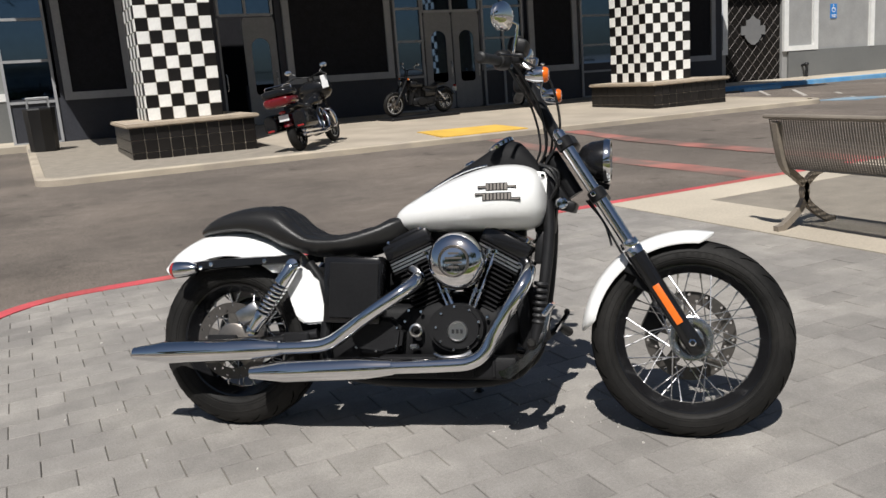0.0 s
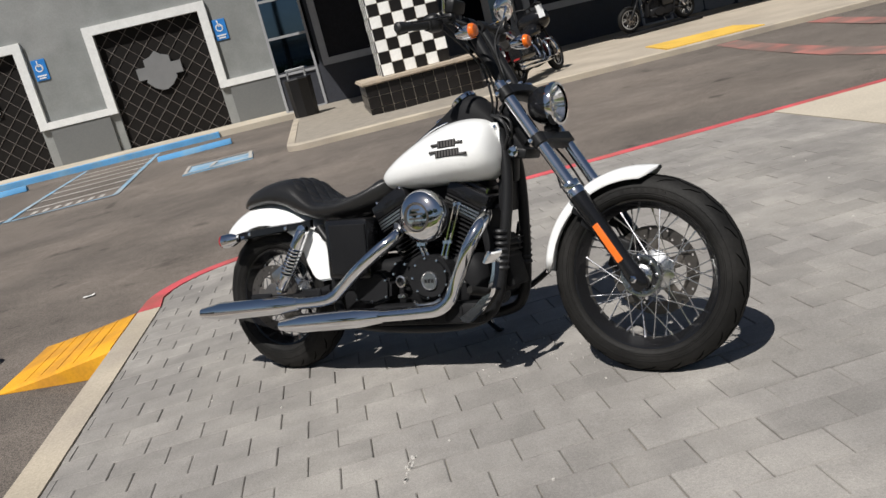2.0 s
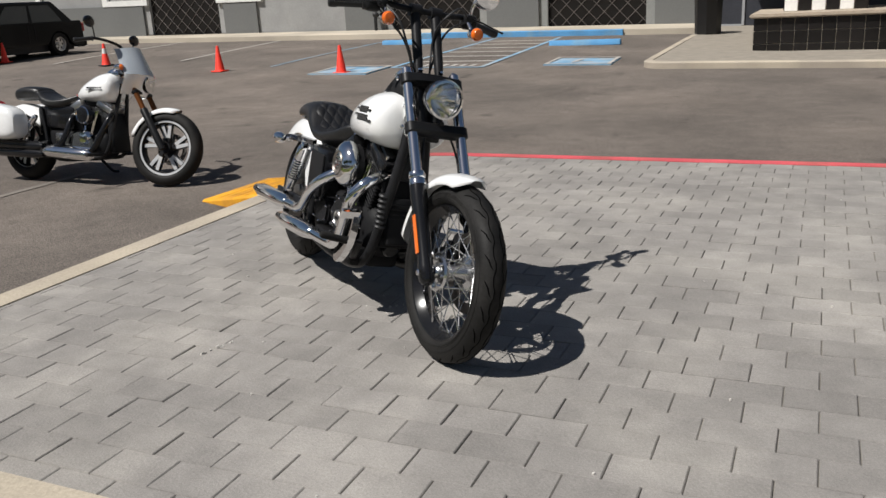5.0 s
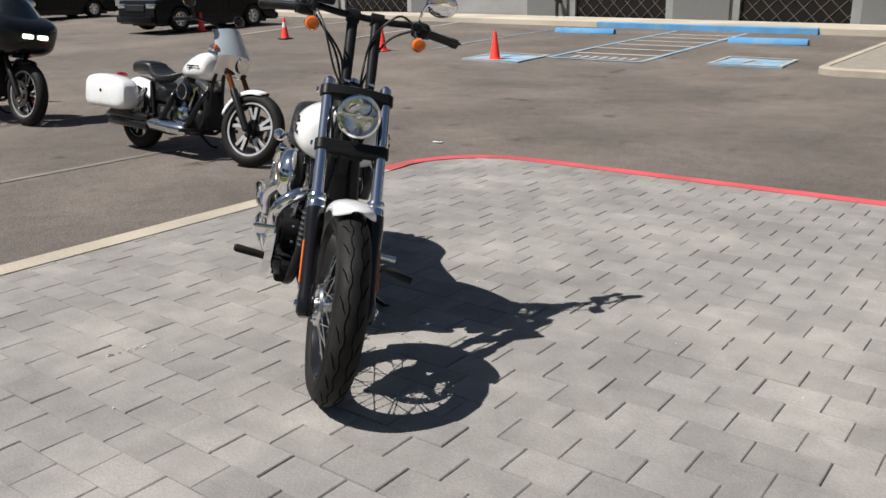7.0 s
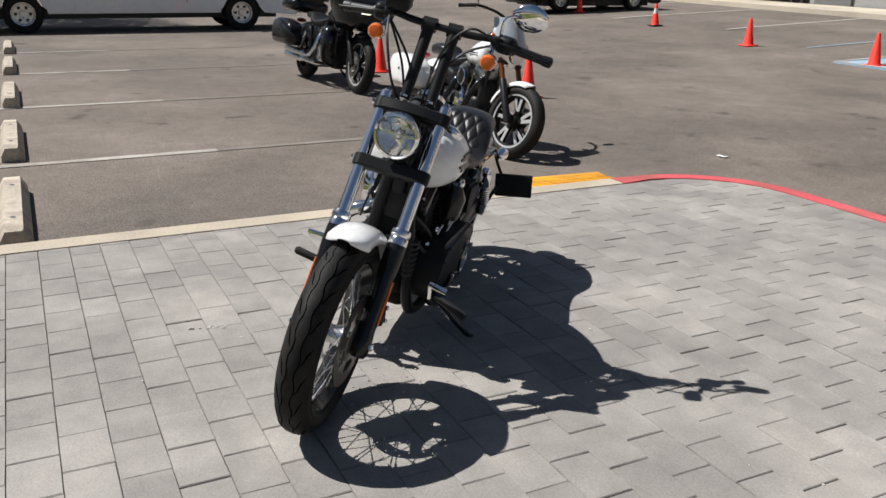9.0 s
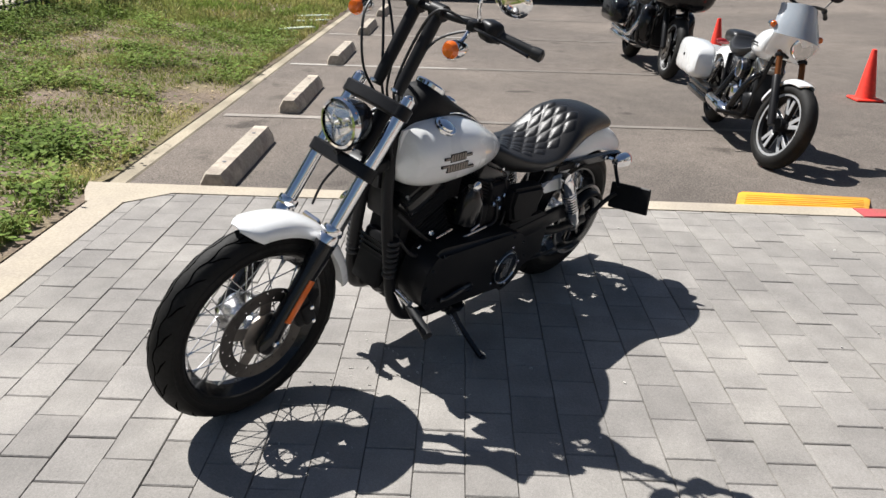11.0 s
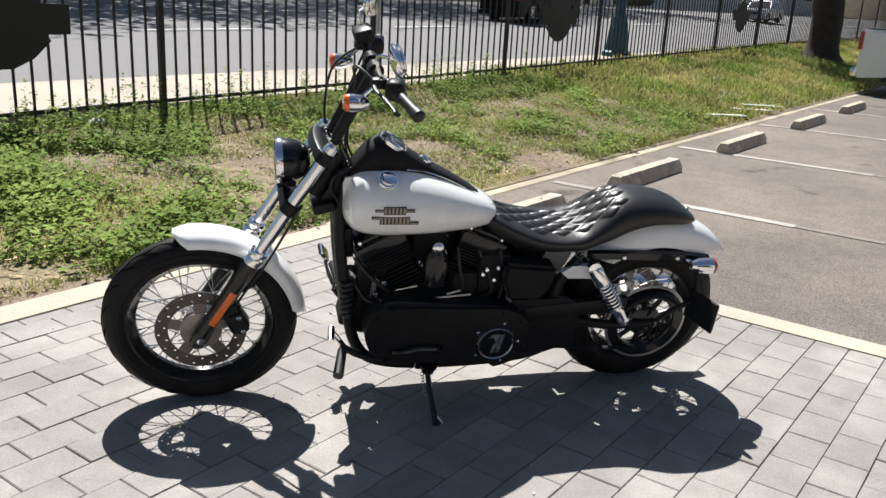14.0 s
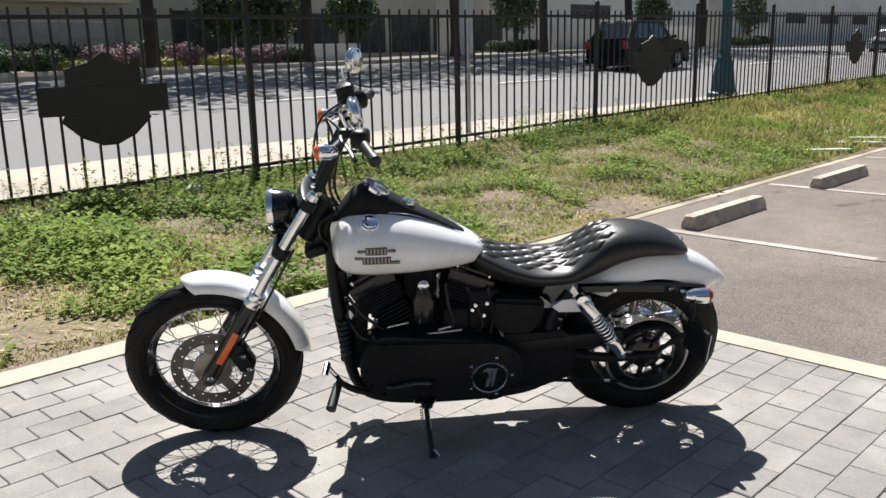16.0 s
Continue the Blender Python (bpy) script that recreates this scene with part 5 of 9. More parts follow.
def spoked_wheel(parent, c, r, w, rim_r, hub_w, spokes, disc_sides, disc_r, pulley=False, rim_mat="gloss_black", hub_mat="alu"):
    wheel = empty("wheel")
    wheel.parent = parent
    tyre("tyre", wheel, c, r, w)
    bm = bm_new()
    a = w * 0.36
    lathe(bm, [(rim_r, -a), (rim_r + 0.018, -a - 0.004), (rim_r + 0.02, -a + 0.006), (rim_r - 0.004, -a * 0.55), (rim_r - 0.018, -a * 0.2), (rim_r - 0.018, a * 0.2), (rim_r - 0.004, a * 0.55), (rim_r + 0.02, a - 0.006), (rim_r + 0.018, a + 0.004), (rim_r, a),
               (rim_r - 0.012, a * 0.6), (rim_r - 0.026, a * 0.25), (rim_r - 0.026, -a * 0.25), (rim_r - 0.012, -a * 0.6)], c, (0, 1, 0), 64, loop=True)
    part("rim", bm, M[rim_mat], wheel, "gloss black rim")
    bm = bm_new()
    h = hub_w / 2
    lathe(bm, [(0.001, -h - 0.012), (0.022, -h - 0.012), (0.026, -h - 0.002), (0.038, -h + 0.002), (0.044, -h - 0.004), (0.070, -h - 0.002), (0.074, -h + 0.008), (0.040, -h + 0.020), (0.030, 0), (0.040, h - 0.020), (0.074, h - 0.008), (0.070, h + 0.002), (0.044, h + 0.004), (0.038, h - 0.002), (0.026, h + 0.002), (0.022, h + 0.012), (0.001, h + 0.012)], c, (0, 1, 0), 32)
    hub = part("hub", bm, M["alu"], wheel, "polished hub", smooth=50)
    bolts(hub, [Vector(c) + Vector((0.057 * math.cos(t), -h - 0.003, 0.057 * math.sin(t))) for t in [k * math.pi / 4 for k in range(8)]], (0, -1, 0), 0.006, 0.008)
    C = Vector(c)
    for k in range(spokes):
        s = 1 if k % 2 else -1
        a1 = 2 * math.pi * k / spokes
        a0 = a1 + (1.15 if (k // 2) % 2 else -1.15)
        p = C + Vector((math.cos(a0) * 0.060, s * (h - 0.006), math.sin(a0) * 0.060))
        q = C + Vector((math.cos(a1) * (rim_r - 0.02), s * w * 0.08, math.sin(a1) * (rim_r - 0.02)))
        bm = bm_new()
        rod(bm, p, q, 0.0021, seg=5)
        d = (q - p).normalized()
        rod(bm, q - d * 0.022, q + d * 0.006, 0.0038, seg=5)
        part("spoke", bm, M["spoke"], wheel)
    for s in disc_sides:
        brake_disc(wheel, C + Vector((0, s * (h + 0.006), 0)), disc_r)
    if pulley:
        bm = bm_new()
        P = C + Vector((0, h + 0.03, 0))
        lathe(bm, [(0.114, -0.016), (0.142, -0.016), (0.142, 0.014), (0.158, 0.015), (0.158, 0.019), (0.120, 0.019), (0.114, 0.014)], P, (0, 1, 0), 48, loop=True)
        pulley_ring = part("belt_pulley", bm, M["gloss_black"], wheel, "black belt pulley with a bright lip")
        bm = bm_new()
        lathe(bm, [(0.1585, 0.014), (0.1685, 0.014), (0.1685, 0.0185), (0.1585, 0.0195)], P, (0, 1, 0), 48, loop=True)
        part("lip", bm, M["rotor_lip"], pulley_ring, "bare metal lip")
        for k in range(9):
            a1 = 2 * math.pi * k / 9
            bm = bm_new()
            box(bm, P + Vector((math.cos(a1) * 0.088, 0, math.sin(a1) * 0.088)), (0.062, 0.014, 0.021), Matrix.Rotation(-a1, 3, "Y"), 0.004)
            part("pulley_spoke", bm, M["gloss_black"], wheel)
        bm = bm_new()
        lathe(bm, [(0.001, -0.02), (0.062, -0.02), (0.066, 0.01), (0.05, 0.02), (0.001, 0.024)], P, (0, 1, 0), 24)
        part("pulley_hub", bm, M["gloss_black"], wheel)
    return wheel


def brake_disc(wheel, c, r):
    """A brake disc drilled right through, on a carrier with five windows."""
    bm = bm_new()
    c = Vector(c)
    n, th = 30, 0.0025
    bands = (r * 0.72, r * 0.86, r)
    for side in (-1, 1):
        for b in range(2):
            r0, r1 = bands[b], bands[b + 1]
            for k in range(n):
                a0, am, a1 = (2 * math.pi * (k + f) / n for f in (0, 0.5, 1))
                rm = (r0 + r1) / 2
                edge = [(r0, a0), (r0, am), (r0, a1), (rm, a1), (r1, a1), (r1, am), (r1, a0), (rm, a0)]
                pts = [Vector((math.cos(t) * q, side * th, math.sin(t) * q)) for q, t in edge]
                outer = [bm.verts.new(c + p) for p in pts]
                if (k + b) % 2:
                    bm.faces.new(outer)
                    continue
                mid = Vector((math.cos(am) * rm, side * th, math.sin(am) * rm))
                inner = [bm.verts.new(c + mid + (p - mid).normalized() * 0.0050) for p in pts]
                for i in range(8):
                    j = (i + 1) % 8
                    bm.faces.new((outer[i], outer[j], inner[j], inner[i]))
    bmesh.ops.remove_doubles(bm, verts=bm.verts, dist=0.00001)
    for q in (bands[0], r):
        lathe(bm, [(q - 0.0004, -th), (q + 0.0004, -th), (q + 0.0004, th), (q - 0.0004, th)], c, (0, 1, 0), 60, loop=True)
    d = part("brake_disc", bm, M["rotor"], wheel, "drilled dark steel brake disc", smooth=0)
    bm = bm_new()
    lathe(bm, [(0.001, -0.007), (r * 0.42, -0.007), (r * 0.46, -0.004), (r * 0.46, 0.004), (r * 0.42, 0.007), (0.001, 0.007)], c, (0, 1, 0), 40)
    for k in range(5):
        a = 2 * math.pi * k / 5 + 0.3
        box(bm, c + Vector((math.cos(a) * r * 0.61, 0, math.sin(a) * r * 0.61)), (r * 0.31, 0.0044, r * 0.27), Matrix.Rotation(-a, 3, "Y"), 0.001)
    part("carrier", bm, M["disc"], d, "dull silver disc carrier", smooth=30)["kind"] = "stuff"


def cast_wheel(parent, c, r, w, rim_r, n=5, rim_mat="satin_black", swirl=0.0):
    wheel = empty("wheel")
    wheel.parent = parent
    tyre("tyre", wheel, c, r, w, False)
    bm = bm_new()
    a = w * 0.38
    lathe(bm, [(rim_r + 0.018, -a), (rim_r + 0.02, a), (rim_r - 0.004, a), (rim_r - 0.022, a * 0.5), (rim_r - 0.022, -a * 0.5), (rim_r - 0.004, -a)], c, (0, 1, 0), 48, loop=True)
    part("rim", bm, M[rim_mat], wheel)
    bm = bm_new()
    for s in (-1, 1):
        lathe(bm, [(rim_r - 0.006, s * a * 1.0), (rim_r + 0.016, s * a * 1.02), (rim_r + 0.016, s * a * 0.97), (rim_r - 0.006, s * a * 0.95)], c, (0, 1, 0), 48, loop=True)
    part("rim_edge", bm, M["machined"], wheel, "machined bright rim edge")
    C = Vector(c)
    bm, bd = bm_new(), bm_new()
    lathe(bd, [(0.001, -w * 0.45), (0.05, -w * 0.45), (0.055, 0), (0.05, w * 0.45), (0.001, w * 0.45)], c, (0, 1, 0), 24)
    for k in range(n):
        a0 = 2 * math.pi * k / n
        for da in (-0.10 + swirl, 0.26 + swirl):
            p, q = C + Vector((math.cos(a0) * 0.04, 0, math.sin(a0) * 0.04)), C + Vector((math.cos(a0 + da) * (rim_r - 0.01), 0, math.sin(a0 + da) * (rim_r - 0.01)))
            d = q - p
            rot = Matrix.Rotation(-math.atan2(d.z, d.x), 3, "Y")
            box(bd, (p + q) / 2, (d.length, w * 0.34, 0.028), rot, 0.006)
            for s in (-1, 1):
                box(bm, (p * 0.35 + q * 0.65) + Vector((0, s * w * 0.175, 0)), (d.length * 0.72, 0.006, 0.022 + 0.012 * min(1.0, swirl * 3)), rot, 0.002)
    part("spokes", bd, M[rim_mat], wheel, smooth=20)
    part("spoke_face", bm, M["machined"], wheel, "machined spoke faces", smooth=20)["kind"] = "stuff"
    return wheel


def fender(name, parent, c, r, w, a0, a1, material, label, thick=0.003, drop=0.03, tip=0.05, n=20, flare=None, least=0.3):
    """A mudguard that follows a wheel from angle a0 to a1 (degrees, 0 ahead, 90 up), with a rounded cross-section and tips."""
    bm = bm_new()
    outer, inner = [], []
    for i in range(n + 1):
        f = i / n
        a = radians(a0 + (a1 - a0) * f)
        k = min(1.0, math.sqrt(max(min(f, 1 - f), 0.0) / tip) if tip and min(f, 1 - f) < tip else 1.0)
        k = max(k, least)
        rr = r + (flare(f) if flare else 0.0)
        ro, ri = [], []
        for j in range(11):
            t = radians(-90 + 180 * j / 10)
            y = math.sin(t) * w / 2 * k
            dk = drop * (0.2 + 0.8 * (k - 0.3) / 0.7)
            up = (max(math.cos(t), 0.0) ** 0.7) * dk
            for ring, off in ((ro, 0.0), (ri, -thick)):
                q = rr - dk + up + off
                ring.append((c[0] + math.cos(a) * q, c[1] + y * (1 if off == 0 else 0.97), c[2] + math.sin(a) * q))
        outer.append(ro + ri[::-1])
    skin(bm, outer)
    return part(name, bm, material, parent, label, smooth=50)


def loft(bm, stations, seg=24, power=2.4):
    """A body from stations (x, z middle, half height up, half height down, half width): superellipse sections across x."""
    rings = []
    for x, zc, hu, hd, hw in stations:
        ring = []
        for k in range(seg):
            t = 2 * math.pi * k / seg
            c, s = math.cos(t), math.sin(t)
            y = math.copysign(abs(c) ** (2 / power), c) * hw
            z = math.copysign(abs(s) ** (2 / power), s) * (hu if s > 0 else hd)
            ring.append((x, y, zc + z))
        rings.append(ring)
    skin(bm, rings)


def refine(st, n=4):
    """Stations made smooth by a Catmull-Rom curve through them."""
    out = []
    for i in range(len(st) - 1):
        a, b, c, d = st[max(i - 1, 0)], st[i], st[i + 1], st[min(i + 2, len(st) - 1)]
        for k in range(n):
            t = k / n
            out.append(tuple(0.5 * (2 * q + (r - p) * t + (2 * p - 5 * q + 4 * r - s) * t * t + (3 * q - p - 3 * r + s) * t ** 3) for p, q, r, s in zip(a, b, c, d)))
    return out + [st[-1]]


def cylinder_head(parent, foot, top, finned="matt_black", cover="gloss_black", pushrods=True):
    """One cylinder of the V engine: barrel fins, head, rocker cover, pushrod tubes."""
    foot, top = Vector(foot), Vector(top)
    d = (top - foot).normalized()
    rot = Matrix.Rotation(math.atan2(d.x, d.z), 3, "Y")
    cyl = empty("cylinder")
    cyl.parent = parent
    L = (top - foot).length
    bm = bm_new()
    lathe(bm, [(0.001, 0), (0.062, 0), (0.062, L), (0.001, L)], foot, d, 24)
    part("barrel", bm, M[finned], cyl)
    for i in range(9):
        p = foot + d * L * (0.08 + 0.075 * i)
        s = 0.150 + 0.004 * (i % 2)
        bm = bm_new()
        box(bm, p, (s * 0.96, s + 0.03, 0.0065), rot, 0.002)
        part("fin", bm, M[finned], cyl, smooth=20)
    for i in range(5):
        p = foot + d * L * (0.755 + 0.055 * i)
        bm = bm_new()
        box(bm, p, (0.172, 0.205, 0.007), rot, 0.002)
        fin = part("head_fin", bm, M[finned], cyl, smooth=20)
        if i in (1, 2, 3):
            bm = bm_new()
            box(bm, p + Vector((0, -0.1035, 0)), (0.168, 0.004, 0.0075), rot)
            part("fin_edge", bm, M["steel"], fin, "machined bright fin edge", smooth=0)
    bm = bm_new()
    box(bm, foot + d * (L * 0.88), (0.12, 0.15, L * 0.3), rot, 0.01)
    part("head", bm, M[finned], cyl)
    bm = bm_new()
    box(bm, foot + d * (L + 0.028), (0.182, 0.21, 0.058), rot, 0.010, 2)
    box(bm, foot + d * (L + 0.062), (0.135, 0.17, 0.022), rot, 0.01, 2)
    part("rocker_cover", bm, M[cover], cyl)
    bm = bm_new()
    side = rot @ Vector((1, 0, 0))
    for a in (-0.065, 0.065):
        for b in (-0.085, 0.085):
            p = foot + d * (L + 0.06) + side * a + Vector((0, b, 0))
            rod(bm, p, p + d * 0.016, 0.006, seg=6)
    part("bolt", bm, M["chrome"], cyl)["kind"] = "stuff"
    return cyl


def pipe(parent, pts, r, name="exhaust_pipe", label="", mat_name="chrome", n=7):
    bm = bm_new()
    tube(bm, bend(pts, n), r, 18)
    return part(name, bm, M[mat_name], parent, label, smooth=60)


def bolts(parent, pts, axis, r=0.006, h=0.008, mat_name="chrome"):
    bm = bm_new()
    for p in pts:
        lathe(bm, [(r, 0), (r, h * 0.7), (r * 0.7, h), (0.001, h)], p, axis, 8)
    ob = part("bolt", bm, M[mat_name], parent)
    ob["kind"] = "stuff"
    return ob


def shock(parent, top, bot, y):
    s = empty("shock_absorber")
    s.parent = parent
    a, b = Vector((top[0], y, top[1])), Vector((bot[0], y, bot[1]))
    d = (b - a).normalized()
    L = (b - a).length
    sg = 1 if y > 0 else -1
    bm = bm_new()
    lathe(bm, [(0.001, -0.018), (0.017, -0.018), (0.024, -0.01), (0.024, 0.012), (0.001, 0.018)], a, (0, sg, 0), 16)
    lathe(bm, [(0.02, 0.0), (0.027, 0.012), (0.029, 0.06), (0.03, L * 0.27), (0.026, L * 0.29)], a, d, 18)
    part("upper_cap", bm, M["chrome"], s, "chrome top cap")
    bm = bm_new()
    pts, turns = [], 8
    for i in range(turns * 12 + 1):
        t = i / (turns * 12)
        e1, e2, _ = frame_at(d)
        ang = t * turns * 2 * math.pi
        pts.append(a + d * (L * 0.27 + t * L * 0.46) + (e1 * math.cos(ang) + e2 * math.sin(ang)) * 0.027)
    tube(bm, pts, 0.0048, 6)
    part("spring", bm, M["chrome"], s, "chrome coil spring", smooth=60)
    bm = bm_new()
    rod(bm, a + d * 0.05, b - d * 0.05, 0.015, seg=12)
    part("damper", bm, M["satin_black"], s)
    bm = bm_new()
    lathe(bm, [(0.028, L * 0.72), (0.03, L * 0.74), (0.026, L * 0.84), (0.022, L * 0.97), (0.001, L)], a, d, 18)
    lathe(bm, [(0.001, -0.02), (0.018, -0.02), (0.018, 0.016), (0.001, 0.02)], b, (0, sg, 0), 14)
    part("lower_cap", bm, M["chrome"], s, "chrome lower mount")


def turn_signal(parent, p, direction=(1, 0, 0)):
    s = empty("turn_signal")
    s.parent = parent
    d = Vector(direction)
    bm = bm_new()
    lathe(bm, [(0.001, -0.062), (0.016, -0.06), (0.030, -0.03), (0.033, -0.004), (0.033, 0.012), (0.030, 0.012)], p, d, 24)
    part("housing", bm, M["chrome"], s, "chrome bullet housing")
    bm = bm_new()
    lathe(bm, [(0.031, 0.008), (0.031, 0.022), (0.024, 0.032), (0.001, 0.035)], p, d, 24)
    part("lens", bm, M["amber"], s, "amber lens")
    s.matrix_basis = Matrix.Translation(Vector(p)) @ Matrix.Scale(0.84, 4) @ Matrix.Translation(-Vector(p))
    return s


def hand_grip(parent, a, b, side):
    a, b = Vector(a), Vector(b)
    bm = bm_new()
    rod(bm, a, b, 0.0165, seg=16)
    d = (b - a).normalized()
    lathe(bm, [(0.001, -0.004), (0.023, -0.004), (0.023, 0.004), (0.018, 0.006)], a, d, 16)
    lathe(bm, [(0.018, -0.03), (0.0195, -0.02), (0.0195, 0.0), (0.012, 0.006), (0.001, 0.006)], b, d, 16)
    part("hand_grip", bm, M["black_plastic"], parent, "black rubber hand grip")


def mirror(parent, root, mid, c, size, facing, shell="chrome", square=False):
    m = empty("mirror")
    m.parent = parent
    bm = bm_new()
    tube(bm, [root, mid, c] if square else bend([root, mid, c], 5), 0.0055, 8)
    part("stem", bm, M[shell], m, shell.replace("_", " ") + " mirror stem")
    f = Vector(facing).normalized()
    q = f.to_track_quat("Y", "Z").to_matrix()
    bm = bm_new()
    ball(bm, Vector(c) - f * 0.006, (size[0], 0.019, size[1]), 20, 12, q)
    part("mirror_shell", bm, M[shell], m, shell.replace("_", " ") + " mirror back")
    bm = bm_new()
    ball(bm, Vector(c) + f * 0.010, (size[0] * 0.93, 0.008, size[1] * 0.93), 20, 10, q)
    part("mirror_glass", bm, M["mirror"], m, "mirror glass")


def bars(bm, poly, o, u, v, w, thick=0.004):
    plate(bm, poly, o, u, v, w, thick)


# ---- the white motorcycle on the plaza ----
def plaza_motorcycle():
    root = empty("motorcycle", Matrix.Translation((0.782, 3.203, 0)) @ pose(0, 0, 0, 0, 0, -40) @ pose(0, 0, 0, -13, 0, 0),
                 "white cruiser motorcycle with chrome exhausts leaning on its kickstand", "motorcycle")
    RA, FA = Vector((0, 0, 0.330)), Vector((1.687, 0, 0.338))
    # wheels
    w = spoked_wheel(root, FA, 0.338, 0.112, 0.249, 0.135, 40, (1,), 0.156)
    w.name = "front_wheel"
    w = spoked_wheel(root, RA, 0.330, 0.150, 0.211, 0.15, 40, (-1,), 0.146, pulley=True)
    w.name = "rear_wheel"
    # front fork
    top, bot = Vector((1.262, 0, 1.045)), Vector((1.687, 0, 0.335))
    fd = (bot - top).normalized()
    fork = empty("front_fork")
    fork.parent = root
    for y in (-0.106, 0.106):
        off = Vector((0, y, 0))
        bm = bm_new()
        rod(bm, top + off - fd * 0.01, top + fd * 0.47 + off, 0.0215, seg=24)
        part("fork_tube", bm, M["chrome"], fork, "chrome fork tube", smooth=60)
        bm = bm_new()
        lathe(bm, [(0.001, -0.022), (0.010, -0.022), (0.019, -0.012), (0.0215, 0)], top + off, fd, 20)
        part("fork_cap", bm, M["chrome"], fork, "chrome fork cap")
        bm = bm_new()
        lathe(bm, [(0.0215, 0.43), (0.031, 0.432), (0.033, 0.44), (0.033, 0.452), (0.030, 0.458), (0.033, 0.466), (0.033, 0.485), (0.0215, 0.49)], top + off, fd, 24)
        part("dust_collar", bm, M["chrome"], fork, "chrome collar")
        bm = bm_new()
        L = (bot - top).length
        lathe(bm, [(0.022, 0.482), (0.033, 0.486), (0.034, 0.54), (0.030, 0.60), (0.028, L - 0.05), (0.031, L - 0.02), (0.031, L + 0.03), (0.02, L + 0.045), (0.001, L + 0.045)], top + off, fd, 24)
        part("fork_slider", bm, M["gloss_black"], fork, "gloss black lower leg", smooth=50)
        s = 1 if y > 0 else -1
        bm = bm_new()
        p = top + fd * 0.68 + off + Vector((0, s * 0.0295, 0))
        box(bm, p, (0.024, 0.005, 0.15), Matrix.Rotation(math.atan2(fd.x, fd.z) + math.pi, 3, "Y"), 0.002, 2)
        part("reflector", bm, M["amber_side"], fork, "long orange reflector")
        bm = bm_new()
        lathe(bm, [(0.001, 0), (0.013, 0), (0.013, 0.018), (0.008, 0.022), (0.001, 0.022)], bot + Vector((0, s * 0.134, 0)) - Vector((0, s * 0.01, 0)), (0, s, 0), 6)
        part("axle_nut", bm, M["chrome"], fork, smooth=20)
    bm = bm_new()
    rod(bm, bot + Vector((0, -0.13, 0)), bot + Vector((0, 0.13, 0)), 0.011, seg=12)
    part("axle", bm, M["steel"], fork)

    def yoke(at, r, back, name):
        bm = bm_new()
        for y in (-0.106, 0.106):
            lathe(bm, [(r, -0.022), (r + 0.006, -0.018), (r + 0.006, 0.018), (r, 0.022)], at + Vector((0, y, 0)), fd, 20)
        rings = []
        ahead = Vector((0, 1, 0)).cross(fd)
        for i in range(9):
            y = -0.106 + 0.212 * i / 8
            k = 1 - (2 * i / 8 - 1) ** 2
            c = at + Vector((0, y, 0)) + ahead * (-back * k)
            rings.append([c + ahead * (sx * 0.030) + fd * (sz * 0.022) for sx, sz in ((-1, -0.7), (-0.7, -1), (0.7, -1), (1, -0.7), (1, 0.7), (0.7, 1), (-0.7, 1), (-1, 0.7))])
        skin(bm, rings)
        part(name, bm, M["satin_black"], fork, "satin black fork clamp", smooth=40)
    yoke(top + fd * 0.035, 0.024, 0.012, "upper_yoke")
    yoke(top + fd * 0.245, 0.024, 0.0, "lower_yoke")
    bm = bm_new()
    rod(bm, top + fd * 0.03 + Vector((-0.06, 0, -0.03)), top + fd * 0.20 + Vector((-0.06, 0, -0.03)), 0.031, seg=20)
    part("steering_head", bm, M["satin_black"], fork)
    bolts(fork, [top + fd * 0.035 + Vector((-0.012, s * 0.142, 0.0)) for s in (-1,)] + [top + fd * 0.245 + Vector((-0.012, s * 0.142, 0)) for s in (-1,)], (0, -1, 0), 0.009, 0.008)
    # front mudguard
    fg = fender("front_mudguard", root, FA, 0.372, 0.146, 176, 77, M["white_paint"], "glossy white front mudguard", drop=0.045, tip=0.07, n=26)
    bm = bm_new()
    for s in (-1, 1):
        for t in (0.545, 0.60):
            p = top + fd * t + Vector((-0.03, s * 0.088, 0))
            box(bm, p, (0.07, 0.008, 0.05), Matrix.Rotation(0.5, 3, "Y"), 0.003)
    part("mudguard_bracket", bm, M["satin_black"], fg)["kind"] = "stuff"
    # brake caliper, front left
    bm = bm_new()
    box(bm, FA + Vector((-0.115, 0.085, 0.065)), (0.07, 0.07, 0.12), Matrix.Rotation(0.45, 3, "Y"), 0.015, 2)
    box(bm, FA + Vector((-0.13, 0.115, 0.055)), (0.045, 0.03, 0.085), Matrix.Rotation(0.45, 3, "Y"), 0.01, 2)
    cal = part("front_caliper", bm, M["satin_black"], root, "satin black brake caliper")
    bolts(cal, [FA + Vector((-0.13 + a, 0.13, 0.055 + b)) for a, b in ((0.0, 0.03), (-0.015, -0.025))], (0, 1, 0), 0.008, 0.008)
    # headlamp
    hc = Vector((1.375, 0, 0.948))
    lamp_ = empty("headlamp")
    lamp_.parent = root
    ax = Vector((1, 0, -0.03)).normalized()
    bm = bm_new()
    lathe(bm, [(0.001, -0.085), (0.035, -0.082), (0.062, -0.065), (0.080, -0.03), (0.085, 0.012), (0.085, 0.03)], hc, ax, 36, caps=False)
    part("lamp_shell", bm, M["gloss_black"], lamp_, "gloss black lamp bowl", smooth=50)
    bm = bm_new()
    lathe(bm, [(0.078, 0.05), (0.088, 0.048), (0.092, 0.036), (0.090, 0.022), (0.084, 0.02)], hc, ax, 40, caps=False)
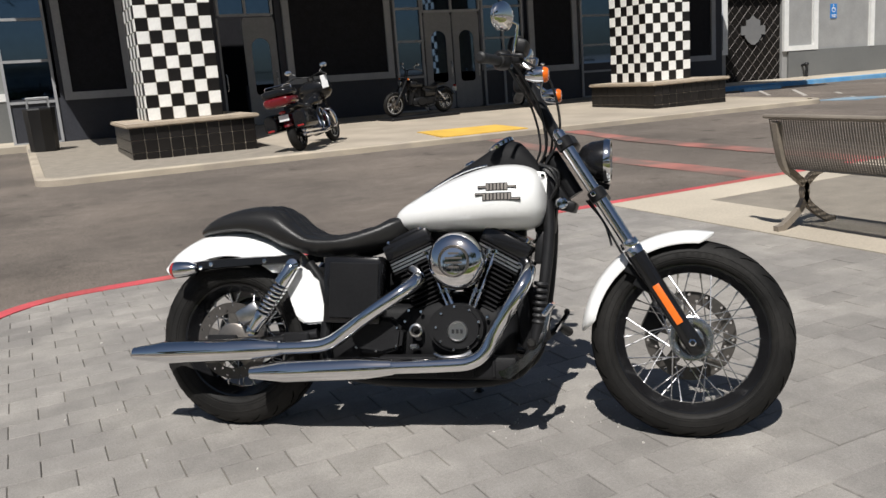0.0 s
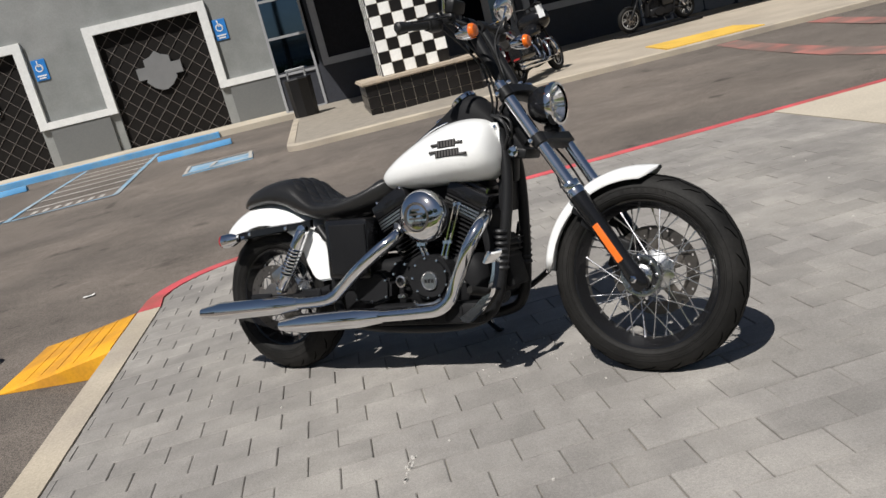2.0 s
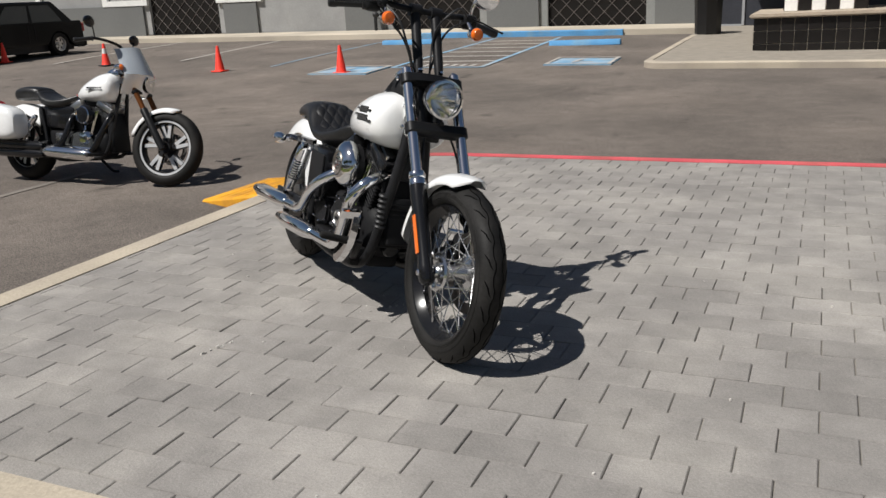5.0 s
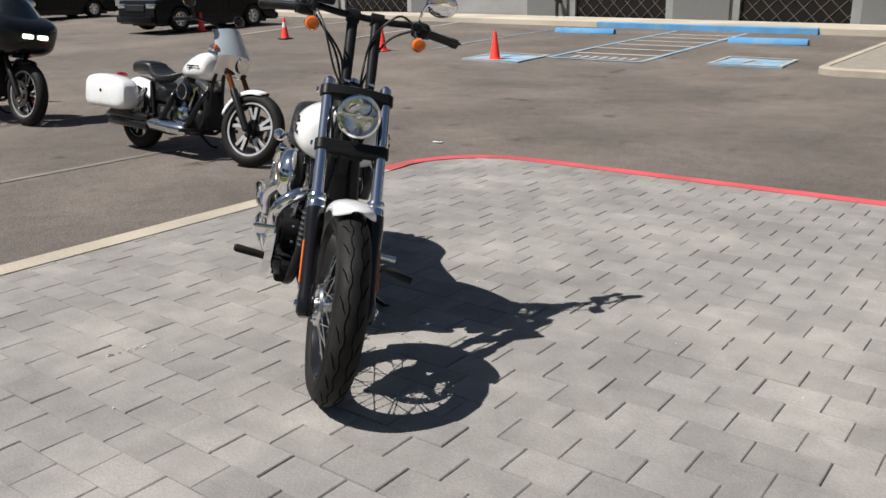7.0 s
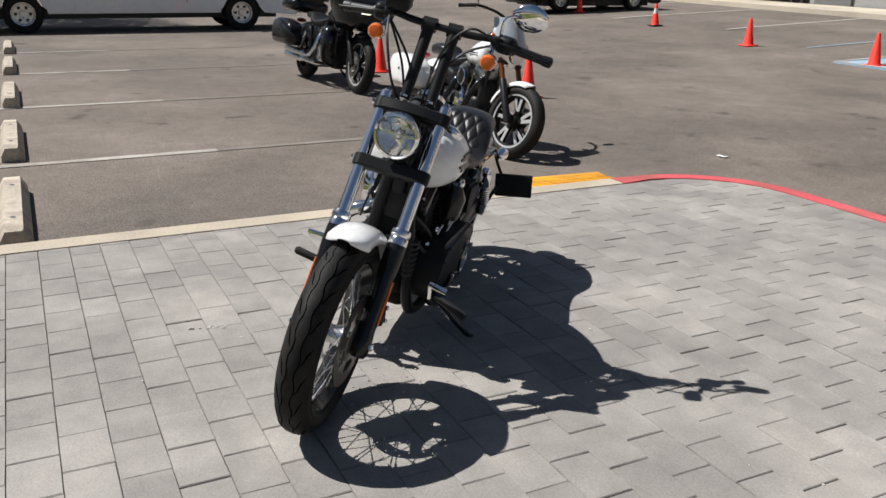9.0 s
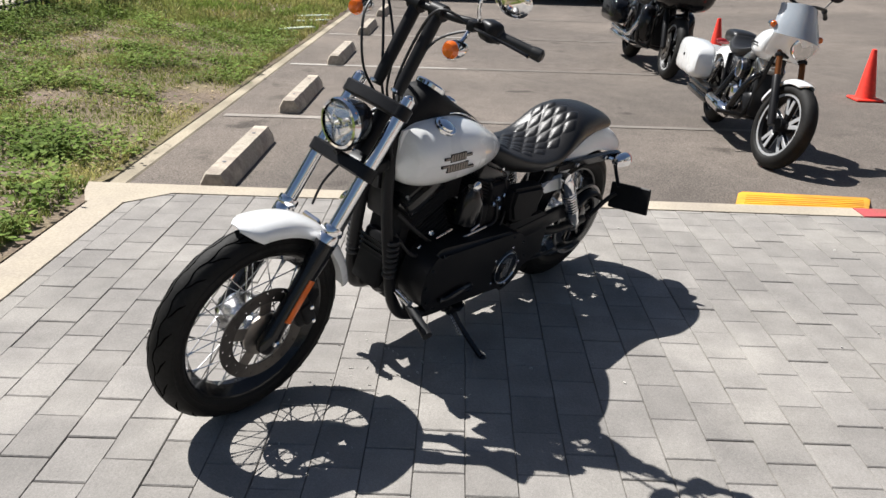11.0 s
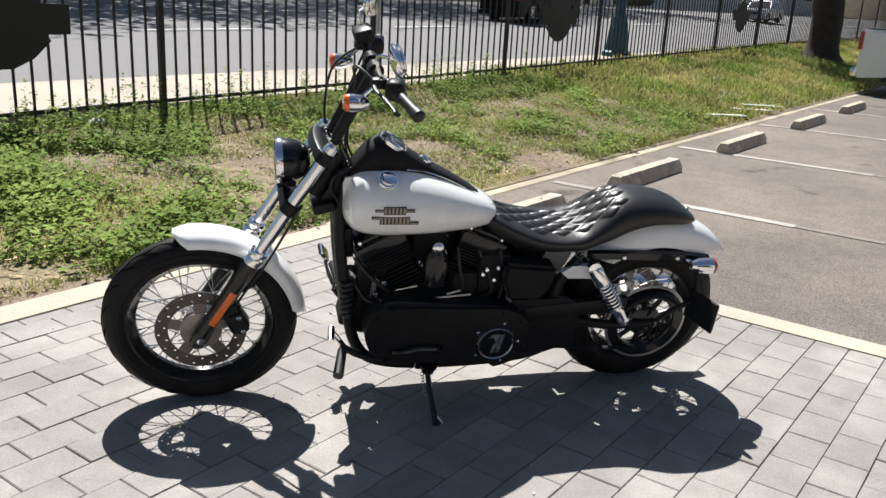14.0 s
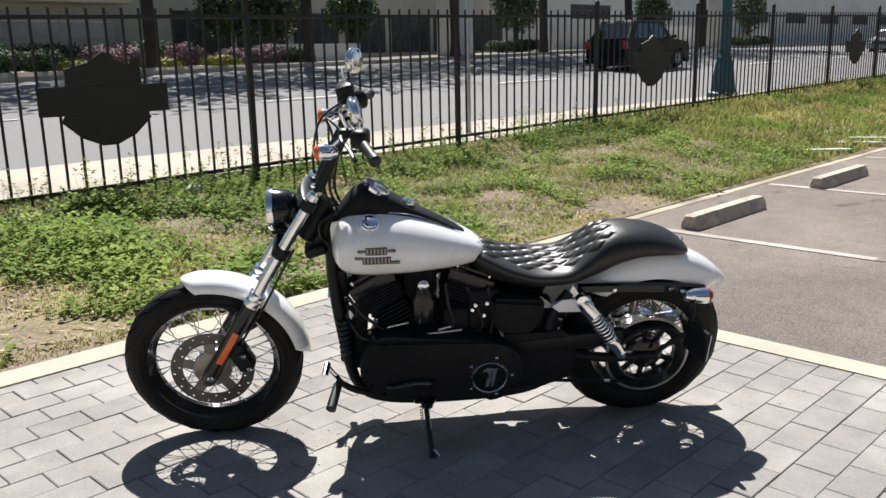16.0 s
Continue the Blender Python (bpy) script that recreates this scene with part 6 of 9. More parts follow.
    part("trim_ring", bm, M["chrome"], lamp_, "chrome trim ring", smooth=60)
    bm = bm_new()
    lathe(bm, [(0.001, -0.060), (0.018, -0.058), (0.034, -0.045), (0.050, -0.022), (0.064, 0.006), (0.078, 0.036)], hc, ax, 40, caps=False)
    part("reflector_bowl", bm, M["bowl"], lamp_, "silvered reflector bowl", smooth=60)
    bm = bm_new()
    lathe(bm, [(0.001, -0.03), (0.014, -0.03), (0.016, 0.012), (0.010, 0.022), (0.001, 0.024)], hc, ax, 16)
    box(bm, hc + ax * 0.012, (0.004, 0.13, 0.008))
    part("bulb_shield", bm, M["chrome"], lamp_)
    bm = bm_new()
    lathe(bm, [(0.001, 0.060), (0.03, 0.058), (0.06, 0.051), (0.079, 0.042), (0.079, 0.038), (0.06, 0.047), (0.03, 0.054), (0.001, 0.056)], hc, ax, 36)
    ob = part("lamp_lens", bm, M["clear_lens"], lamp_, "clear domed lens", smooth=60)
    ob.visible_shadow = False
    bm = bm_new()
    box(bm, hc + Vector((-0.01, 0, -0.096)), (0.04, 0.03, 0.03), bevel=0.006)
    tube(bm, [hc + Vector((-0.01, 0, -0.09)), top + fd * 0.24 + Vector((0.03, 0, 0))], 0.012, 8)
    part("lamp_mount", bm, M["satin_black"], lamp_)
    lamp_.matrix_basis = Matrix.Translation(hc + Vector((0.014, 0, 0.012))) @ Matrix.Scale(0.86, 4) @ Matrix.Translation(-hc)
    # handlebar: two tall risers and a one-piece bar
    hb = empty("handlebar")
    hb.parent = root
    rt = Vector((1.125, 0, 1.290))
    for y in (-0.046, 0.046):
        bm = bm_new()
        tube(bm, [Vector((1.245, y, 1.045)), Vector((1.225, y, 1.09)), Vector((rt.x + 0.01, y, rt.z - 0.02)), Vector((rt.x, y, rt.z))], [0.017, 0.0195, 0.021, 0.0225], 16)
        part("riser", bm, M["satin_black"], hb, "satin black riser tube")
        bm = bm_new()
        rod(bm, (rt.x, y - 0.024, rt.z + 0.004), (rt.x, y + 0.024, rt.z + 0.004), 0.0255, seg=16)
        part("bar_clamp", bm, M["satin_black"], hb)
        bolts(hb, [Vector((1.262, y, 1.058))], (-0.3, 0, 1), 0.012, 0.01)
    pts = [(1.052, -0.365, 1.272), (1.078, -0.27, 1.286), (1.112, -0.185, 1.302), (rt.x, -0.11, rt.z + 0.006), (rt.x, 0, rt.z + 0.004), (rt.x, 0.11, rt.z + 0.006), (1.112, 0.185, 1.302), (1.078, 0.27, 1.286), (1.052, 0.365, 1.272)]
    bm = bm_new()
    tube(bm, bend(pts, 5), 0.0127, 12)
    part("bar", bm, M["satin_black"], hb, smooth=60)
    for s in (-1, 1):
        hand_grip(hb, (1.083, s * 0.255, 1.284), (1.046, s * 0.385, 1.268), s)
        bm = bm_new()
        box(bm, (1.090, s * 0.224, 1.291), (0.060, 0.072, 0.062), Matrix.Rotation(s * -0.28, 3, "Z"), 0.020, 3)
        part("switch_housing", bm, M["satin_black"], hb, "black switch housing", smooth=40)
        bm = bm_new()
        box(bm, (1.135, s * 0.195, 1.300), (0.05, 0.032, 0.034), None, 0.01, 2)
        part("lever_perch", bm, M["satin_black"], hb)
        bm = bm_new()
        tube(bm, bend([(1.150, s * 0.20, 1.300), (1.152, s * 0.245, 1.296), (1.128, s * 0.31, 1.285), (1.108, s * 0.385, 1.272)], 5), [0.006] + [0.0068] * 14 + [0.009], 8, flat=0.6)
        part("lever", bm, M["satin_black"], hb, "hand lever")
        bm = bm_new()
        tube(bm, bend([(1.145, s * 0.19, 1.29), (1.175, s * 0.195, 1.262), (1.205, s * 0.20, 1.245)], 4), 0.007, 8)
        part("signal_stalk", bm, M["chrome"], hb)
        turn_signal(hb, Vector((1.215, s * 0.20, 1.238)))
        if s < 0:
            mirror(hb, (1.125, -0.205, 1.31), (1.145, -0.225, 1.405), (1.10, -0.275, 1.425), (0.058, 0.048), (-0.90, 0.36, 0.12), square=True)
        else:
            mirror(hb, (1.13, 0.205, 1.315), (1.150, 0.215, 1.385), (1.10, 0.285, 1.40), (0.064, 0.048), (-0.96, -0.02, 0.26))
    bm = bm_new()
    box(bm, (1.138, -0.165, 1.345), (0.065, 0.085, 0.05), Matrix.Rotation(0.3, 3, "Y"), 0.012, 2)
    part("brake_reservoir", bm, M["satin_black"], hb, "black brake fluid reservoir")
    # cables and hoses
    bm = bm_new()
    for s, lst in ((-1, [(1.14, -0.19, 1.30), (1.235, -0.155, 1.235), (1.265, -0.10, 1.10), (1.245, -0.05, 1.02), (1.20, -0.03, 0.95)]),
                   (-1, [(1.12, -0.20, 1.29), (1.19, -0.10, 1.16), (1.21, -0.05, 1.02), (1.18, -0.03, 0.95)]),
                   (-1, [(1.10, -0.20, 1.28), (1.165, -0.075, 1.15), (1.19, -0.05, 1.02), (1.165, -0.03, 0.95)]),
                   (1, [(1.145, 0.19, 1.30), (1.20, 0.11, 1.325), (1.185, 0.03, 1.22), (1.225, 0.012, 1.05), (1.195, 0.03, 0.95)]),
                   (1, [(1.12, 0.20, 1.29), (1.165, 0.085, 1.22), (1.205, 0.02, 1.05), (1.18, 0.03, 0.95)])):
        tube(bm, bend(lst, 6), 0.0045, 6)
    part("cable", bm, M["black_plastic"], hb, "black cables", smooth=60)["kind"] = "stuff"
    bm = bm_new()
    tube(bm, bend([(1.345, 0.075, 0.83), (1.40, 0.10, 0.74), (1.465, 0.105, 0.62), (1.55, 0.11, 0.49), (1.575, 0.10, 0.42)], 6), 0.0045, 6)
    tube(bm, bend([(1.345, -0.03, 0.82), (1.405, -0.05, 0.74), (1.43, -0.06, 0.66)], 6), 0.004, 6)
    part("brake_hose", bm, M["black_plastic"], root, "black rubber brake hose", smooth=60)

    # fuel tank
    tank = empty("fuel_tank")
    tank.parent = root
    bm = bm_new()
    st = refine([(0.700, 0.775, 0.012, 0.016, 0.03), (0.712, 0.778, 0.030, 0.034, 0.058), (0.75, 0.785, 0.052, 0.050, 0.086), (0.83, 0.798, 0.083, 0.066, 0.122), (0.93, 0.812, 0.114, 0.080, 0.152),
                 (1.03, 0.822, 0.134, 0.090, 0.168), (1.11, 0.826, 0.136, 0.094, 0.168), (1.17, 0.828, 0.122, 0.090, 0.156), (1.205, 0.828, 0.094, 0.074, 0.128), (1.222, 0.826, 0.050, 0.045, 0.08), (1.228, 0.825, 0.012, 0.012, 0.03)], 4)
    st = [(1.212 - (1.228 - x) * 1.065, zc, hu, hd * 1.14, hw * 1.10) for x, zc, hu, hd, hw in st]
    loft(bm, st, 32, 2.35)
    part("tank_shell", bm, M["white_paint"], tank, "glossy pearl white tank", smooth=70)
    bm = bm_new()
    for y in (-0.06, 0.06):
        plate(bm, [(1.165, 0.93), (1.205, 0.925), (1.212, 0.90), (1.205, 0.80), (1.185, 0.76), (1.15, 0.78)], (0, y - 0.004, 0), (1, 0, 0), (0, 0, 1), (0, 1, 0), 0.008)
    tab = part("tank_flange", bm, M["white_paint"], tank, "white mounting flange", smooth=0)
    bolts(tab, [Vector((1.197, -0.064, 0.91))], (0, -1, 0), 0.008, 0.008)
    bm = bm_new()
    st = refine([(0.67, 0.800, 0.012, 0.03, 0.034), (0.74, 0.842, 0.018, 0.04, 0.038), (0.83, 0.892, 0.024, 0.04, 0.043), (0.92, 0.928, 0.036, 0.04, 0.053), (1.00, 0.949, 0.064, 0.04, 0.066), (1.06, 0.958, 0.086, 0.03, 0.073), (1.11, 0.955, 0.084, 0.03, 0.070), (1.15, 0.94, 0.058, 0.03, 0.060), (1.19, 0.91, 0.030, 0.03, 0.048), (1.215, 0.87, 0.018, 0.03, 0.036)], 4)
    loft(bm, st, 24, 2.6)
    dash = part("dash_console", bm, M["matt_black"], tank, "wrinkle black dash console", smooth=60)
    for s in (-1, 1):
        bm = bm_new()
        tube(bm, bend([(0.665, s * 0.034, 0.806), (0.74, s * 0.038, 0.852), (0.83, s * 0.0435, 0.902), (0.92, s * 0.0535, 0.940), (1.0, s * 0.0665, 0.957)], 4), 0.0032, 6)
        part("console_trim", bm, M["chrome"], dash, "thin bright console trim", smooth=60)
    tilt = Vector((-0.52, 0, 0.85)).normalized()
    gc = Vector((1.040, 0, 1.030))
    bm = bm_new()
    lathe(bm, [(0.052, -0.008), (0.054, 0.004), (0.049, 0.010), (0.046, 0.006)], gc, tilt, 32, caps=False)
    part("gauge_ring", bm, M["chrome"], dash, "chrome speedometer ring")
    bm = bm_new()
    lathe(bm, [(0.001, 0.005), (0.047, 0.005)], gc, tilt, 32)
    part("gauge_face", bm, M["gauge_grey"], dash, "grey speedometer face")
    bm = bm_new()
    lathe(bm, [(0.001, 0.010), (0.019, 0.010), (0.024, 0.004), (0.024, -0.012)], (0.925, 0, 0.965), tilt, 20)
    box(bm, (0.922, 0, 0.972), (0.03, 0.01, 0.012), Matrix.Rotation(-0.5, 3, "Y"), 0.003)
    part("ignition_switch", bm, M["chrome"], dash, "chrome ignition switch")
    nrm = Vector((-0.10, 0.36, 0.85)).normalized()
    bm = bm_new()
    lathe(bm, [(0.030, -0.03), (0.036, -0.014), (0.040, 0.002), (0.038, 0.007), (0.029, 0.006), (0.027, 0.013), (0.017, 0.017), (0.001, 0.018)], (1.070, 0.116, 0.940), nrm, 28)
    part("fuel_cap", bm, M["chrome"], tank, "chrome filler cap", smooth=40)
    # badges: dark letter-like bars, no wording
    bars_ = [(-0.034 + 0.0125 * i, 0.004, -0.026 + 0.0125 * i, 0.026) for i in range(6)] + [(-0.046 + 0.0125 * i, -0.030, -0.038 + 0.0125 * i, -0.008) for i in range(8)]
    bars_ += [(-0.062, 0.013, -0.034, 0.017), (0.036, 0.013, 0.066, 0.017), (-0.072, -0.012, -0.046, -0.008), (0.052, -0.030, 0.080, -0.026)]
    for s in (-1, 1):
        bm = bm_new()
        n_ = Vector((0.02, s, 0.10)).normalized()
        u_ = Vector((1, 0, 0)) * -s if s > 0 else Vector((1, 0, 0))
        u_ = (u_ - n_ * u_.dot(n_)).normalized()
        v_ = n_.cross(u_) if n_.cross(u_).z > 0 else u_.cross(n_)
        o_ = Vector((1.052, s * 0.1825, 0.845 if s > 0 else 0.855))
        bm2 = bm_new()
        for x0, y0, x1, y1 in bars_:
            bars(bm, [(x0 - 0.0025, y0 - 0.0025), (x1 + 0.0025, y0 - 0.0025), (x1 + 0.0025, y1 + 0.0025), (x0 - 0.0025, y1 + 0.0025)], o_ - n_ * 0.004, u_, v_, n_, 0.0065)
            bars(bm2, [(x0, y0), (x1, y0), (x1, y1), (x0, y1)], o_ + n_ * 0.0022, u_, v_, n_, 0.0012)
        bd = part("tank_badge", bm, M["satin_black"], tank, "dark metal badge of plain bars", smooth=0)
        bd["kind"] = "stuff"
        part("badge_face", bm2, M["disc"], bd, "bright faces of the badge bars", smooth=0)["kind"] = "stuff"
    # seat
    seat = empty("seat")
    seat.parent = root
    bm = bm_new()
    ss = refine([(0.700, 0.765, 0.016, 0.05, 0.06), (0.66, 0.755, 0.030, 0.075, 0.095), (0.58, 0.725, 0.028, 0.07, 0.125), (0.48, 0.700, 0.024, 0.06, 0.145), (0.40, 0.695, 0.024, 0.055, 0.15), (0.33, 0.700, 0.032, 0.055, 0.15), (0.27, 0.725, 0.050, 0.065, 0.145),
                 (0.21, 0.752, 0.072, 0.075, 0.138), (0.15, 0.768, 0.074, 0.06, 0.130), (0.07, 0.775, 0.066, 0.04, 0.122), (-0.01, 0.772, 0.054, 0.035, 0.112), (-0.08, 0.762, 0.036, 0.03, 0.096), (-0.135, 0.748, 0.014, 0.02, 0.06)], 4)
    loft(bm, ss, 32, 2.5)
    body_ = part("seat_body", bm, M["leather"], seat, "smooth black vinyl seat", smooth=70)

    def seat_top(x, y):
        for a, b in zip(ss, ss[1:]):
            if (a[0] - x) * (b[0] - x) <= 0:
                f = (x - a[0]) / (b[0] - a[0]) if a[0] != b[0] else 0
                zc, hu, hw = (a[i] + (b[i] - a[i]) * f for i in (1, 2, 4))
                return zc + hu * max(0.0, 1 - min(1.0, abs(y) / hw) ** 2.5) ** (1 / 2.5)
        return 0.7
    bm = bm_new()
    # diamond quilting: pillows between crossing seams
    sx, sy = 0.086, 0.056
    for i in range(-2, 14):
        for j in range(-5, 6):
            cx = 0.62 - i * sx * 0.5
            cy = (j * 2 + (i % 2)) * sy * 0.5
            if not (0.17 < cx < 0.65) or abs(cy) > (0.105 if cx < 0.55 else 0.078):
                continue
            m_ = 6
            vv = {}
            for a in range(m_ + 1):
                for b in range(m_ + 1):
                    p, q = a / m_ * 2 - 1, b / m_ * 2 - 1
                    x, y = cx + (p + q) * sx * 0.25, cy + (p - q) * sy * 0.25
                    puff = 0.0085 * (max(0.0, (1 - p * p) * (1 - q * q))) ** 0.40
                    vv[a, b] = bm.verts.new((x, y, seat_top(x, y) - 0.0015 + puff))
            for a in range(m_):
                for b in range(m_):
                    bm.faces.new((vv[a, b], vv[a + 1, b], vv[a + 1, b + 1], vv[a, b + 1]))
    part("quilting", bm, M["leather"], body_, "diamond quilted vinyl", smooth=80)["kind"] = "stuff"
    bm = bm_new()
    lathe(bm, [(0.001, 0), (0.008, 0), (0.008, 0.012), (0.001, 0.014)], (-0.128, 0, 0.762), (-0.3, 0, 1), 10)
    part("seat_screw", bm, M["chrome"], seat)
    # rear mudguard: a bobbed white guard
    rg = fender("rear_mudguard", root, RA + Vector((-0.01, 0, 0.02)), 0.405, 0.205, 139, 40, M["white_paint"], "glossy white rear mudguard", drop=0.10, tip=0.11, n=34, least=0.55)
    for s in (-1, 1):
        bm = bm_new()
        rings = []
        for x, z0, z1 in ((-0.20, 0.602, 0.626), (-0.10, 0.603, 0.640), (0.10, 0.615, 0.650), (0.30, 0.622, 0.655)):
            y0, y1 = s * 0.108, s * 0.128
            rings.append([(x, y0, z0), (x, y1, z0 + 0.004), (x, y1, z1 - 0.004), (x, y0, z1)])
        skin(bm, rings)
        part("mudguard_strut", bm, M["gloss_black"], rg, "black mudguard strut")
        bolts(rg, [Vector((-0.06, s * 0.128, 0.624)), Vector((0.16, s * 0.128, 0.632))], (0, s, 0), 0.009, 0.008)
    # white side cover on the right, battery boxes, rear lamps
    bm = bm_new()
    plate(bm, [(0.245, 0.615), (0.33, 0.60), (0.385, 0.56), (0.415, 0.42), (0.405, 0.40), (0.32, 0.395), (0.285, 0.42), (0.27, 0.47), (0.235, 0.56)], (0, -0.118, 0), (1, 0, 0), (0, 0, 1), (0, -1, 0), 0.02)
    bmesh.ops.bevel(bm, geom=list(bm.edges), offset=0.008, segments=2, affect="EDGES")
    part("side_cover", bm, M["white_paint"], root, "white side cover", smooth=40)
    bm = bm_new()
    plate(bm, [(0.25, 0.605), (0.36, 0.60), (0.40, 0.575), (0.37, 0.55), (0.24, 0.545)], (0, 0.115, 0), (1, 0, 0), (0, 0, 1), (0, 1, 0), 0.02)
    part("side_cover", bm, M["white_paint"], root, "white side cover", smooth=40)
    bm = bm_new()
    box(bm, (0.515, -0.125, 0.52), (0.22, 0.09, 0.245), Matrix.Rotation(0.04, 3, "Y"), 0.016, 2)
    part("oil_tank", bm, M["gloss_black"], root, "gloss black oil tank", smooth=40)
    bm = bm_new()
    box(bm, (0.525, -0.172, 0.52), (0.185, 0.008, 0.20), Matrix.Rotation(0.04, 3, "Y"), 0.003)
    part("tank_panel", bm, M["satin_black"], root)
    bm = bm_new()
    plate(bm, [(0.43, 0.615), (0.63, 0.635), (0.635, 0.56), (0.60, 0.485), (0.48, 0.475), (0.44, 0.53)], (0, 0.10, 0), (1, 0, 0), (0, 0, 1), (0, 1, 0), 0.07)
    bmesh.ops.bevel(bm, geom=list(bm.edges), offset=0.014, segments=2, affect="EDGES")
    part("battery_box", bm, M["matt_black"], root, "matt black battery box", smooth=40)
    for s in (-1, 1):
        sg = empty("rear_signal")
        sg.parent = root
        p = Vector((-0.170, s * 0.160, 0.606))
        bm = bm_new()
        lathe(bm, [(0.001, -0.07), (0.016, -0.066), (0.028, -0.035), (0.031, 0), (0.031, 0.02), (0.028, 0.02)], p, (-1, 0, -0.05), 24)
        tube(bm, [p + Vector((0.04, -s * 0.005, 0)), p + Vector((0.07, -s * 0.045, 0.008))], 0.009, 8)
        part("signal_shell", bm, M["chrome"], sg, "chrome bullet shell")
        bm = bm_new()
        lathe(bm, [(0.029, 0.016), (0.029, 0.03), (0.02, 0.04), (0.001, 0.043)], p, (-1, 0, -0.05), 24)
        part("lens", bm, M["red_lens"], sg, "red lens")
    pl = empty("number_plate")
    pl.parent = root
    bm = bm_new()
    box(bm, (-0.13, 0.265, 0.475), (0.012, 0.19, 0.115), Matrix.Rotation(-0.16, 3, "Y") @ Matrix.Rotation(0.22, 3, "X"), 0.005)
    part("plate_holder", bm, M["satin_black"], pl, "black side-mounted plate holder")
    bm = bm_new()
    box(bm, (-0.139, 0.265, 0.473), (0.004, 0.172, 0.098), Matrix.Rotation(-0.16, 3, "Y") @ Matrix.Rotation(0.22, 3, "X"))
    part("plate", bm, M["sign_white"], pl, smooth=0)
    bm = bm_new()
    tube(bm, bend([(-0.02, 0.16, 0.36), (-0.08, 0.18, 0.43), (-0.122, 0.2, 0.47)], 4), 0.010, 8)
    tube(bm, bend([(-0.15, 0.13, 0.60), (-0.145, 0.16, 0.55), (-0.13, 0.2, 0.50)], 4), 0.008, 8)
    part("plate_bracket", bm, M["satin_black"], pl)
    # frame
    fr = empty("frame")
    fr.parent = root
    bm = bm_new()
    for s in (-1, 1):
        tube(bm, bend([(1.20, s * 0.03, 0.90), (1.215, s * 0.05, 0.72), (1.185, s * 0.085, 0.46), (1.14, s * 0.11, 0.27), (1.04, s * 0.125, 0.205), (0.80, s * 0.13, 0.19), (0.50, s * 0.13, 0.21), (0.40, s * 0.125, 0.28), (0.40, s * 0.115, 0.50), (0.33, s * 0.11, 0.62)], 6), 0.021, 12)
        tube(bm, bend([(0.36, s * 0.11, 0.36), (0.18, s * 0.125, 0.33), (0.0, s * 0.125, 0.33), (-0.03, s * 0.125, 0.33)], 5), 0.02, 10)
    tube(bm, bend([(1.20, 0, 0.93), (1.0, 0, 0.84), (0.72, 0, 0.72), (0.40, 0, 0.63)], 5), 0.026, 12)
    part("frame_tube", bm, M["satin_black"], fr, "black tubular frame", smooth=60)
    bm = bm_new()
    box(bm, (1.205, 0, 0.80), (0.075, 0.05, 0.19), Matrix.Rotation(0.12, 3, "Y"), 0.014, 2)
    box(bm, (1.185, 0, 0.66), (0.05, 0.085, 0.12), Matrix.Rotation(0.1, 3, "Y"), 0.014, 2)
    box(bm, (1.232, 0, 0.868), (0.052, 0.07, 0.17), Matrix.Rotation(-0.55, 3, "Y"), 0.016, 2)
    box(bm, (1.272, 0, 0.806), (0.075, 0.125, 0.038), Matrix.Rotation(0.25, 3, "Y"), 0.010, 2)
    part("frame_gusset", bm, M["satin_black"], fr)
    bm = bm_new()
    for i, y in enumerate((-0.055, -0.03, 0.03, 0.052)):
        tube(bm, bend([(1.185, y, 0.955), (1.232 + 0.012 * (i % 2), y * 1.35, 0.93), (1.248, y * 1.2, 0.88), (1.225, y, 0.835), (1.20, y * 0.7, 0.78)], 5), 0.0058, 6)
    part("wiring_loom", bm, M["black_plastic"], fr, "black wiring and hoses at the steering neck", smooth=60)["kind"] = "stuff"
    bm = bm_new()
    box(bm, (0.905, 0, 0.725), (0.44, 0.085, 0.085), None, 0.02, 2)
    box(bm, (0.89, 0, 0.66), (0.13, 0.12, 0.12), None, 0.02, 2)
    part("motor_mount", bm, M["matt_black"], fr, "black top mount and coil under the tank")
    bm = bm_new()
    box(bm, (1.118, 0, 0.47), (0.05, 0.15, 0.34), Matrix.Rotation(-0.10, 3, "Y"), 0.014, 2)
    box(bm, (1.085, 0.045, 0.60), (0.09, 0.10, 0.10), None, 0.02, 2)
    part("regulator", bm, M["matt_black"], fr, "black regulator behind the downtubes")
    for s in (-1, 1):
        bm = bm_new()
        for i in range(7):
            z = 0.40 + i * 0.022
            lathe(bm, [(0.0225, -0.007), (0.0265, 0.0), (0.0225, 0.007)], (1.176 + 0.0016 * i, s * 0.092, z), (0.15, 0, 1), 12)
        part("tube_sleeve", bm, M["black_plastic"], fr, "ribbed sleeve on the downtube", smooth=40)
    bm = bm_new()
    lathe(bm, [(0.001, 0.0), (0.019, 0.0), (0.021, 0.008), (0.016, 0.013), (0.001, 0.014)], (1.262, -0.062, 0.812), (0, -1, 0), 20)
    part("frame_bolt", bm, M["chrome"], fr, "chrome bolt caps")
    bm = bm_new()
    box(bm, (1.165, 0, 0.42), (0.04, 0.12, 0.20), Matrix.Rotation(-0.20, 3, "Y"), 0.012, 2)
    part("oil_cooler", bm, M["matt_black"], fr, "black regulator and cooler")
    for i in range(8):
        bm = bm_new()
        box(bm, (1.192 - i * 0.005, 0, 0.50 - i * 0.022), (0.012, 0.115, 0.006), Matrix.Rotation(-0.20, 3, "Y"))
        part("cooler_fin", bm, M["satin_black"], fr, smooth=0)
    # engine
    eng = empty("engine")
    eng.parent = root
    bm = bm_new()
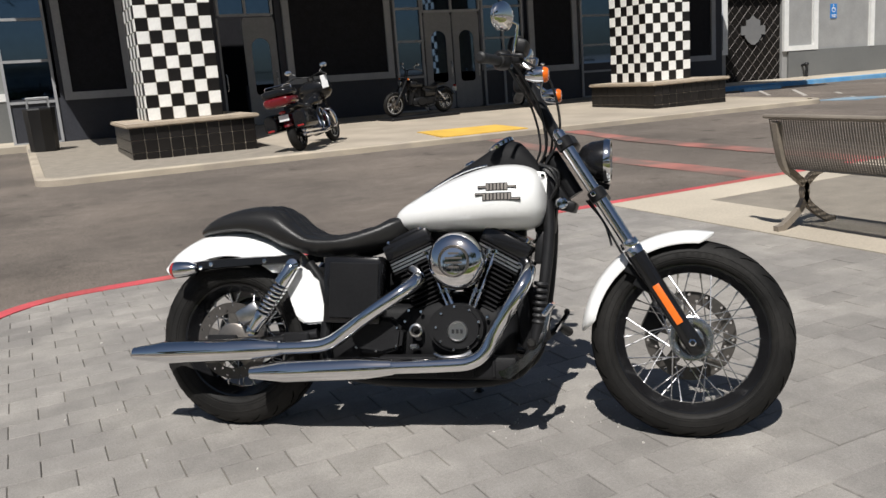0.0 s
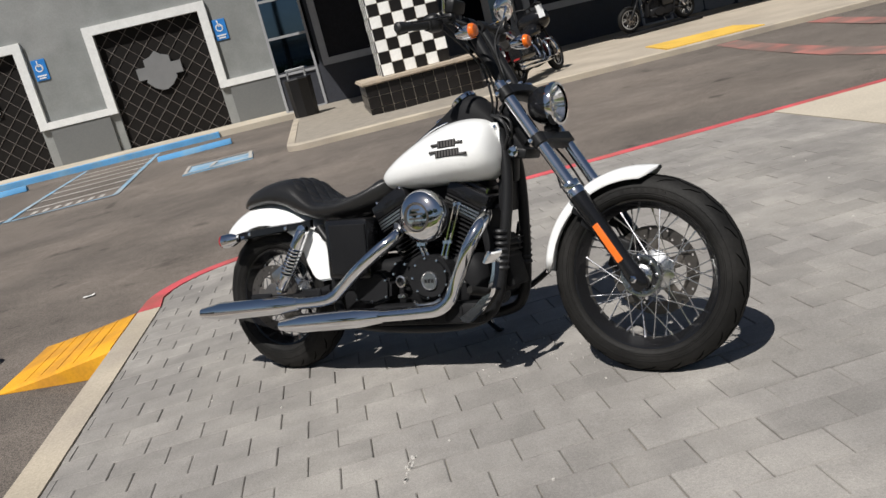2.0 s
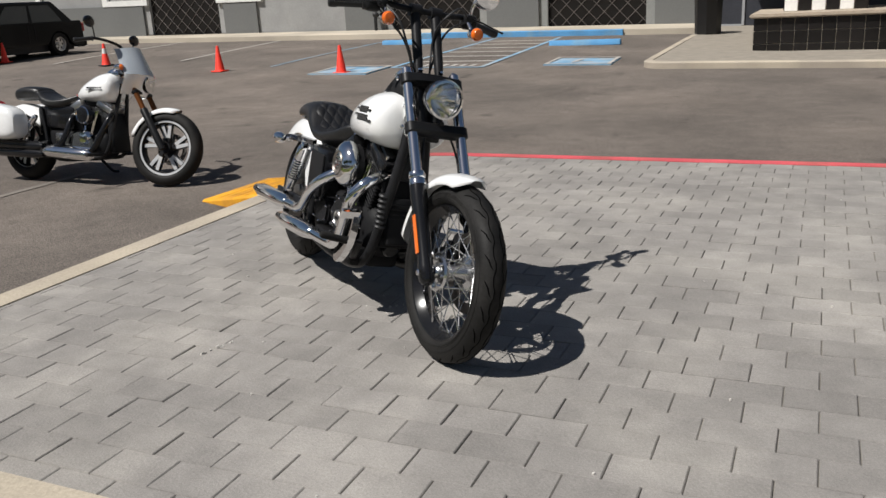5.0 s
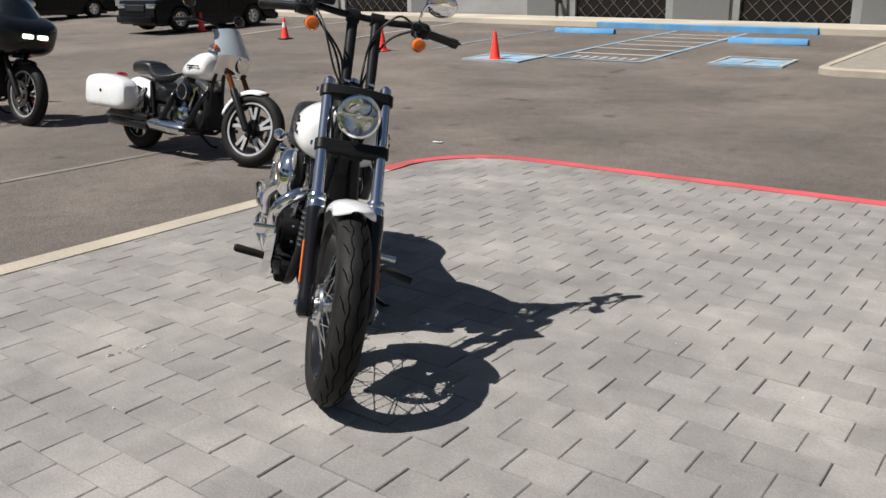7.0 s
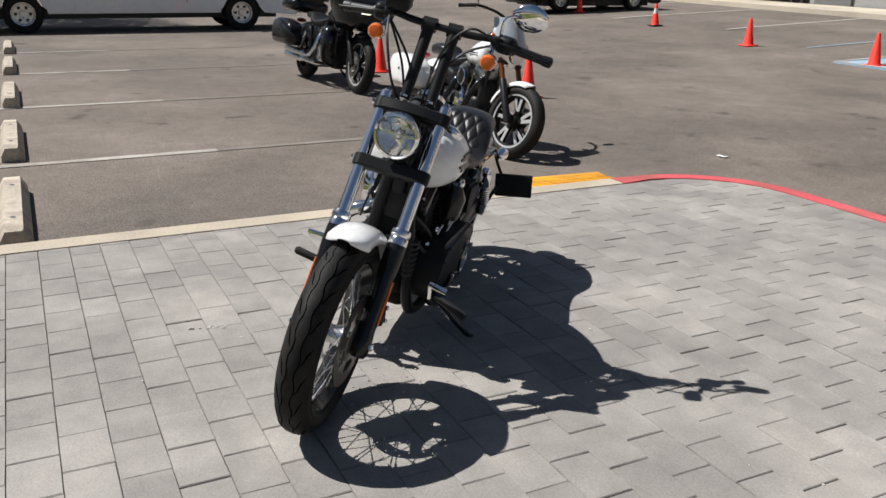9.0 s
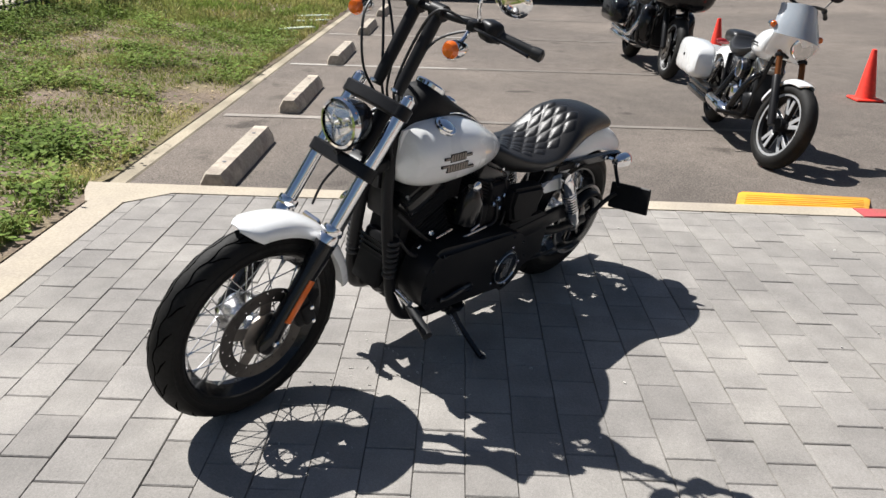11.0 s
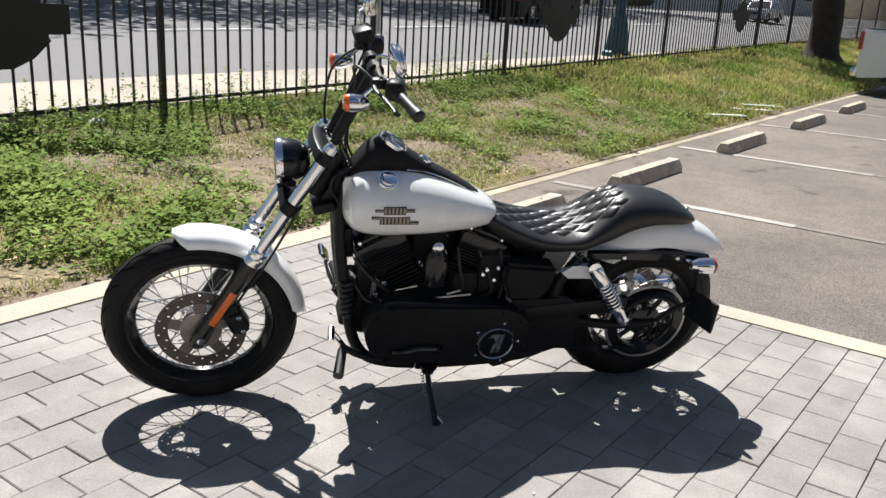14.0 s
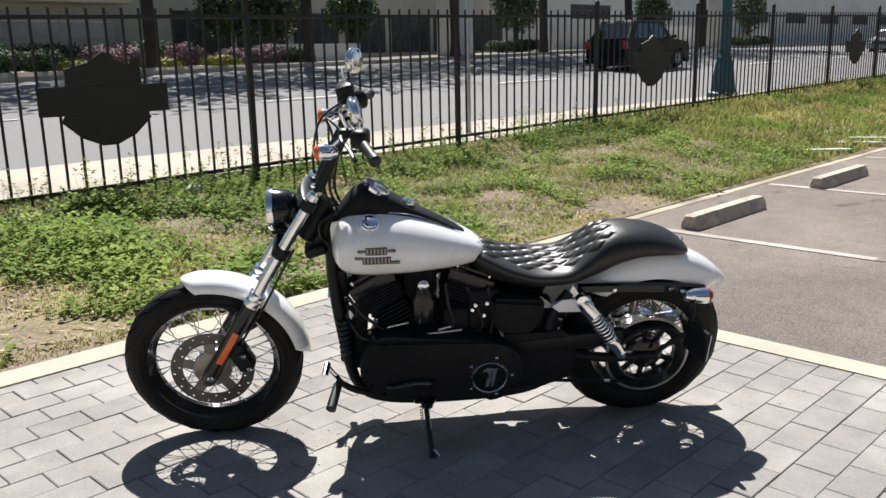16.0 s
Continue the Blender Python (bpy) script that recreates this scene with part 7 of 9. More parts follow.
    loft(bm, refine([(0.66, 0.36, 0.05, 0.06, 0.05), (0.69, 0.36, 0.10, 0.10, 0.09), (0.80, 0.36, 0.135, 0.13, 0.105), (0.93, 0.36, 0.135, 0.135, 0.105), (1.05, 0.35, 0.11, 0.11, 0.09), (1.09, 0.35, 0.05, 0.05, 0.05)], 3), 24, 3)
    box(bm, (0.60, 0, 0.36), (0.26, 0.19, 0.20), None, 0.03, 2)
    box(bm, (0.80, 0, 0.225), (0.50, 0.15, 0.07), None, 0.02, 2)
    part("crankcase", bm, M["matt_black"], eng, "wrinkle black crankcase", smooth=50)
    bm = bm_new()
    box(bm, (0.44, 0, 0.36), (0.17, 0.20, 0.30), None, 0.02, 2)
    part("gearbox", bm, M["matt_black"], eng, "black gearbox case")
    cylinder_head(eng, (0.80, -0.0, 0.455), (0.715, 0, 0.655))
    cylinder_head(eng, (0.945, -0.0, 0.455), (1.055, 0, 0.655))
    bm = bm_new()
    lathe(bm, [(0.001, 0.0), (0.098, 0.0), (0.102, 0.010), (0.100, 0.024), (0.094, 0.038), (0.083, 0.049), (0.069, 0.057), (0.056, 0.061), (0.054, 0.0585), (0.040, 0.061), (0.001, 0.063)], (0.903, -0.150, 0.618), (0, -1, 0), 48)
    ac = part("air_cleaner", bm, M["chrome"], eng, "round chrome air cleaner cover", smooth=60)
    bm = bm_new()
    lathe(bm, [(0.046, 0.060), (0.050, 0.066), (0.054, 0.060)], (0.903, -0.150, 0.618), (0, -1, 0), 40, caps=False)
    for i in range(4):
        box(bm, (0.903, -0.2125, 0.645 - i * 0.016), (0.06 if i in (1, 2) else 0.036, 0.003, 0.007))
    part("cover_emblem", bm, M["disc"], ac, "engraved emblem of plain bars", smooth=30)
    bm = bm_new()
    lathe(bm, [(0.09, -0.03), (0.092, 0.0)], (0.903, -0.150, 0.618), (0, -1, 0), 32)
    box(bm, (0.905, -0.07, 0.60), (0.12, 0.16, 0.09), None, 0.02, 2)
    part("intake_body", bm, M["matt_black"], eng)
    bm = bm_new()
    for x0, x1 in ((0.862, 0.775), (0.882, 0.80), (0.935, 1.005), (0.955, 1.03)):
        rod(bm, (x0, -0.125, 0.45), (x1, -0.098, 0.655), 0.0068, seg=10)
        for f in (0.02, 0.30, 0.97):
            p = Vector((x0, -0.125, 0.45)).lerp(Vector((x1, -0.098, 0.655)), f)
            rod(bm, p - Vector((0, 0, 0.006)), p + Vector((0, 0, 0.006)), 0.012, seg=10)
    part("pushrod_tube", bm, M["chrome"], eng, "chrome pushrod tubes")["kind"] = "stuff"
    bm = bm_new()
    ring = [(0.905 + 0.088 * math.cos(a) * (1.25 if math.cos(a) < 0 else 1.0), 0.385 + 0.086 * math.sin(a)) for a in [2 * math.pi * k / 28 for k in range(28)]]
    plate(bm, ring, (0, -0.10, 0), (1, 0, 0), (0, 0, 1), (0, -1, 0), 0.075)
    bmesh.ops.bevel(bm, geom=[e for e in bm.edges if all(v.co.y < -0.17 for v in e.verts)], offset=0.014, segments=2, affect="EDGES")
    cam_c = part("cam_cover", bm, M["matt_black"], eng, "wrinkle black cam cover", smooth=40)
    bolts(cam_c, [Vector((0.905 + 0.078 * math.cos(a), -0.174, 0.385 + 0.076 * math.sin(a))) for a in [0.3 + k * 0.7 for k in range(9)]], (0, -1, 0), 0.0055, 0.007)
    bm = bm_new()
    lathe(bm, [(0.001, 0.006), (0.030, 0.006), (0.033, 0.010), (0.036, 0.006), (0.036, -0.002)], (0.905, -0.176, 0.375), (0, -1, 0), 28)
    part("timer_cover", bm, M["steel"], cam_c, "round silver-edged timer cover")
    bm = bm_new()
    for i in range(3):
        box(bm, (0.890 + i * 0.015, -0.184, 0.375), (0.009, 0.003, 0.014))
    part("cover_mark", bm, M["black_plastic"], cam_c, smooth=0)
    bm = bm_new()
    plate(bm, [(0.52, 0.40), (0.58, 0.425), (0.66, 0.42), (0.70, 0.38), (0.69, 0.31), (0.62, 0.29), (0.53, 0.30), (0.50, 0.35)], (0, -0.09, 0), (1, 0, 0), (0, 0, 1), (0, -1, 0), 0.065)
    bmesh.ops.bevel(bm, geom=list(bm.edges), offset=0.012, segments=2, affect="EDGES")
    gb = part("gearbox_cover", bm, M["matt_black"], eng, "black gearbox side cover", smooth=40)
    bolts(gb, [Vector((x, -0.153, z)) for x, z in ((0.53, 0.39), (0.60, 0.412), (0.68, 0.385), (0.675, 0.32), (0.60, 0.302), (0.525, 0.315))], (0, -1, 0), 0.006, 0.008)
    bm = bm_new()
    lathe(bm, [(0.024, 0.0), (0.024, 0.02), (0.017, 0.022), (0.017, 0.0)], (0.745, -0.125, 0.375), (0, -1, 0), 20, loop=True)
    box(bm, (0.735, -0.13, 0.315), (0.035, 0.03, 0.02), None, 0.006)
    tube(bm, bend([(0.82, -0.17, 0.295), (0.86, -0.19, 0.285), (0.92, -0.19, 0.29), (0.955, -0.19, 0.305)], 5), 0.008, 8)
    part("right_fittings", bm, M["steel"], eng, "bright small fittings")["kind"] = "stuff"
    bolts(eng, [Vector((x, -0.115, z)) for x, z in ((0.715, 0.445), (0.76, 0.44), (0.70, 0.405), (0.76, 0.28), (0.82, 0.265), (0.66, 0.26), (1.0, 0.42), (1.02, 0.36))], (0, -1, 0), 0.007, 0.012)
    bm = bm_new()
    lathe(bm, [(0.001, 0.0), (0.038, 0.0), (0.038, 0.06), (0.03, 0.07), (0.001, 0.07)], (1.06, 0, 0.30), (1, 0, -0.15), 24)
    part("oil_filter", bm, M["gloss_black"], eng, "black oil filter")
    bm = bm_new()
    lathe(bm, [(0.001, 0), (0.02, 0), (0.03, 0.01), (0.031, 0.05), (0.001, 0.054)], (0.885, 0.11, 0.655), (0, 1, 0), 20)
    tube(bm, [(0.885, 0.15, 0.70), (0.885, 0.15, 0.65), (0.885, 0.145, 0.56)], [0.02, 0.046, 0.04], 18)
    part("horn_cover", bm, M["gloss_black"], eng, "black horn cover")
    bm = bm_new()
    ball(bm, (0.885, 0.165, 0.707), (0.022, 0.012, 0.02), 14, 8)
    part("horn_bolt", bm, M["chrome"], eng, "chrome horn fitting")
    bm = bm_new()
    box(bm, (0.86, -0.138, 0.247), (0.50, 0.078, 0.082), None, 0.016, 2)
    for k in range(6):
        box(bm, (0.68 + 0.07 * k, -0.178, 0.247), (0.012, 0.012, 0.06), None, 0.003)
    part("lower_case", bm, M["matt_black"], eng, "ribbed black foot of the crankcase")
    # primary cover on the left
    bm = bm_new()
    outline = []
    for k in range(40):
        a = 2 * math.pi * k / 40
        c, s = math.cos(a), math.sin(a)
        cx, r = (1.02, 0.125) if c > 0 else (0.66, 0.135)
        outline.append((cx + r * c * (0.85 if c > 0 else 1.15), (0.385 if c > 0 else 0.345) + (0.125 if c > 0 else 0.13) * s))
    plate(bm, outline, (0, 0.095, 0), (1, 0, 0), (0, 0, 1), (0, 1, 0), 0.115)
    bmesh.ops.bevel(bm, geom=[e for e in bm.edges if all(v.co.y > 0.2 for v in e.verts)], offset=0.02, segments=3, affect="EDGES")
    pc = part("primary_cover", bm, M["satin_black"], eng, "satin black primary cover", smooth=40)
    bolts(pc, [Vector((cx, 0.2, cz)) for cx, cz in [(0.84 + (x - 0.84) * 0.93, 0.36 + (z - 0.36) * 0.90) for x, z in outline[::4]]], (0, 1, 0), 0.006, 0.014, "gloss_black")
    dc = Vector((0.640, 0.206, 0.325))
    bm = bm_new()
    lathe(bm, [(0.001, 0.008), (0.066, 0.008), (0.070, 0.012), (0.074, 0.008), (0.078, 0.0)], dc, (0, 1, 0), 40)
    derby = part("derby_cover", bm, M["gloss_black"], pc, "round black clutch cover")
    bm = bm_new()
    lathe(bm, [(0.063, 0.0085), (0.066, 0.013), (0.069, 0.0085)], dc, (0, 1, 0), 40, caps=False)
    part("cover_ring", bm, M["steel"], derby, "silver ring")
    bm = bm_new()
    for poly in ([(-0.012, -0.038), (0.002, -0.038), (0.014, 0.028), (0.000, 0.036), (-0.006, 0.022), (0.002, 0.018)], [(0.008, -0.038), (0.020, -0.038), (0.032, 0.030), (0.018, 0.036)], [(-0.022, 0.028), (-0.008, 0.042), (0.036, 0.042), (0.034, 0.034), (0.0, 0.034)]):
        plate(bm, [(x - 0.006, z) for x, z in poly], dc + Vector((0, 0.008, 0)), (-1, 0, 0), (0, 0, 1), (0, 1, 0), 0.004)
    part("cover_emblem", bm, M["steel"], derby, "silver numeral one emblem", smooth=0)
    bolts(derby, [dc + Vector((0.086 * math.cos(a), 0.0, 0.086 * math.sin(a))) for a in [0.6 + 1.257 * k for k in range(5)]], (0, 1, 0), 0.006, 0.006)
    bm = bm_new()
    box(bm, (0.32, 0.14, 0.42), (0.42, 0.03, 0.07), Matrix.Rotation(0.08, 3, "Y"), 0.012, 2)
    plate(bm, [(0.30, 0.27), (0.30, 0.44), (0.36, 0.47), (0.58, 0.47), (0.58, 0.23), (0.42, 0.225)], (0, 0.128, 0), (1, 0, 0), (0, 0, 1), (0, 1, 0), 0.02)
    part("belt_guard", bm, M["satin_black"], eng, "black belt guard")
    bm = bm_new()
    tube(bm, bend([(0.62, 0.135, 0.42), (0.3, 0.135, 0.445), (0.02, 0.135, 0.452)], 4), 0.012, 6, flat=0.4)
    tube(bm, bend([(0.62, 0.135, 0.26), (0.3, 0.135, 0.235), (0.02, 0.135, 0.213)], 4), 0.012, 6, flat=0.4)
    part("drive_belt", bm, M["black_plastic"], eng, "black drive belt")
    fender("belt_shroud", eng, RA + Vector((0, 0.135, 0)), 0.15, 0.05, 150, 20, M["satin_black"], "black pulley guard", drop=0.015, tip=0)
    # controls on the left: forward peg, shifter, kickstand
    ctl = empty("left_controls")
    ctl.parent = root
    bm = bm_new()
    tube(bm, bend([(1.00, 0.15, 0.265), (1.08, 0.19, 0.27), (1.15, 0.22, 0.31), (1.205, 0.225, 0.35)], 5), 0.017, 10, flat=0.7)
    part("peg_bracket", bm, M["satin_black"], ctl, "black forward control bracket")
    bm = bm_new()
    tube(bm, bend([(0.86, 0.215, 0.315), (0.93, 0.225, 0.325), (1.0, 0.222, 0.31), (1.03, 0.22, 0.315)], 5), [0.012] * 10 + [0.009] * 6, 10)
    lathe(bm, [(0.001, -0.012), (0.019, -0.012), (0.021, 0.0), (0.016, 0.012), (0.001, 0.014)], (0.862, 0.214, 0.312), (0, 1, 0), 16)
    part("shift_lever", bm, M["gloss_black"], ctl, "glossy black shift lever")
    bm = bm_new()
    rod(bm, (1.205, 0.225, 0.355), (1.21, 0.255, 0.352), 0.012, seg=12)
    rod(bm, (1.21, 0.25, 0.355), (1.235, 0.355, 0.325), 0.0165, 0.0185, seg=14)
    part("foot_peg", bm, M["black_plastic"], ctl, "black rubber foot peg")
    bm = bm_new()
    rod(bm, (1.245, 0.20, 0.415), (1.255, 0.27, 0.408), 0.012, seg=12)
    rod(bm, (1.20, 0.205, 0.34), (1.25, 0.205, 0.415), 0.009, seg=8)
    part("toe_peg", bm, M["chrome"], ctl, "chrome toe peg")
    ks = empty("kickstand")
    ks.parent = root
    bm = bm_new()
    tube(bm, bend([(0.875, 0.165, 0.215), (0.88, 0.20, 0.185), (0.875, 0.285, 0.122), (0.870, 0.358, 0.080)], 5), [0.018, 0.017, 0.015, 0.013] + [0.0105] * 12, 10)
    ball(bm, (0.870, 0.360, 0.080), (0.017, 0.016, 0.014), 10, 8)
    part("stand_leg", bm, M["gloss_black"], ks, "glossy black kickstand leg")
    bm = bm_new()
    box(bm, (0.864, 0.368, 0.071), (0.058, 0.040, 0.011), Matrix.Rotation(-0.17, 3, "X"), 0.004)
    tube(bm, [(0.845, 0.352, 0.077), (0.866, 0.335, 0.098)], 0.006, 8)
    part("stand_foot", bm, M["steel"], ks, "worn bare metal foot of the stand")
    bm = bm_new()
    tube(bm, [(0.900 + 0.006 * math.cos(k * 1.6), 0.19 + 0.0022 * k, 0.188 - 0.0016 * k + 0.006 * math.sin(k * 1.6)) for k in range(34)], 0.0018, 5)
    part("stand_spring", bm, M["steel"], ks, "coiled return spring")
    bm = bm_new()
    box(bm, (0.885, 0.15, 0.225), (0.09, 0.07, 0.06), None, 0.014, 2)
    lathe(bm, [(0.001, -0.028), (0.020, -0.028), (0.026, -0.018), (0.026, 0.010), (0.034, 0.016), (0.034, 0.03), (0.001, 0.03)], (0.876, 0.178, 0.205), (0, 0.3, 0.95), 18)
    part("stand_pivot", bm, M["gloss_black"], ks)
    # right controls
    ctl = empty("right_controls")
    ctl.parent = root
    bm = bm_new()
    tube(bm, bend([(1.02, -0.135, 0.235), (1.08, -0.155, 0.235), (1.15, -0.175, 0.28), (1.195, -0.18, 0.335)], 5), 0.016, 10, flat=0.7)
    part("peg_bracket", bm, M["satin_black"], ctl)
    bm = bm_new()
    rod(bm, (1.165, -0.175, 0.315), (1.168, -0.215, 0.330), 0.012, seg=12)
    tube(bm, [(1.167, -0.205, 0.326), (1.185, -0.34, 0.352), (1.186, -0.35, 0.353)], [0.015, 0.016, 0.010], 14)
    part("foot_peg", bm, M["rubber"], ctl, "black rubber foot peg")
    bm = bm_new()
    rings = []
    for x, z, w in ((1.06, 0.235, 0.010), (1.085, 0.236, 0.015), (1.14, 0.275, 0.012), (1.19, 0.325, 0.008), (1.215, 0.385, 0.007), (1.23, 0.45, 0.007)):
        rings.append([(x - w * 0.6, -0.235, z + w), (x + w * 0.6, -0.235, z - w), (x + w * 0.6, -0.205, z - w), (x - w * 0.6, -0.205, z + w)])
    skin(bm, rings)
    box(bm, (1.232, -0.252, 0.455), (0.05, 0.085, 0.018), Matrix.Rotation(-0.9, 3, "Y"), 0.005)
    part("brake_pedal", bm, M["chrome"], ctl, "chrome brake pedal")
    # exhausts
    ex = empty("exhaust")
    ex.parent = root
    y_ = -0.195
    pipe(ex, [(1.105, -0.055, 0.615), (1.145, -0.12, 0.595), (1.150, -0.18, 0.56), (1.115, -0.212, 0.49), (1.04, -0.202, 0.37), (1.005, -0.204, 0.305), (0.955, -0.205, 0.272), (0.88, -0.205, 0.262), (0.66, -0.205, 0.252)], 0.0255, "header_pipe", "chrome front header pipe")
    pipe(ex, [(0.70, -0.06, 0.60), (0.745, -0.11, 0.575), (0.755, -0.16, 0.55), (0.70, -0.205, 0.505), (0.60, -0.216, 0.44), (0.49, -0.200, 0.365), (0.44, -0.202, 0.335), (0.38, -0.203, 0.322), (0.24, -0.204, 0.316)], 0.0255, "header_pipe", "chrome rear header pipe")
    for x0, z0, x1, z1 in ((0.255, 0.316, -0.345, 0.292), (0.68, 0.253, 0.135, 0.226)):
        L = x0 - x1
        ax_ = (Vector((x1, y_, z1)) - Vector((x0, y_, z0))).normalized()
        bm = bm_new()
        lathe(bm, [(0.026, 0.0), (0.029, 0.004), (0.034, 0.05), (0.0385, 0.09), (0.0405, 0.13), (0.0405, L - 0.13), (0.038, L - 0.11), (0.0235, L), (0.019, L), (0.017, L - 0.06), (0.001, L - 0.06)], (x0, y_ - 0.01, z0), ax_, 32)
        part("muffler", bm, M["chrome"], ex, "chrome slash-cut muffler", smooth=30)
    bm = bm_new()
    box(bm, (0.30, -0.17, 0.345), (0.10, 0.02, 0.05), None, 0.006)
    box(bm, (0.0, -0.165, 0.34), (0.12, 0.02, 0.04), None, 0.006)
    part("muffler_bracket", bm, M["satin_black"], ex)["kind"] = "stuff"
    for s in (-1, 1):
        shock(root, (0.292, 0.615), (0.125, 0.375), s * 0.168)
    # rear brake caliper
    bm = bm_new()
    box(bm, (0.085, -0.105, 0.435), (0.10, 0.05, 0.065), Matrix.Rotation(-0.5, 3, "Y"), 0.014, 2)
    part("rear_caliper", bm, M["steel"], root, "silver rear caliper")
    # wiring, hoses and covers that fill the left side
    bm = bm_new()
    for lst in ([(1.16, 0.07, 0.62), (1.10, 0.115, 0.56), (1.02, 0.125, 0.50), (0.95, 0.12, 0.48)], [(1.17, 0.08, 0.55), (1.12, 0.125, 0.48), (1.06, 0.135, 0.47)], [(0.72, 0.10, 0.66), (0.68, 0.12, 0.58), (0.66, 0.125, 0.50), (0.70, 0.12, 0.47)], [(0.64, 0.11, 0.66), (0.62, 0.13, 0.55), (0.63, 0.13, 0.46)], [(0.80, 0.11, 0.68), (0.79, 0.135, 0.60), (0.77, 0.13, 0.52), (0.79, 0.125, 0.47)]):
        tube(bm, bend(lst, 5), 0.0068, 6)
    part("engine_hose", bm, M["black_plastic"], eng, "black hoses and wires", smooth=60)["kind"] = "stuff"
    bm = bm_new()
    box(bm, (0.655, 0.07, 0.565), (0.12, 0.10, 0.17), None, 0.02, 2)
    box(bm, (0.76, 0.085, 0.53), (0.10, 0.08, 0.10), None, 0.02, 2)
    part("transmission_cover", bm, M["matt_black"], eng, "black covers behind the rear cylinder")
    # small fittings that glint on the dark left side
    bm = bm_new()
    for p, q in (((0.74, 0.145, 0.500), (0.88, 0.15, 0.492)), ((0.94, 0.14, 0.54), (1.02, 0.14, 0.523)), ((0.78, 0.14, 0.515), (0.83, 0.145, 0.505))):
        rod(bm, p, q, 0.0042, seg=8)
    part("linkage_rod", bm, M["steel"], eng, "thin steel linkage")["kind"] = "stuff"
    bolts(eng, [Vector(p) for p in ((0.70, 0.12, 0.575), (0.69, 0.13, 0.60), (0.655, 0.12, 0.55), (0.645, 0.12, 0.60), (1.06, 0.14, 0.56), (1.085, 0.12, 0.50), (0.72, 0.1, 0.53), (0.75, 0.11, 0.505))], (0, 1, 0), 0.010, 0.014)
    return root


plaza_motorcycle()


# ---- the other motorcycles ----
M["pale_screen"] = mat("pale_windscreen", (0.42, 0.46, 0.50), 0.12, var=0.03, coat=0.6)
M["pale_screen"].node_tree.nodes["Principled BSDF"].inputs["Alpha"].default_value = 0.8
M["car_glass"] = mat("tinted_car_glass", (0.010, 0.012, 0.014), 0.05, var=0.03, coat=1.0)
M["maroon"] = mat("maroon_paint", (0.13, 0.005, 0.008), 0.25, var=0.04, coat=1.0)
M["bronze"] = mat("bronze_fork_coating", (0.20, 0.07, 0.02), 0.3, 0.6, var=0.06)
M["bike_yellow"] = mat("yellow_bike_paint", (0.70, 0.60, 0.02), 0.3, var=0.05, coat=0.6)
M["lamp_on"] = mat("led_lamp_glass", (0.9, 0.95, 0.75), 0.1, var=0.02)
_n = M["lamp_on"].node_tree.nodes["Principled BSDF"]
_n.inputs["Emission Color"].default_value, _n.inputs["Emission Strength"].default_value = (0.9, 1.0, 0.7, 1), 1.5


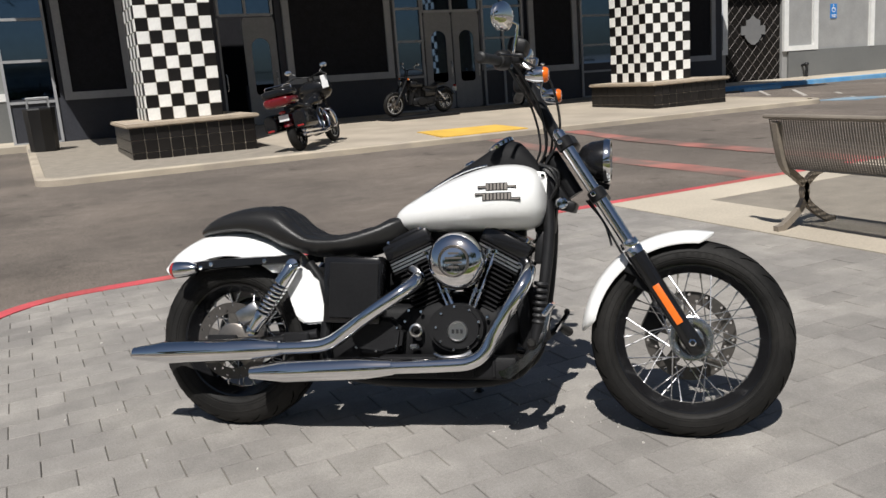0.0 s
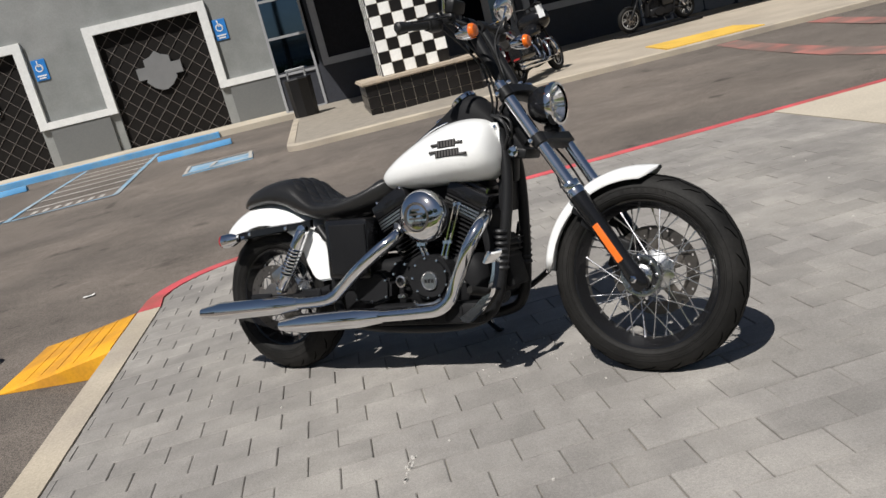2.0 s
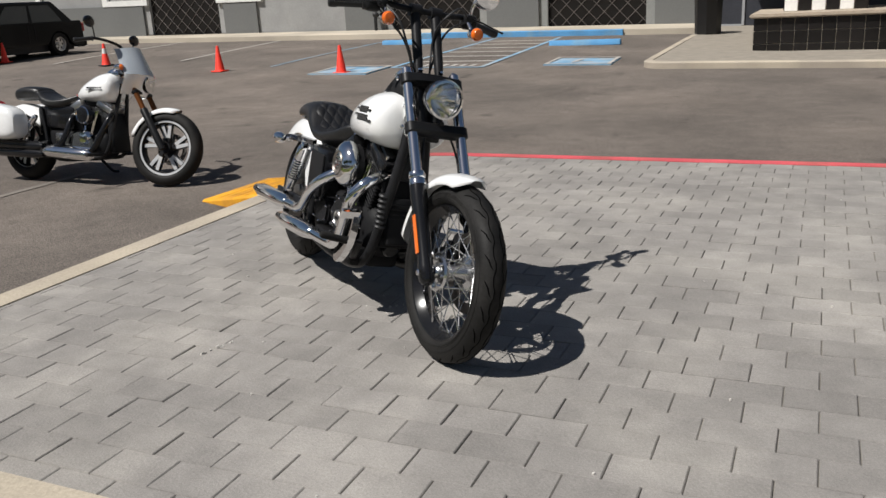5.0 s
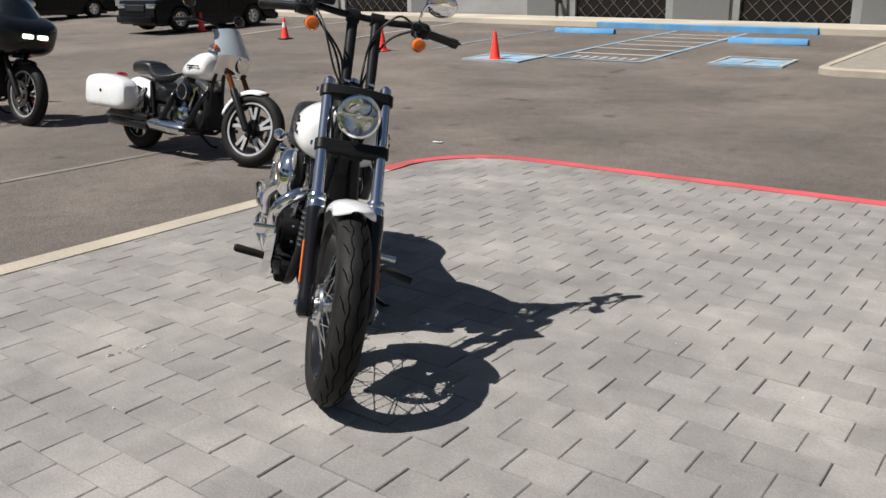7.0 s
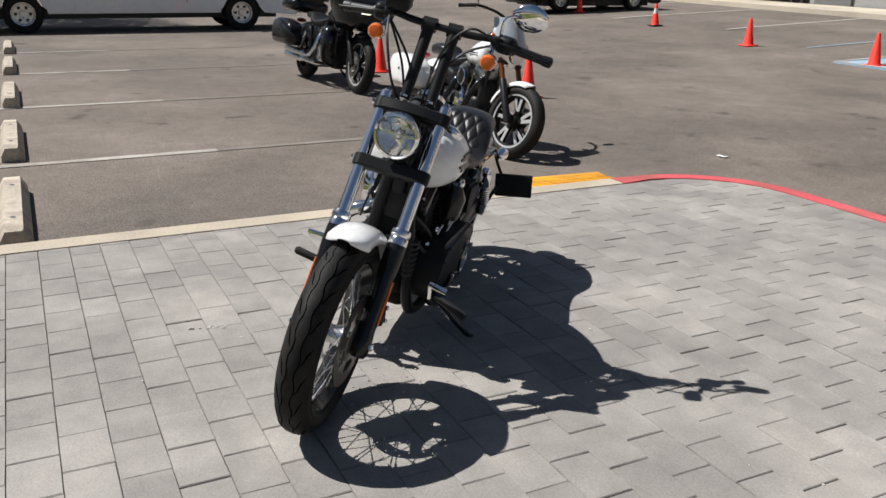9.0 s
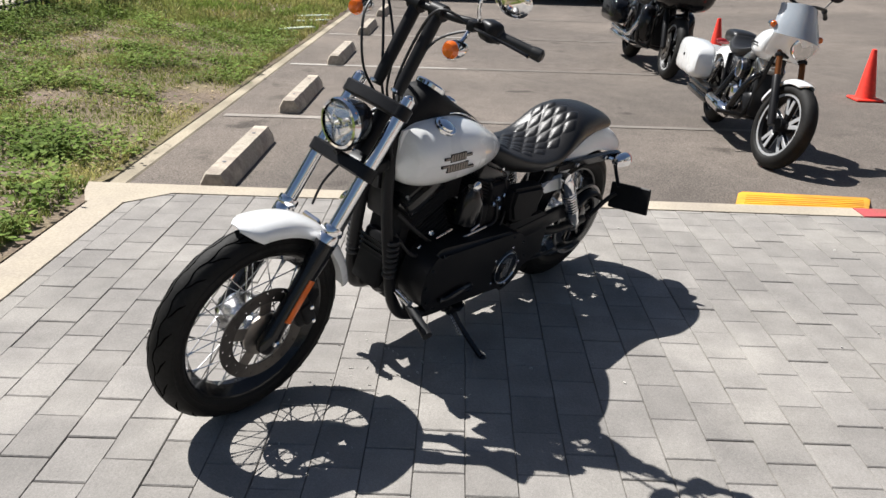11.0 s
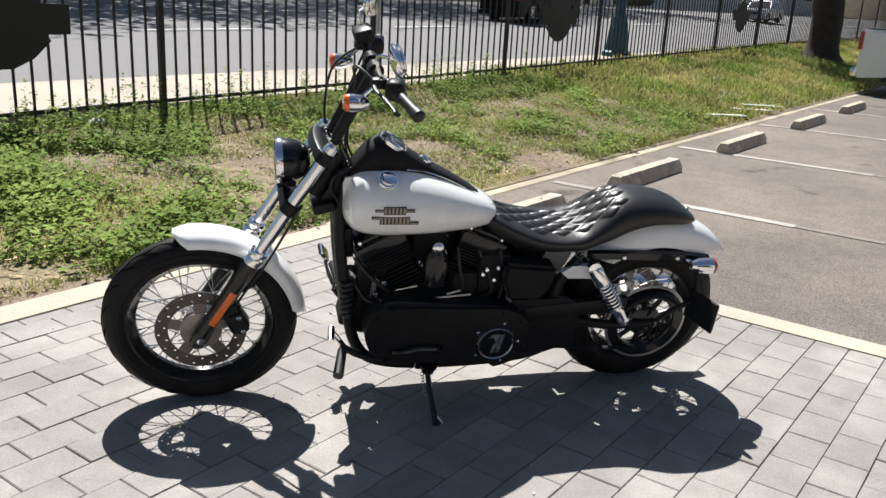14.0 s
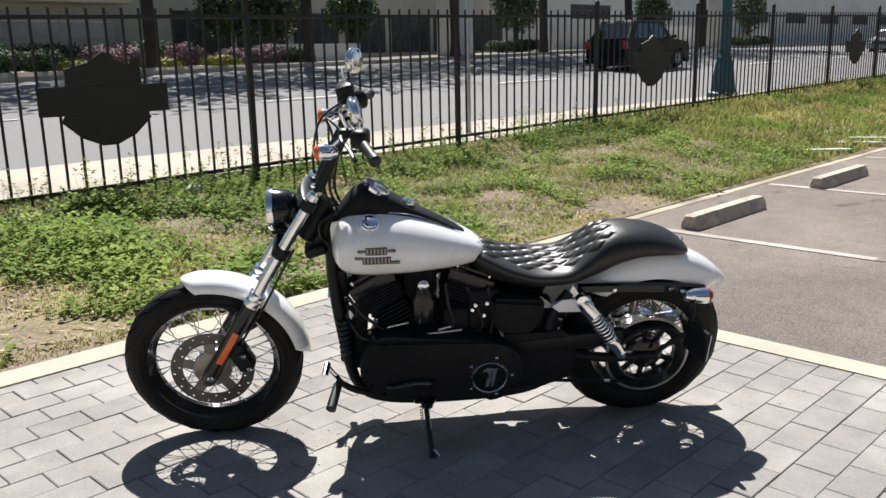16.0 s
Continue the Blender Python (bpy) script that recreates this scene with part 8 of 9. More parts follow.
def other_motorcycle(place, label, paint, rake=30, base=1.70, bags=None, fairing=None, pack=None, edge="satin_black", fork_mat="satin_black",
                     guard=None, pipe_mat="chrome", head_chrome=False, bar_up=0.12, tag=False, discs=(-1, 1), swirl=0.0, pillion=False, steer=0.0):
    root = empty("motorcycle", place, label, "motorcycle", "parked motorcycles")
    P, guard = M[paint], M[guard or paint]
    FA, RA = Vector((base, 0, 0.335)), Vector((0, 0, 0.325))
    front = cast_wheel(root, FA, 0.335, 0.125, 0.232, 5, edge, swirl)
    front.name = "front_wheel"
    cast_wheel(root, RA, 0.325, 0.16, 0.21, 5, edge, swirl).name = "rear_wheel"
    for s in discs:
        brake_disc(front, FA + Vector((0, s * 0.085, 0)), 0.14)
    d = Vector((math.sin(radians(rake)), 0, -math.cos(radians(rake))))
    top = FA - d * 0.80 + Vector((0, 0, 0.0))
    fk = empty("front_fork")
    fk.parent = root
    for y in (-0.11, 0.11):
        o = Vector((0, y, 0))
        bm = bm_new()
        rod(bm, top + o, top + d * 0.45 + o, 0.024, seg=14)
        part("fork_tube", bm, M[fork_mat], fk)
        bm = bm_new()
        lathe(bm, [(0.03, 0.42), (0.034, 0.43), (0.033, 0.76), (0.03, 0.82), (0.001, 0.82)], top + o, d, 14)
        part("fork_slider", bm, M["satin_black" if not head_chrome else "chrome"], fk)
    for t in (0.03, 0.25):
        bm = bm_new()
        box(bm, top + d * t, (0.06, 0.28, 0.04), Matrix.Rotation(-radians(rake), 3, "Y"), 0.012)
        part("yoke", bm, M["satin_black"], fk)
    fender("front_mudguard", root, FA, 0.362, 0.145, 165, 72, guard, "painted front mudguard", drop=0.05, tip=0.06, n=18)
    fender("rear_mudguard", root, RA, 0.40, 0.21, 160, 30, guard, "painted rear mudguard", drop=0.09, tip=0.06, n=18)
    bm = bm_new()
    loft(bm, refine([(base - 1.0, 0.80, 0.015, 0.02, 0.03), (base - 0.97, 0.80, 0.04, 0.04, 0.07), (base - 0.85, 0.82, 0.10, 0.08, 0.13), (base - 0.68, 0.84, 0.148, 0.11, 0.172), (base - 0.56, 0.85, 0.145, 0.115, 0.172), (base - 0.50, 0.85, 0.10, 0.085, 0.14), (base - 0.475, 0.85, 0.015, 0.015, 0.03)], 3), 24, 2.4)
    tk = part("fuel_tank", bm, P, root, "painted fuel tank", smooth=70)
    for s in (-1, 1):
        bm = bm_new()
        for i in range(7):
            box(bm, (base - 0.74 + i * 0.026, s * 0.1725, 0.862), (0.016, 0.008, 0.013))
        box(bm, (base - 0.66, s * 0.1728, 0.843), (0.19, 0.008, 0.007))
        part("tank_badge", bm, M["satin_black"], tk, "dark badge of plain bars", smooth=0)
    bm = bm_new()
    loft(bm, refine([(base - 0.97, 0.79, 0.02, 0.05, 0.07), (base - 1.10, 0.745, 0.03, 0.07, 0.14), (base - 1.25, 0.735, 0.035, 0.07, 0.16), (base - 1.38, 0.765, 0.05, 0.07, 0.15), (base - 1.44, 0.80, 0.05, 0.06, 0.12), (base - 1.62, 0.815, 0.04, 0.05, 0.11), (base - 1.75, 0.80, 0.015, 0.03, 0.06)], 3), 24, 2.6)
    part("seat", bm, M["leather"], root, "black vinyl seat", smooth=60)
    if pillion:
        bm = bm_new()
        loft(bm, refine([(base - 1.42, 0.81, 0.02, 0.04, 0.07), (base - 1.46, 0.82, 0.05, 0.06, 0.115), (base - 1.60, 0.83, 0.055, 0.08, 0.12), (base - 1.74, 0.82, 0.045, 0.07, 0.105), (base - 1.80, 0.80, 0.015, 0.04, 0.06)], 3), 20, 3)
        part("pillion_seat", bm, M["leather"], root, "black pillion pad", smooth=60)
    bm = bm_new()
    box(bm, (base - 1.17, 0, 0.60), (0.36, 0.235, 0.22), Matrix.Rotation(0.06, 3, "Y"), 0.03, 2)
    box(bm, (base - 1.39, 0, 0.56), (0.16, 0.20, 0.28), None, 0.03, 2)
    part("side_cover", bm, M["gloss_black"], root, "black side covers under the seat")
    bm = bm_new()
    box(bm, (base - 0.80, 0, 0.74), (0.46, 0.10, 0.13), None, 0.03, 2)
    box(bm, (base - 0.80, 0, 0.60), (0.20, 0.14, 0.20), None, 0.03, 2)
    box(bm, (base - 0.56, 0, 0.46), (0.07, 0.20, 0.36), Matrix.Rotation(-0.12, 3, "Y"), 0.02, 2)
    part("engine_mount", bm, M["satin_black"], root, "black mounts and oil cooler round the engine")
    eng = empty("engine")
    eng.parent = root
    bm = bm_new()
    loft(bm, refine([(base - 1.06, 0.36, 0.06, 0.07, 0.07), (base - 1.0, 0.36, 0.12, 0.13, 0.12), (base - 0.8, 0.36, 0.14, 0.14, 0.13), (base - 0.64, 0.36, 0.11, 0.11, 0.10), (base - 0.6, 0.36, 0.05, 0.05, 0.05)], 3), 20, 3)
    box(bm, (base - 1.18, 0, 0.37), (0.32, 0.20, 0.22), None, 0.03, 2)
    part("crankcase", bm, M["satin_black"], eng)
    top_mat = "steel" if pillion else "gloss_black"
    cylinder_head(eng, (base - 0.89, 0, 0.46), (base - 0.98, 0, 0.67), cover=top_mat)
    cylinder_head(eng, (base - 0.75, 0, 0.46), (base - 0.64, 0, 0.67), cover=top_mat)
    if pillion:
        for x0, x1 in ((0.84, 0.90), (0.82, 0.87), (0.77, 0.71), (0.755, 0.69)):
            bm = bm_new()
            rod(bm, (base - x0, -0.13, 0.44), (base - x1, -0.11, 0.66), 0.008, seg=8)
            part("pushrod_tube", bm, M["chrome"], eng, "chrome pushrod tube")
        bm = bm_new()
        lathe(bm, [(0.001, 0), (0.062, 0), (0.068, 0.02), (0.05, 0.045), (0.001, 0.05)], (base - 0.80, -0.15, 0.42), (0, -1, 0), 24)
        part("cam_cover", bm, M["chrome"], eng, "round chrome cam cover")
        bm = bm_new()
        box(bm, (base - 1.10, -0.13, 0.40), (0.20, 0.05, 0.12), None, 0.02, 2)
        part("gearbox_cover", bm, M["steel"], eng, "silver gearbox cover")
    bm = bm_new()
    lathe(bm, [(0.001, 0), (0.09, 0), (0.095, 0.03), (0.075, 0.06), (0.001, 0.062)], (base - 0.80, -0.13, 0.62), (0, -1, 0), 28)
    ac = part("air_cleaner", bm, M["gloss_black"], eng, "round black air cleaner")
    bm = bm_new()
    lathe(bm, [(0.068, 0.058), (0.072, 0.066), (0.078, 0.058)], (base - 0.80, -0.13, 0.62), (0, -1, 0), 28, caps=False)
    part("cleaner_ring", bm, M["chrome"], ac, "chrome ring")
    for s in (-1, 1):
        bm = bm_new()
        ring = [(base - 0.85 + 0.15 * math.cos(a), 0.37 + 0.10 * math.sin(a)) for a in [2 * math.pi * j / 20 for j in range(20)]]
        plate(bm, ring, (0, s * 0.11, 0), (1, 0, 0), (0, 0, 1), (0, s, 0), 0.06)
        part("engine_cover", bm, M["satin_black" if s > 0 else "chrome"], eng, smooth=40)
    bm = bm_new()
    for s in (-1, 1):
        tube(bm, bend([(base - 0.47, s * 0.03, 0.9), (base - 0.53, s * 0.07, 0.6), (base - 0.60, s * 0.11, 0.29), (base - 0.8, s * 0.12, 0.23), (base - 1.25, s * 0.12, 0.23), (base - 1.35, s * 0.12, 0.5), (base - 1.4, s * 0.11, 0.68)], 5), 0.018, 8)
        tube(bm, bend([(base - 1.3, s * 0.13, 0.36), (0.1, s * 0.13, 0.33), (-0.03, s * 0.13, 0.325)], 3), 0.024, 8)
    part("frame", bm, M["satin_black"], root, "black tubular frame")
    ex = empty("exhaust")
    ex.parent = root
    pm = "gloss_black" if pillion else "chrome"
    if pillion:
        bm = bm_new()
        lathe(bm, [(0.03, 0), (0.05, 0.03), (0.058, 0.20), (0.055, 0.52), (0.045, 0.60), (0.03, 0.61)], (base - 0.66, -0.225, 0.262), (-1, 0, 0.05), 20)
        part("heat_shield", bm, M["chrome"], ex, "long chrome heat shield over the pipes", smooth=50)
    pipe(ex, [(base - 0.58, -0.06, 0.63), (base - 0.52, -0.14, 0.6), (base - 0.57, -0.2, 0.45), (base - 0.68, -0.22, 0.29), (base - 0.85, -0.22, 0.25), (base - 1.35, -0.22, 0.26)], 0.028, "header_pipe", "header pipe", pm, 5)
    pipe(ex, [(base - 1.03, -0.06, 0.62), (base - 0.99, -0.14, 0.58), (base - 1.02, -0.2, 0.42), (base - 1.1, -0.22, 0.33), (base - 1.3, -0.225, 0.31)], 0.028, "header_pipe", "header pipe", pm, 5)
    for z0 in (0.26, 0.33):
        bm = bm_new()
        lathe(bm, [(0.03, 0), (0.045, 0.08), (0.045, 0.62), (0.035, 0.66), (0.03, 0.64), (0.001, 0.60)], (base - 1.25, -0.235, z0), (-1, 0, 0.02), 20)
        part("muffler", bm, M[pipe_mat], ex, "long muffler")
    hb = empty("handlebar")
    hb.parent = root
    c = top + Vector((-0.06, 0, bar_up))
    bm = bm_new()
    tube(bm, bend([c + Vector((-0.22, -0.40, 0.0)), c + Vector((-0.12, -0.30, 0.04)), c + Vector((-0.02, -0.14, 0.03)), c, c + Vector((-0.02, 0.14, 0.03)), c + Vector((-0.12, 0.30, 0.04)), c + Vector((-0.22, 0.40, 0.0))], 4), 0.013, 8)
    tube(bm, [top + Vector((-0.03, -0.05, 0)), c + Vector((0, -0.05, 0))], 0.02, 8)
    tube(bm, [top + Vector((-0.03, 0.05, 0)), c + Vector((0, 0.05, 0))], 0.02, 8)
    part("bar", bm, M["satin_black"], hb)
    for s in (-1, 1):
        hand_grip(hb, c + Vector((-0.13, s * 0.31, 0.035)), c + Vector((-0.23, s * 0.415, -0.005)), s)
        if pillion:
            mirror(hb, c + Vector((-0.12, s * 0.29, 0.05)), c + Vector((-0.12, s * 0.33, 0.13)), c + Vector((-0.14, s * 0.36, 0.17)), (0.075, 0.048), (-1, 0, 0.1), "gloss_black")
        else:
            mirror(hb, c + Vector((-0.10, s * 0.25, 0.05)), c + Vector((-0.06, s * 0.30, 0.13)), c + Vector((-0.12, s * 0.37, 0.17)), (0.07, 0.045), (-1, 0, 0.1))
        turn_signal(hb, top + Vector((0.03, s * 0.22, -0.02)))
        shock(root, (base - 1.42, 0.60), (0.08, 0.38), s * 0.17)
    bm = bm_new()
    tube(bm, bend([(base - 0.95, 0.16, 0.2), (base - 0.94, 0.27, 0.1), (base - 0.93, 0.34, 0.02 + 0.065)], 4), 0.014, 8)
    part("kickstand", bm, M["satin_black"], root)
    for s in (-1, 1):
        bm = bm_new()
        rod(bm, (base - 0.62, s * 0.13, 0.27), (base - 0.62, s * 0.33, 0.27), 0.017, seg=10)
        part("foot_peg", bm, M["black_plastic"], root)
    lamp_c = top + d * 0.14 + Vector((0.10, 0, 0.0))
    if fairing is None or fairing == "quarter":
        lp = empty("headlamp")
        lp.parent = root
        bm = bm_new()
        lathe(bm, [(0.001, -0.08), (0.06, -0.065), (0.085, -0.01), (0.085, 0.03)], lamp_c, (1, 0, 0), 24)
        part("lamp_shell", bm, M["gloss_black"], lp)
        bm = bm_new()
        lathe(bm, [(0.001, 0.03), (0.05, 0.038), (0.08, 0.034), (0.088, 0.03)], lamp_c, (1, 0, 0), 24)
        part("lamp_lens", bm, M["bowl"], lp, "bright lamp lens")
    if fairing == "quarter":
        for nm, h0, h1, mm, lab in (("quarter_fairing", 0.0, 0.42, paint, "small painted fairing"), ("windscreen", 0.415, 1.0, "pale_screen", "pale smoked windscreen")):
            bm = bm_new()
            rings = []
            for i in range(11):
                t = -1 + 2 * i / 10
                ring = []
                for j in range(6):
                    h = h0 + (h1 - h0) * j / 5
                    mid = 0.25 - 0.07 * (h / 0.4) if h < 0.4 else 0.18 + 0.15 * (h - 0.4) / 0.6
                    ring.append(Vector((base - mid - 0.13 * abs(t) ** 2.4, t * (0.165 + 0.05 * math.sin(math.pi * min(1.0, h * 1.1))), 0.79 + 0.43 * h * (1 - 0.10 * t * t))))
                rings.append(ring)
            skin(bm, [r + [q - Vector((0.010, 0, 0.004)) for q in r][::-1] for r in rings])
            part(nm, bm, M[mm], root, lab, smooth=50)
    if pillion:
        bm = bm_new()
        loft(bm, refine([(base - 0.66, 0.975, 0.02, 0.03, 0.03), (base - 0.60, 0.985, 0.045, 0.04, 0.055), (base - 0.53, 0.985, 0.06, 0.04, 0.06), (base - 0.49, 0.98, 0.03, 0.03, 0.04)], 3), 16, 2.6)
        part("gauge_pod", bm, M["chrome"], root, "bright gauge pod before the handlebar", smooth=60)
    if fairing == "full":
        fr = empty("fairing")
        fr.parent = root
        bm = bm_new()
        loft(bm, refine([(base - 0.42, 0.98, 0.15, 0.20, 0.18), (base - 0.30, 0.98, 0.20, 0.27, 0.28), (base - 0.12, 0.97, 0.19, 0.25, 0.30), (base + 0.04, 0.945, 0.15, 0.20, 0.26), (base + 0.12, 0.93, 0.10, 0.14, 0.18), (base + 0.16, 0.925, 0.03, 0.05, 0.08)], 3), 28, 3.8)
        for v in bm.verts:
            v.co.y *= 1.22 + 0.9 * (v.co.z - 0.98)
        part("fairing_shell", bm, P, fr, "gloss black shark-nosed fairing", smooth=60)
        for s in (-1, 1):
            bm = bm_new()
            box(bm, (base + 0.150, s * 0.075, 0.928), (0.06, 0.12, 0.05), Matrix.Rotation(s * -0.3, 3, "Z"), 0.015, 2)
            part("headlight", bm, M["lamp_on"], fr, "lit pale led headlight")
        bm = bm_new()
        rings = []
        for i in range(7):
            t = -1 + 2 * i / 6
            rings.append([Vector((base + 0.02 - h * 0.18 - 0.10 * t * t, t * 0.27 * (1 - 0.2 * h), 1.09 + h * 0.25 * (1 - 0.25 * t * t))) for h in (0.0, 0.4, 0.8, 1.0)])
        skin(bm, [r + [q - Vector((0.008, 0, 0)) for q in r][::-1] for r in rings])
        part("windscreen", bm, M["car_glass"], fr, "smoked low windscreen", smooth=50)
        for s in (-1, 1):
            bm = bm_new()
            loft(bm, refine([(base - 0.60, 0.52, 0.10, 0.14, 0.05), (base - 0.52, 0.53, 0.18, 0.22, 0.09), (base - 0.43, 0.53, 0.16, 0.20, 0.09), (base - 0.39, 0.52, 0.06, 0.08, 0.04)], 3), 16, 3)
            for v in bm.verts:
                v.co.y += s * 0.22
            part("lower_fairing", bm, P, root, "black leg shield", smooth=50)
        for s in (-1, 1):
            bm = bm_new()
            tube(bm, bend([(base - 0.52, s * 0.12, 0.25), (base - 0.46, s * 0.28, 0.30), (base - 0.44, s * 0.31, 0.45), (base - 0.46, s * 0.26, 0.60), (base - 0.48, s * 0.1, 0.66)], 4), 0.018, 8)
            part("crash_bar", bm, M["gloss_black" if paint != "maroon" else "chrome"], root, "tubular crash bar")
    if fairing == "bat":
        bm = bm_new()
        loft(bm, refine([(base - 0.52, 1.06, 0.12, 0.12, 0.22), (base - 0.40, 1.06, 0.17, 0.2, 0.34), (base - 0.24, 1.04, 0.15, 0.2, 0.30), (base - 0.14, 1.0, 0.06, 0.1, 0.16)], 3), 24, 2.6)
        part("fairing_shell", bm, M["gloss_black"], root, "black batwing fairing", smooth=60)
        for s in (-1, 1):
            bm = bm_new()
            tube(bm, bend([(base - 0.52, s * 0.12, 0.25), (base - 0.46, s * 0.28, 0.30), (base - 0.44, s * 0.31, 0.45), (base - 0.46, s * 0.26, 0.60), (base - 0.48, s * 0.1, 0.66)], 4), 0.018, 8)
            part("crash_bar", bm, M["chrome"], root, "chrome crash bar")
            bm = bm_new()
            box(bm, (base - 0.62, s * 0.24, 0.30), (0.30, 0.12, 0.02), None, 0.006)
            part("floorboard", bm, M["chrome"], root, "chrome rider board")
    if bags:
        for s in (-1, 1):
            b = empty("saddlebag")
            b.parent = root
            bm = bm_new()
            x0, x1 = -0.42, 0.22
            st = [(x0, 0.53, 0.13, 0.10, 0.09), (x0 + 0.03, 0.53, 0.175, 0.135, 0.115), (x0 + 0.3, 0.54, 0.185, 0.15, 0.12), (x1 - 0.08, 0.53, 0.15, 0.14, 0.11), (x1, 0.53, 0.08, 0.10, 0.08)]
            loft(bm, refine(st, 3), 24, 4.0)
            for v in bm.verts:
                v.co.y += s * 0.285
            part("bag_shell", bm, M[bags], b, "hard painted saddlebag", smooth=50)
            bm = bm_new()
            box(bm, (x0 - 0.003, s * 0.285, 0.44), (0.02, 0.12, 0.03), None, 0.006)
            part("bag_reflector", bm, M["red_lens"], b, "red reflector")
            bm = bm_new()
            lathe(bm, [(0.001, 0.0), (0.014, 0.0), (0.014, 0.012), (0.001, 0.014)], (x0 + 0.3, s * 0.40, 0.56), (0, s, 0), 12)
            part("bag_lock", bm, M["satin_black"], b)
    if pack:
        b = empty("tour_pack")
        b.parent = root
        for nm, zc, hu, hd, mm, lab in (("pack_base", 0.92, 0.07, 0.10, pack, "painted trunk base"), ("pack_lid", 1.03, 0.10, 0.035, "gloss_black", "black trunk lid")):
            bm = bm_new()
            loft(bm, refine([(-0.58, zc, hu * 0.6, hd * 0.6, 0.16), (-0.54, zc, hu, hd, 0.25), (-0.35, zc, hu, hd, 0.29), (-0.14, zc, hu, hd, 0.26), (-0.08, zc, hu * 0.6, hd * 0.7, 0.2)], 3), 24, 3.4)
            part(nm, bm, M[mm], b, lab, smooth=50)
        for s in (-1, 1):
            bm = bm_new()
            tube(bm, bend([(-0.5, s * 0.17, 1.12), (-0.5, s * 0.17, 1.17), (-0.3, s * 0.19, 1.19), (-0.14, s * 0.16, 1.17), (-0.14, s * 0.16, 1.12)], 4), 0.010, 8)
            part("rack_rail", bm, M["chrome"], b, "chrome luggage rail")
        for i in range(4):
            bm = bm_new()
            rod(bm, (-0.46 + 0.1 * i, -0.18, 1.18), (-0.46 + 0.1 * i, 0.18, 1.18), 0.008, seg=8)
            part("rack_bar", bm, M["chrome"], b)
        bm = bm_new()
        box(bm, (-0.10, 0, 1.06), (0.07, 0.34, 0.24), None, 0.03, 2)
        part("backrest", bm, M["leather"], b, "black padded backrest")
    if tag:
        bm = bm_new()
        box(bm, c + Vector((-0.16, -0.33, -0.14)), (0.012, 0.13, 0.24), None, 0.003)
        part("price_card", bm, M["sign_white"], root, "blank white card hanging from the bar")
    bm = bm_new()
    box(bm, (-0.40, 0, 0.62), (0.012, 0.19, 0.11), None, 0.004)
    part("plate", bm, M["sign_white"], root, "pale blank plate")
    bm = bm_new()
    ball(bm, (-0.41, 0, 0.72), (0.03, 0.07, 0.03), 14, 8)
    part("tail_lamp", bm, M["red_lens"], root, "red tail lamp")
    if steer:
        hub = top + Vector((-0.05, 0, 0))
        turn = Matrix.Translation(hub) @ Matrix.Rotation(radians(steer), 4, -d) @ Matrix.Translation(-hub)
        for ob in root.children:
            if ob.name.split(".")[0] in ("front_wheel", "front_fork", "handlebar", "headlamp", "quarter_fairing", "windscreen", "front_mudguard"):
                ob.matrix_basis = turn @ ob.matrix_basis
    return root


def parked(x, y, z, heading, lean=-9):
    return Matrix.Translation((x, y, z)) @ pose(0, 0, 0, 0, 0, heading) @ pose(0, 0, 0, lean, 0, 0)


other_motorcycle(parked(-3.65, 5.25, LOT, -1), "white cruiser motorcycle with hard saddlebags and a small fairing", "white_paint", bags="white_paint", fairing="quarter", fork_mat="bronze", pipe_mat="gloss_black", bar_up=0.17, discs=(1,), swirl=0.30, pillion=True, steer=16)
other_motorcycle(parked(-8.08, 5.25, LOT, 3) @ Matrix.Scale(1.13, 4), "black touring motorcycle with a large fairing and lit headlights", "gloss_black", bags="gloss_black", fairing="full", pack="gloss_black")
z_ = walk_z(16.9) + fall(5.8, 16.9)
other_motorcycle(parked(4.95, 15.85, z_, 50) @ Matrix.Scale(1.06, 4), "maroon and black touring motorcycle with a chrome luggage rack", "gloss_black", bags="gloss_black", fairing="bat", pack="maroon", guard="maroon", head_chrome=True, bar_up=0.26, tag=True)
z_ = walk_z(22.0) + fall(10.3, 22.0)
other_motorcycle(parked(11.15, 22.1, z_ + 0.08, 190, -4), "small black motorcycle on a low display stand", "gloss_black", bar_up=0.2)
bm = bm_new()
box(bm, (10.3, 21.95, z_ + 0.02), (2.3, 0.8, 0.09), Matrix.Rotation(radians(10), 3, "Z"), 0.02)
tagged(part("display_stand", bm, M["satin_black"]), "low black display stand under a motorcycle", "stand")
z_ = walk_z(22.5) + fall(14.5, 22.5)
other_motorcycle(parked(14.75, 23.75, z_, 248, -8), "yellow and black motorcycle before the shop window", "bike_yellow", fairing="quarter", bar_up=0.1)


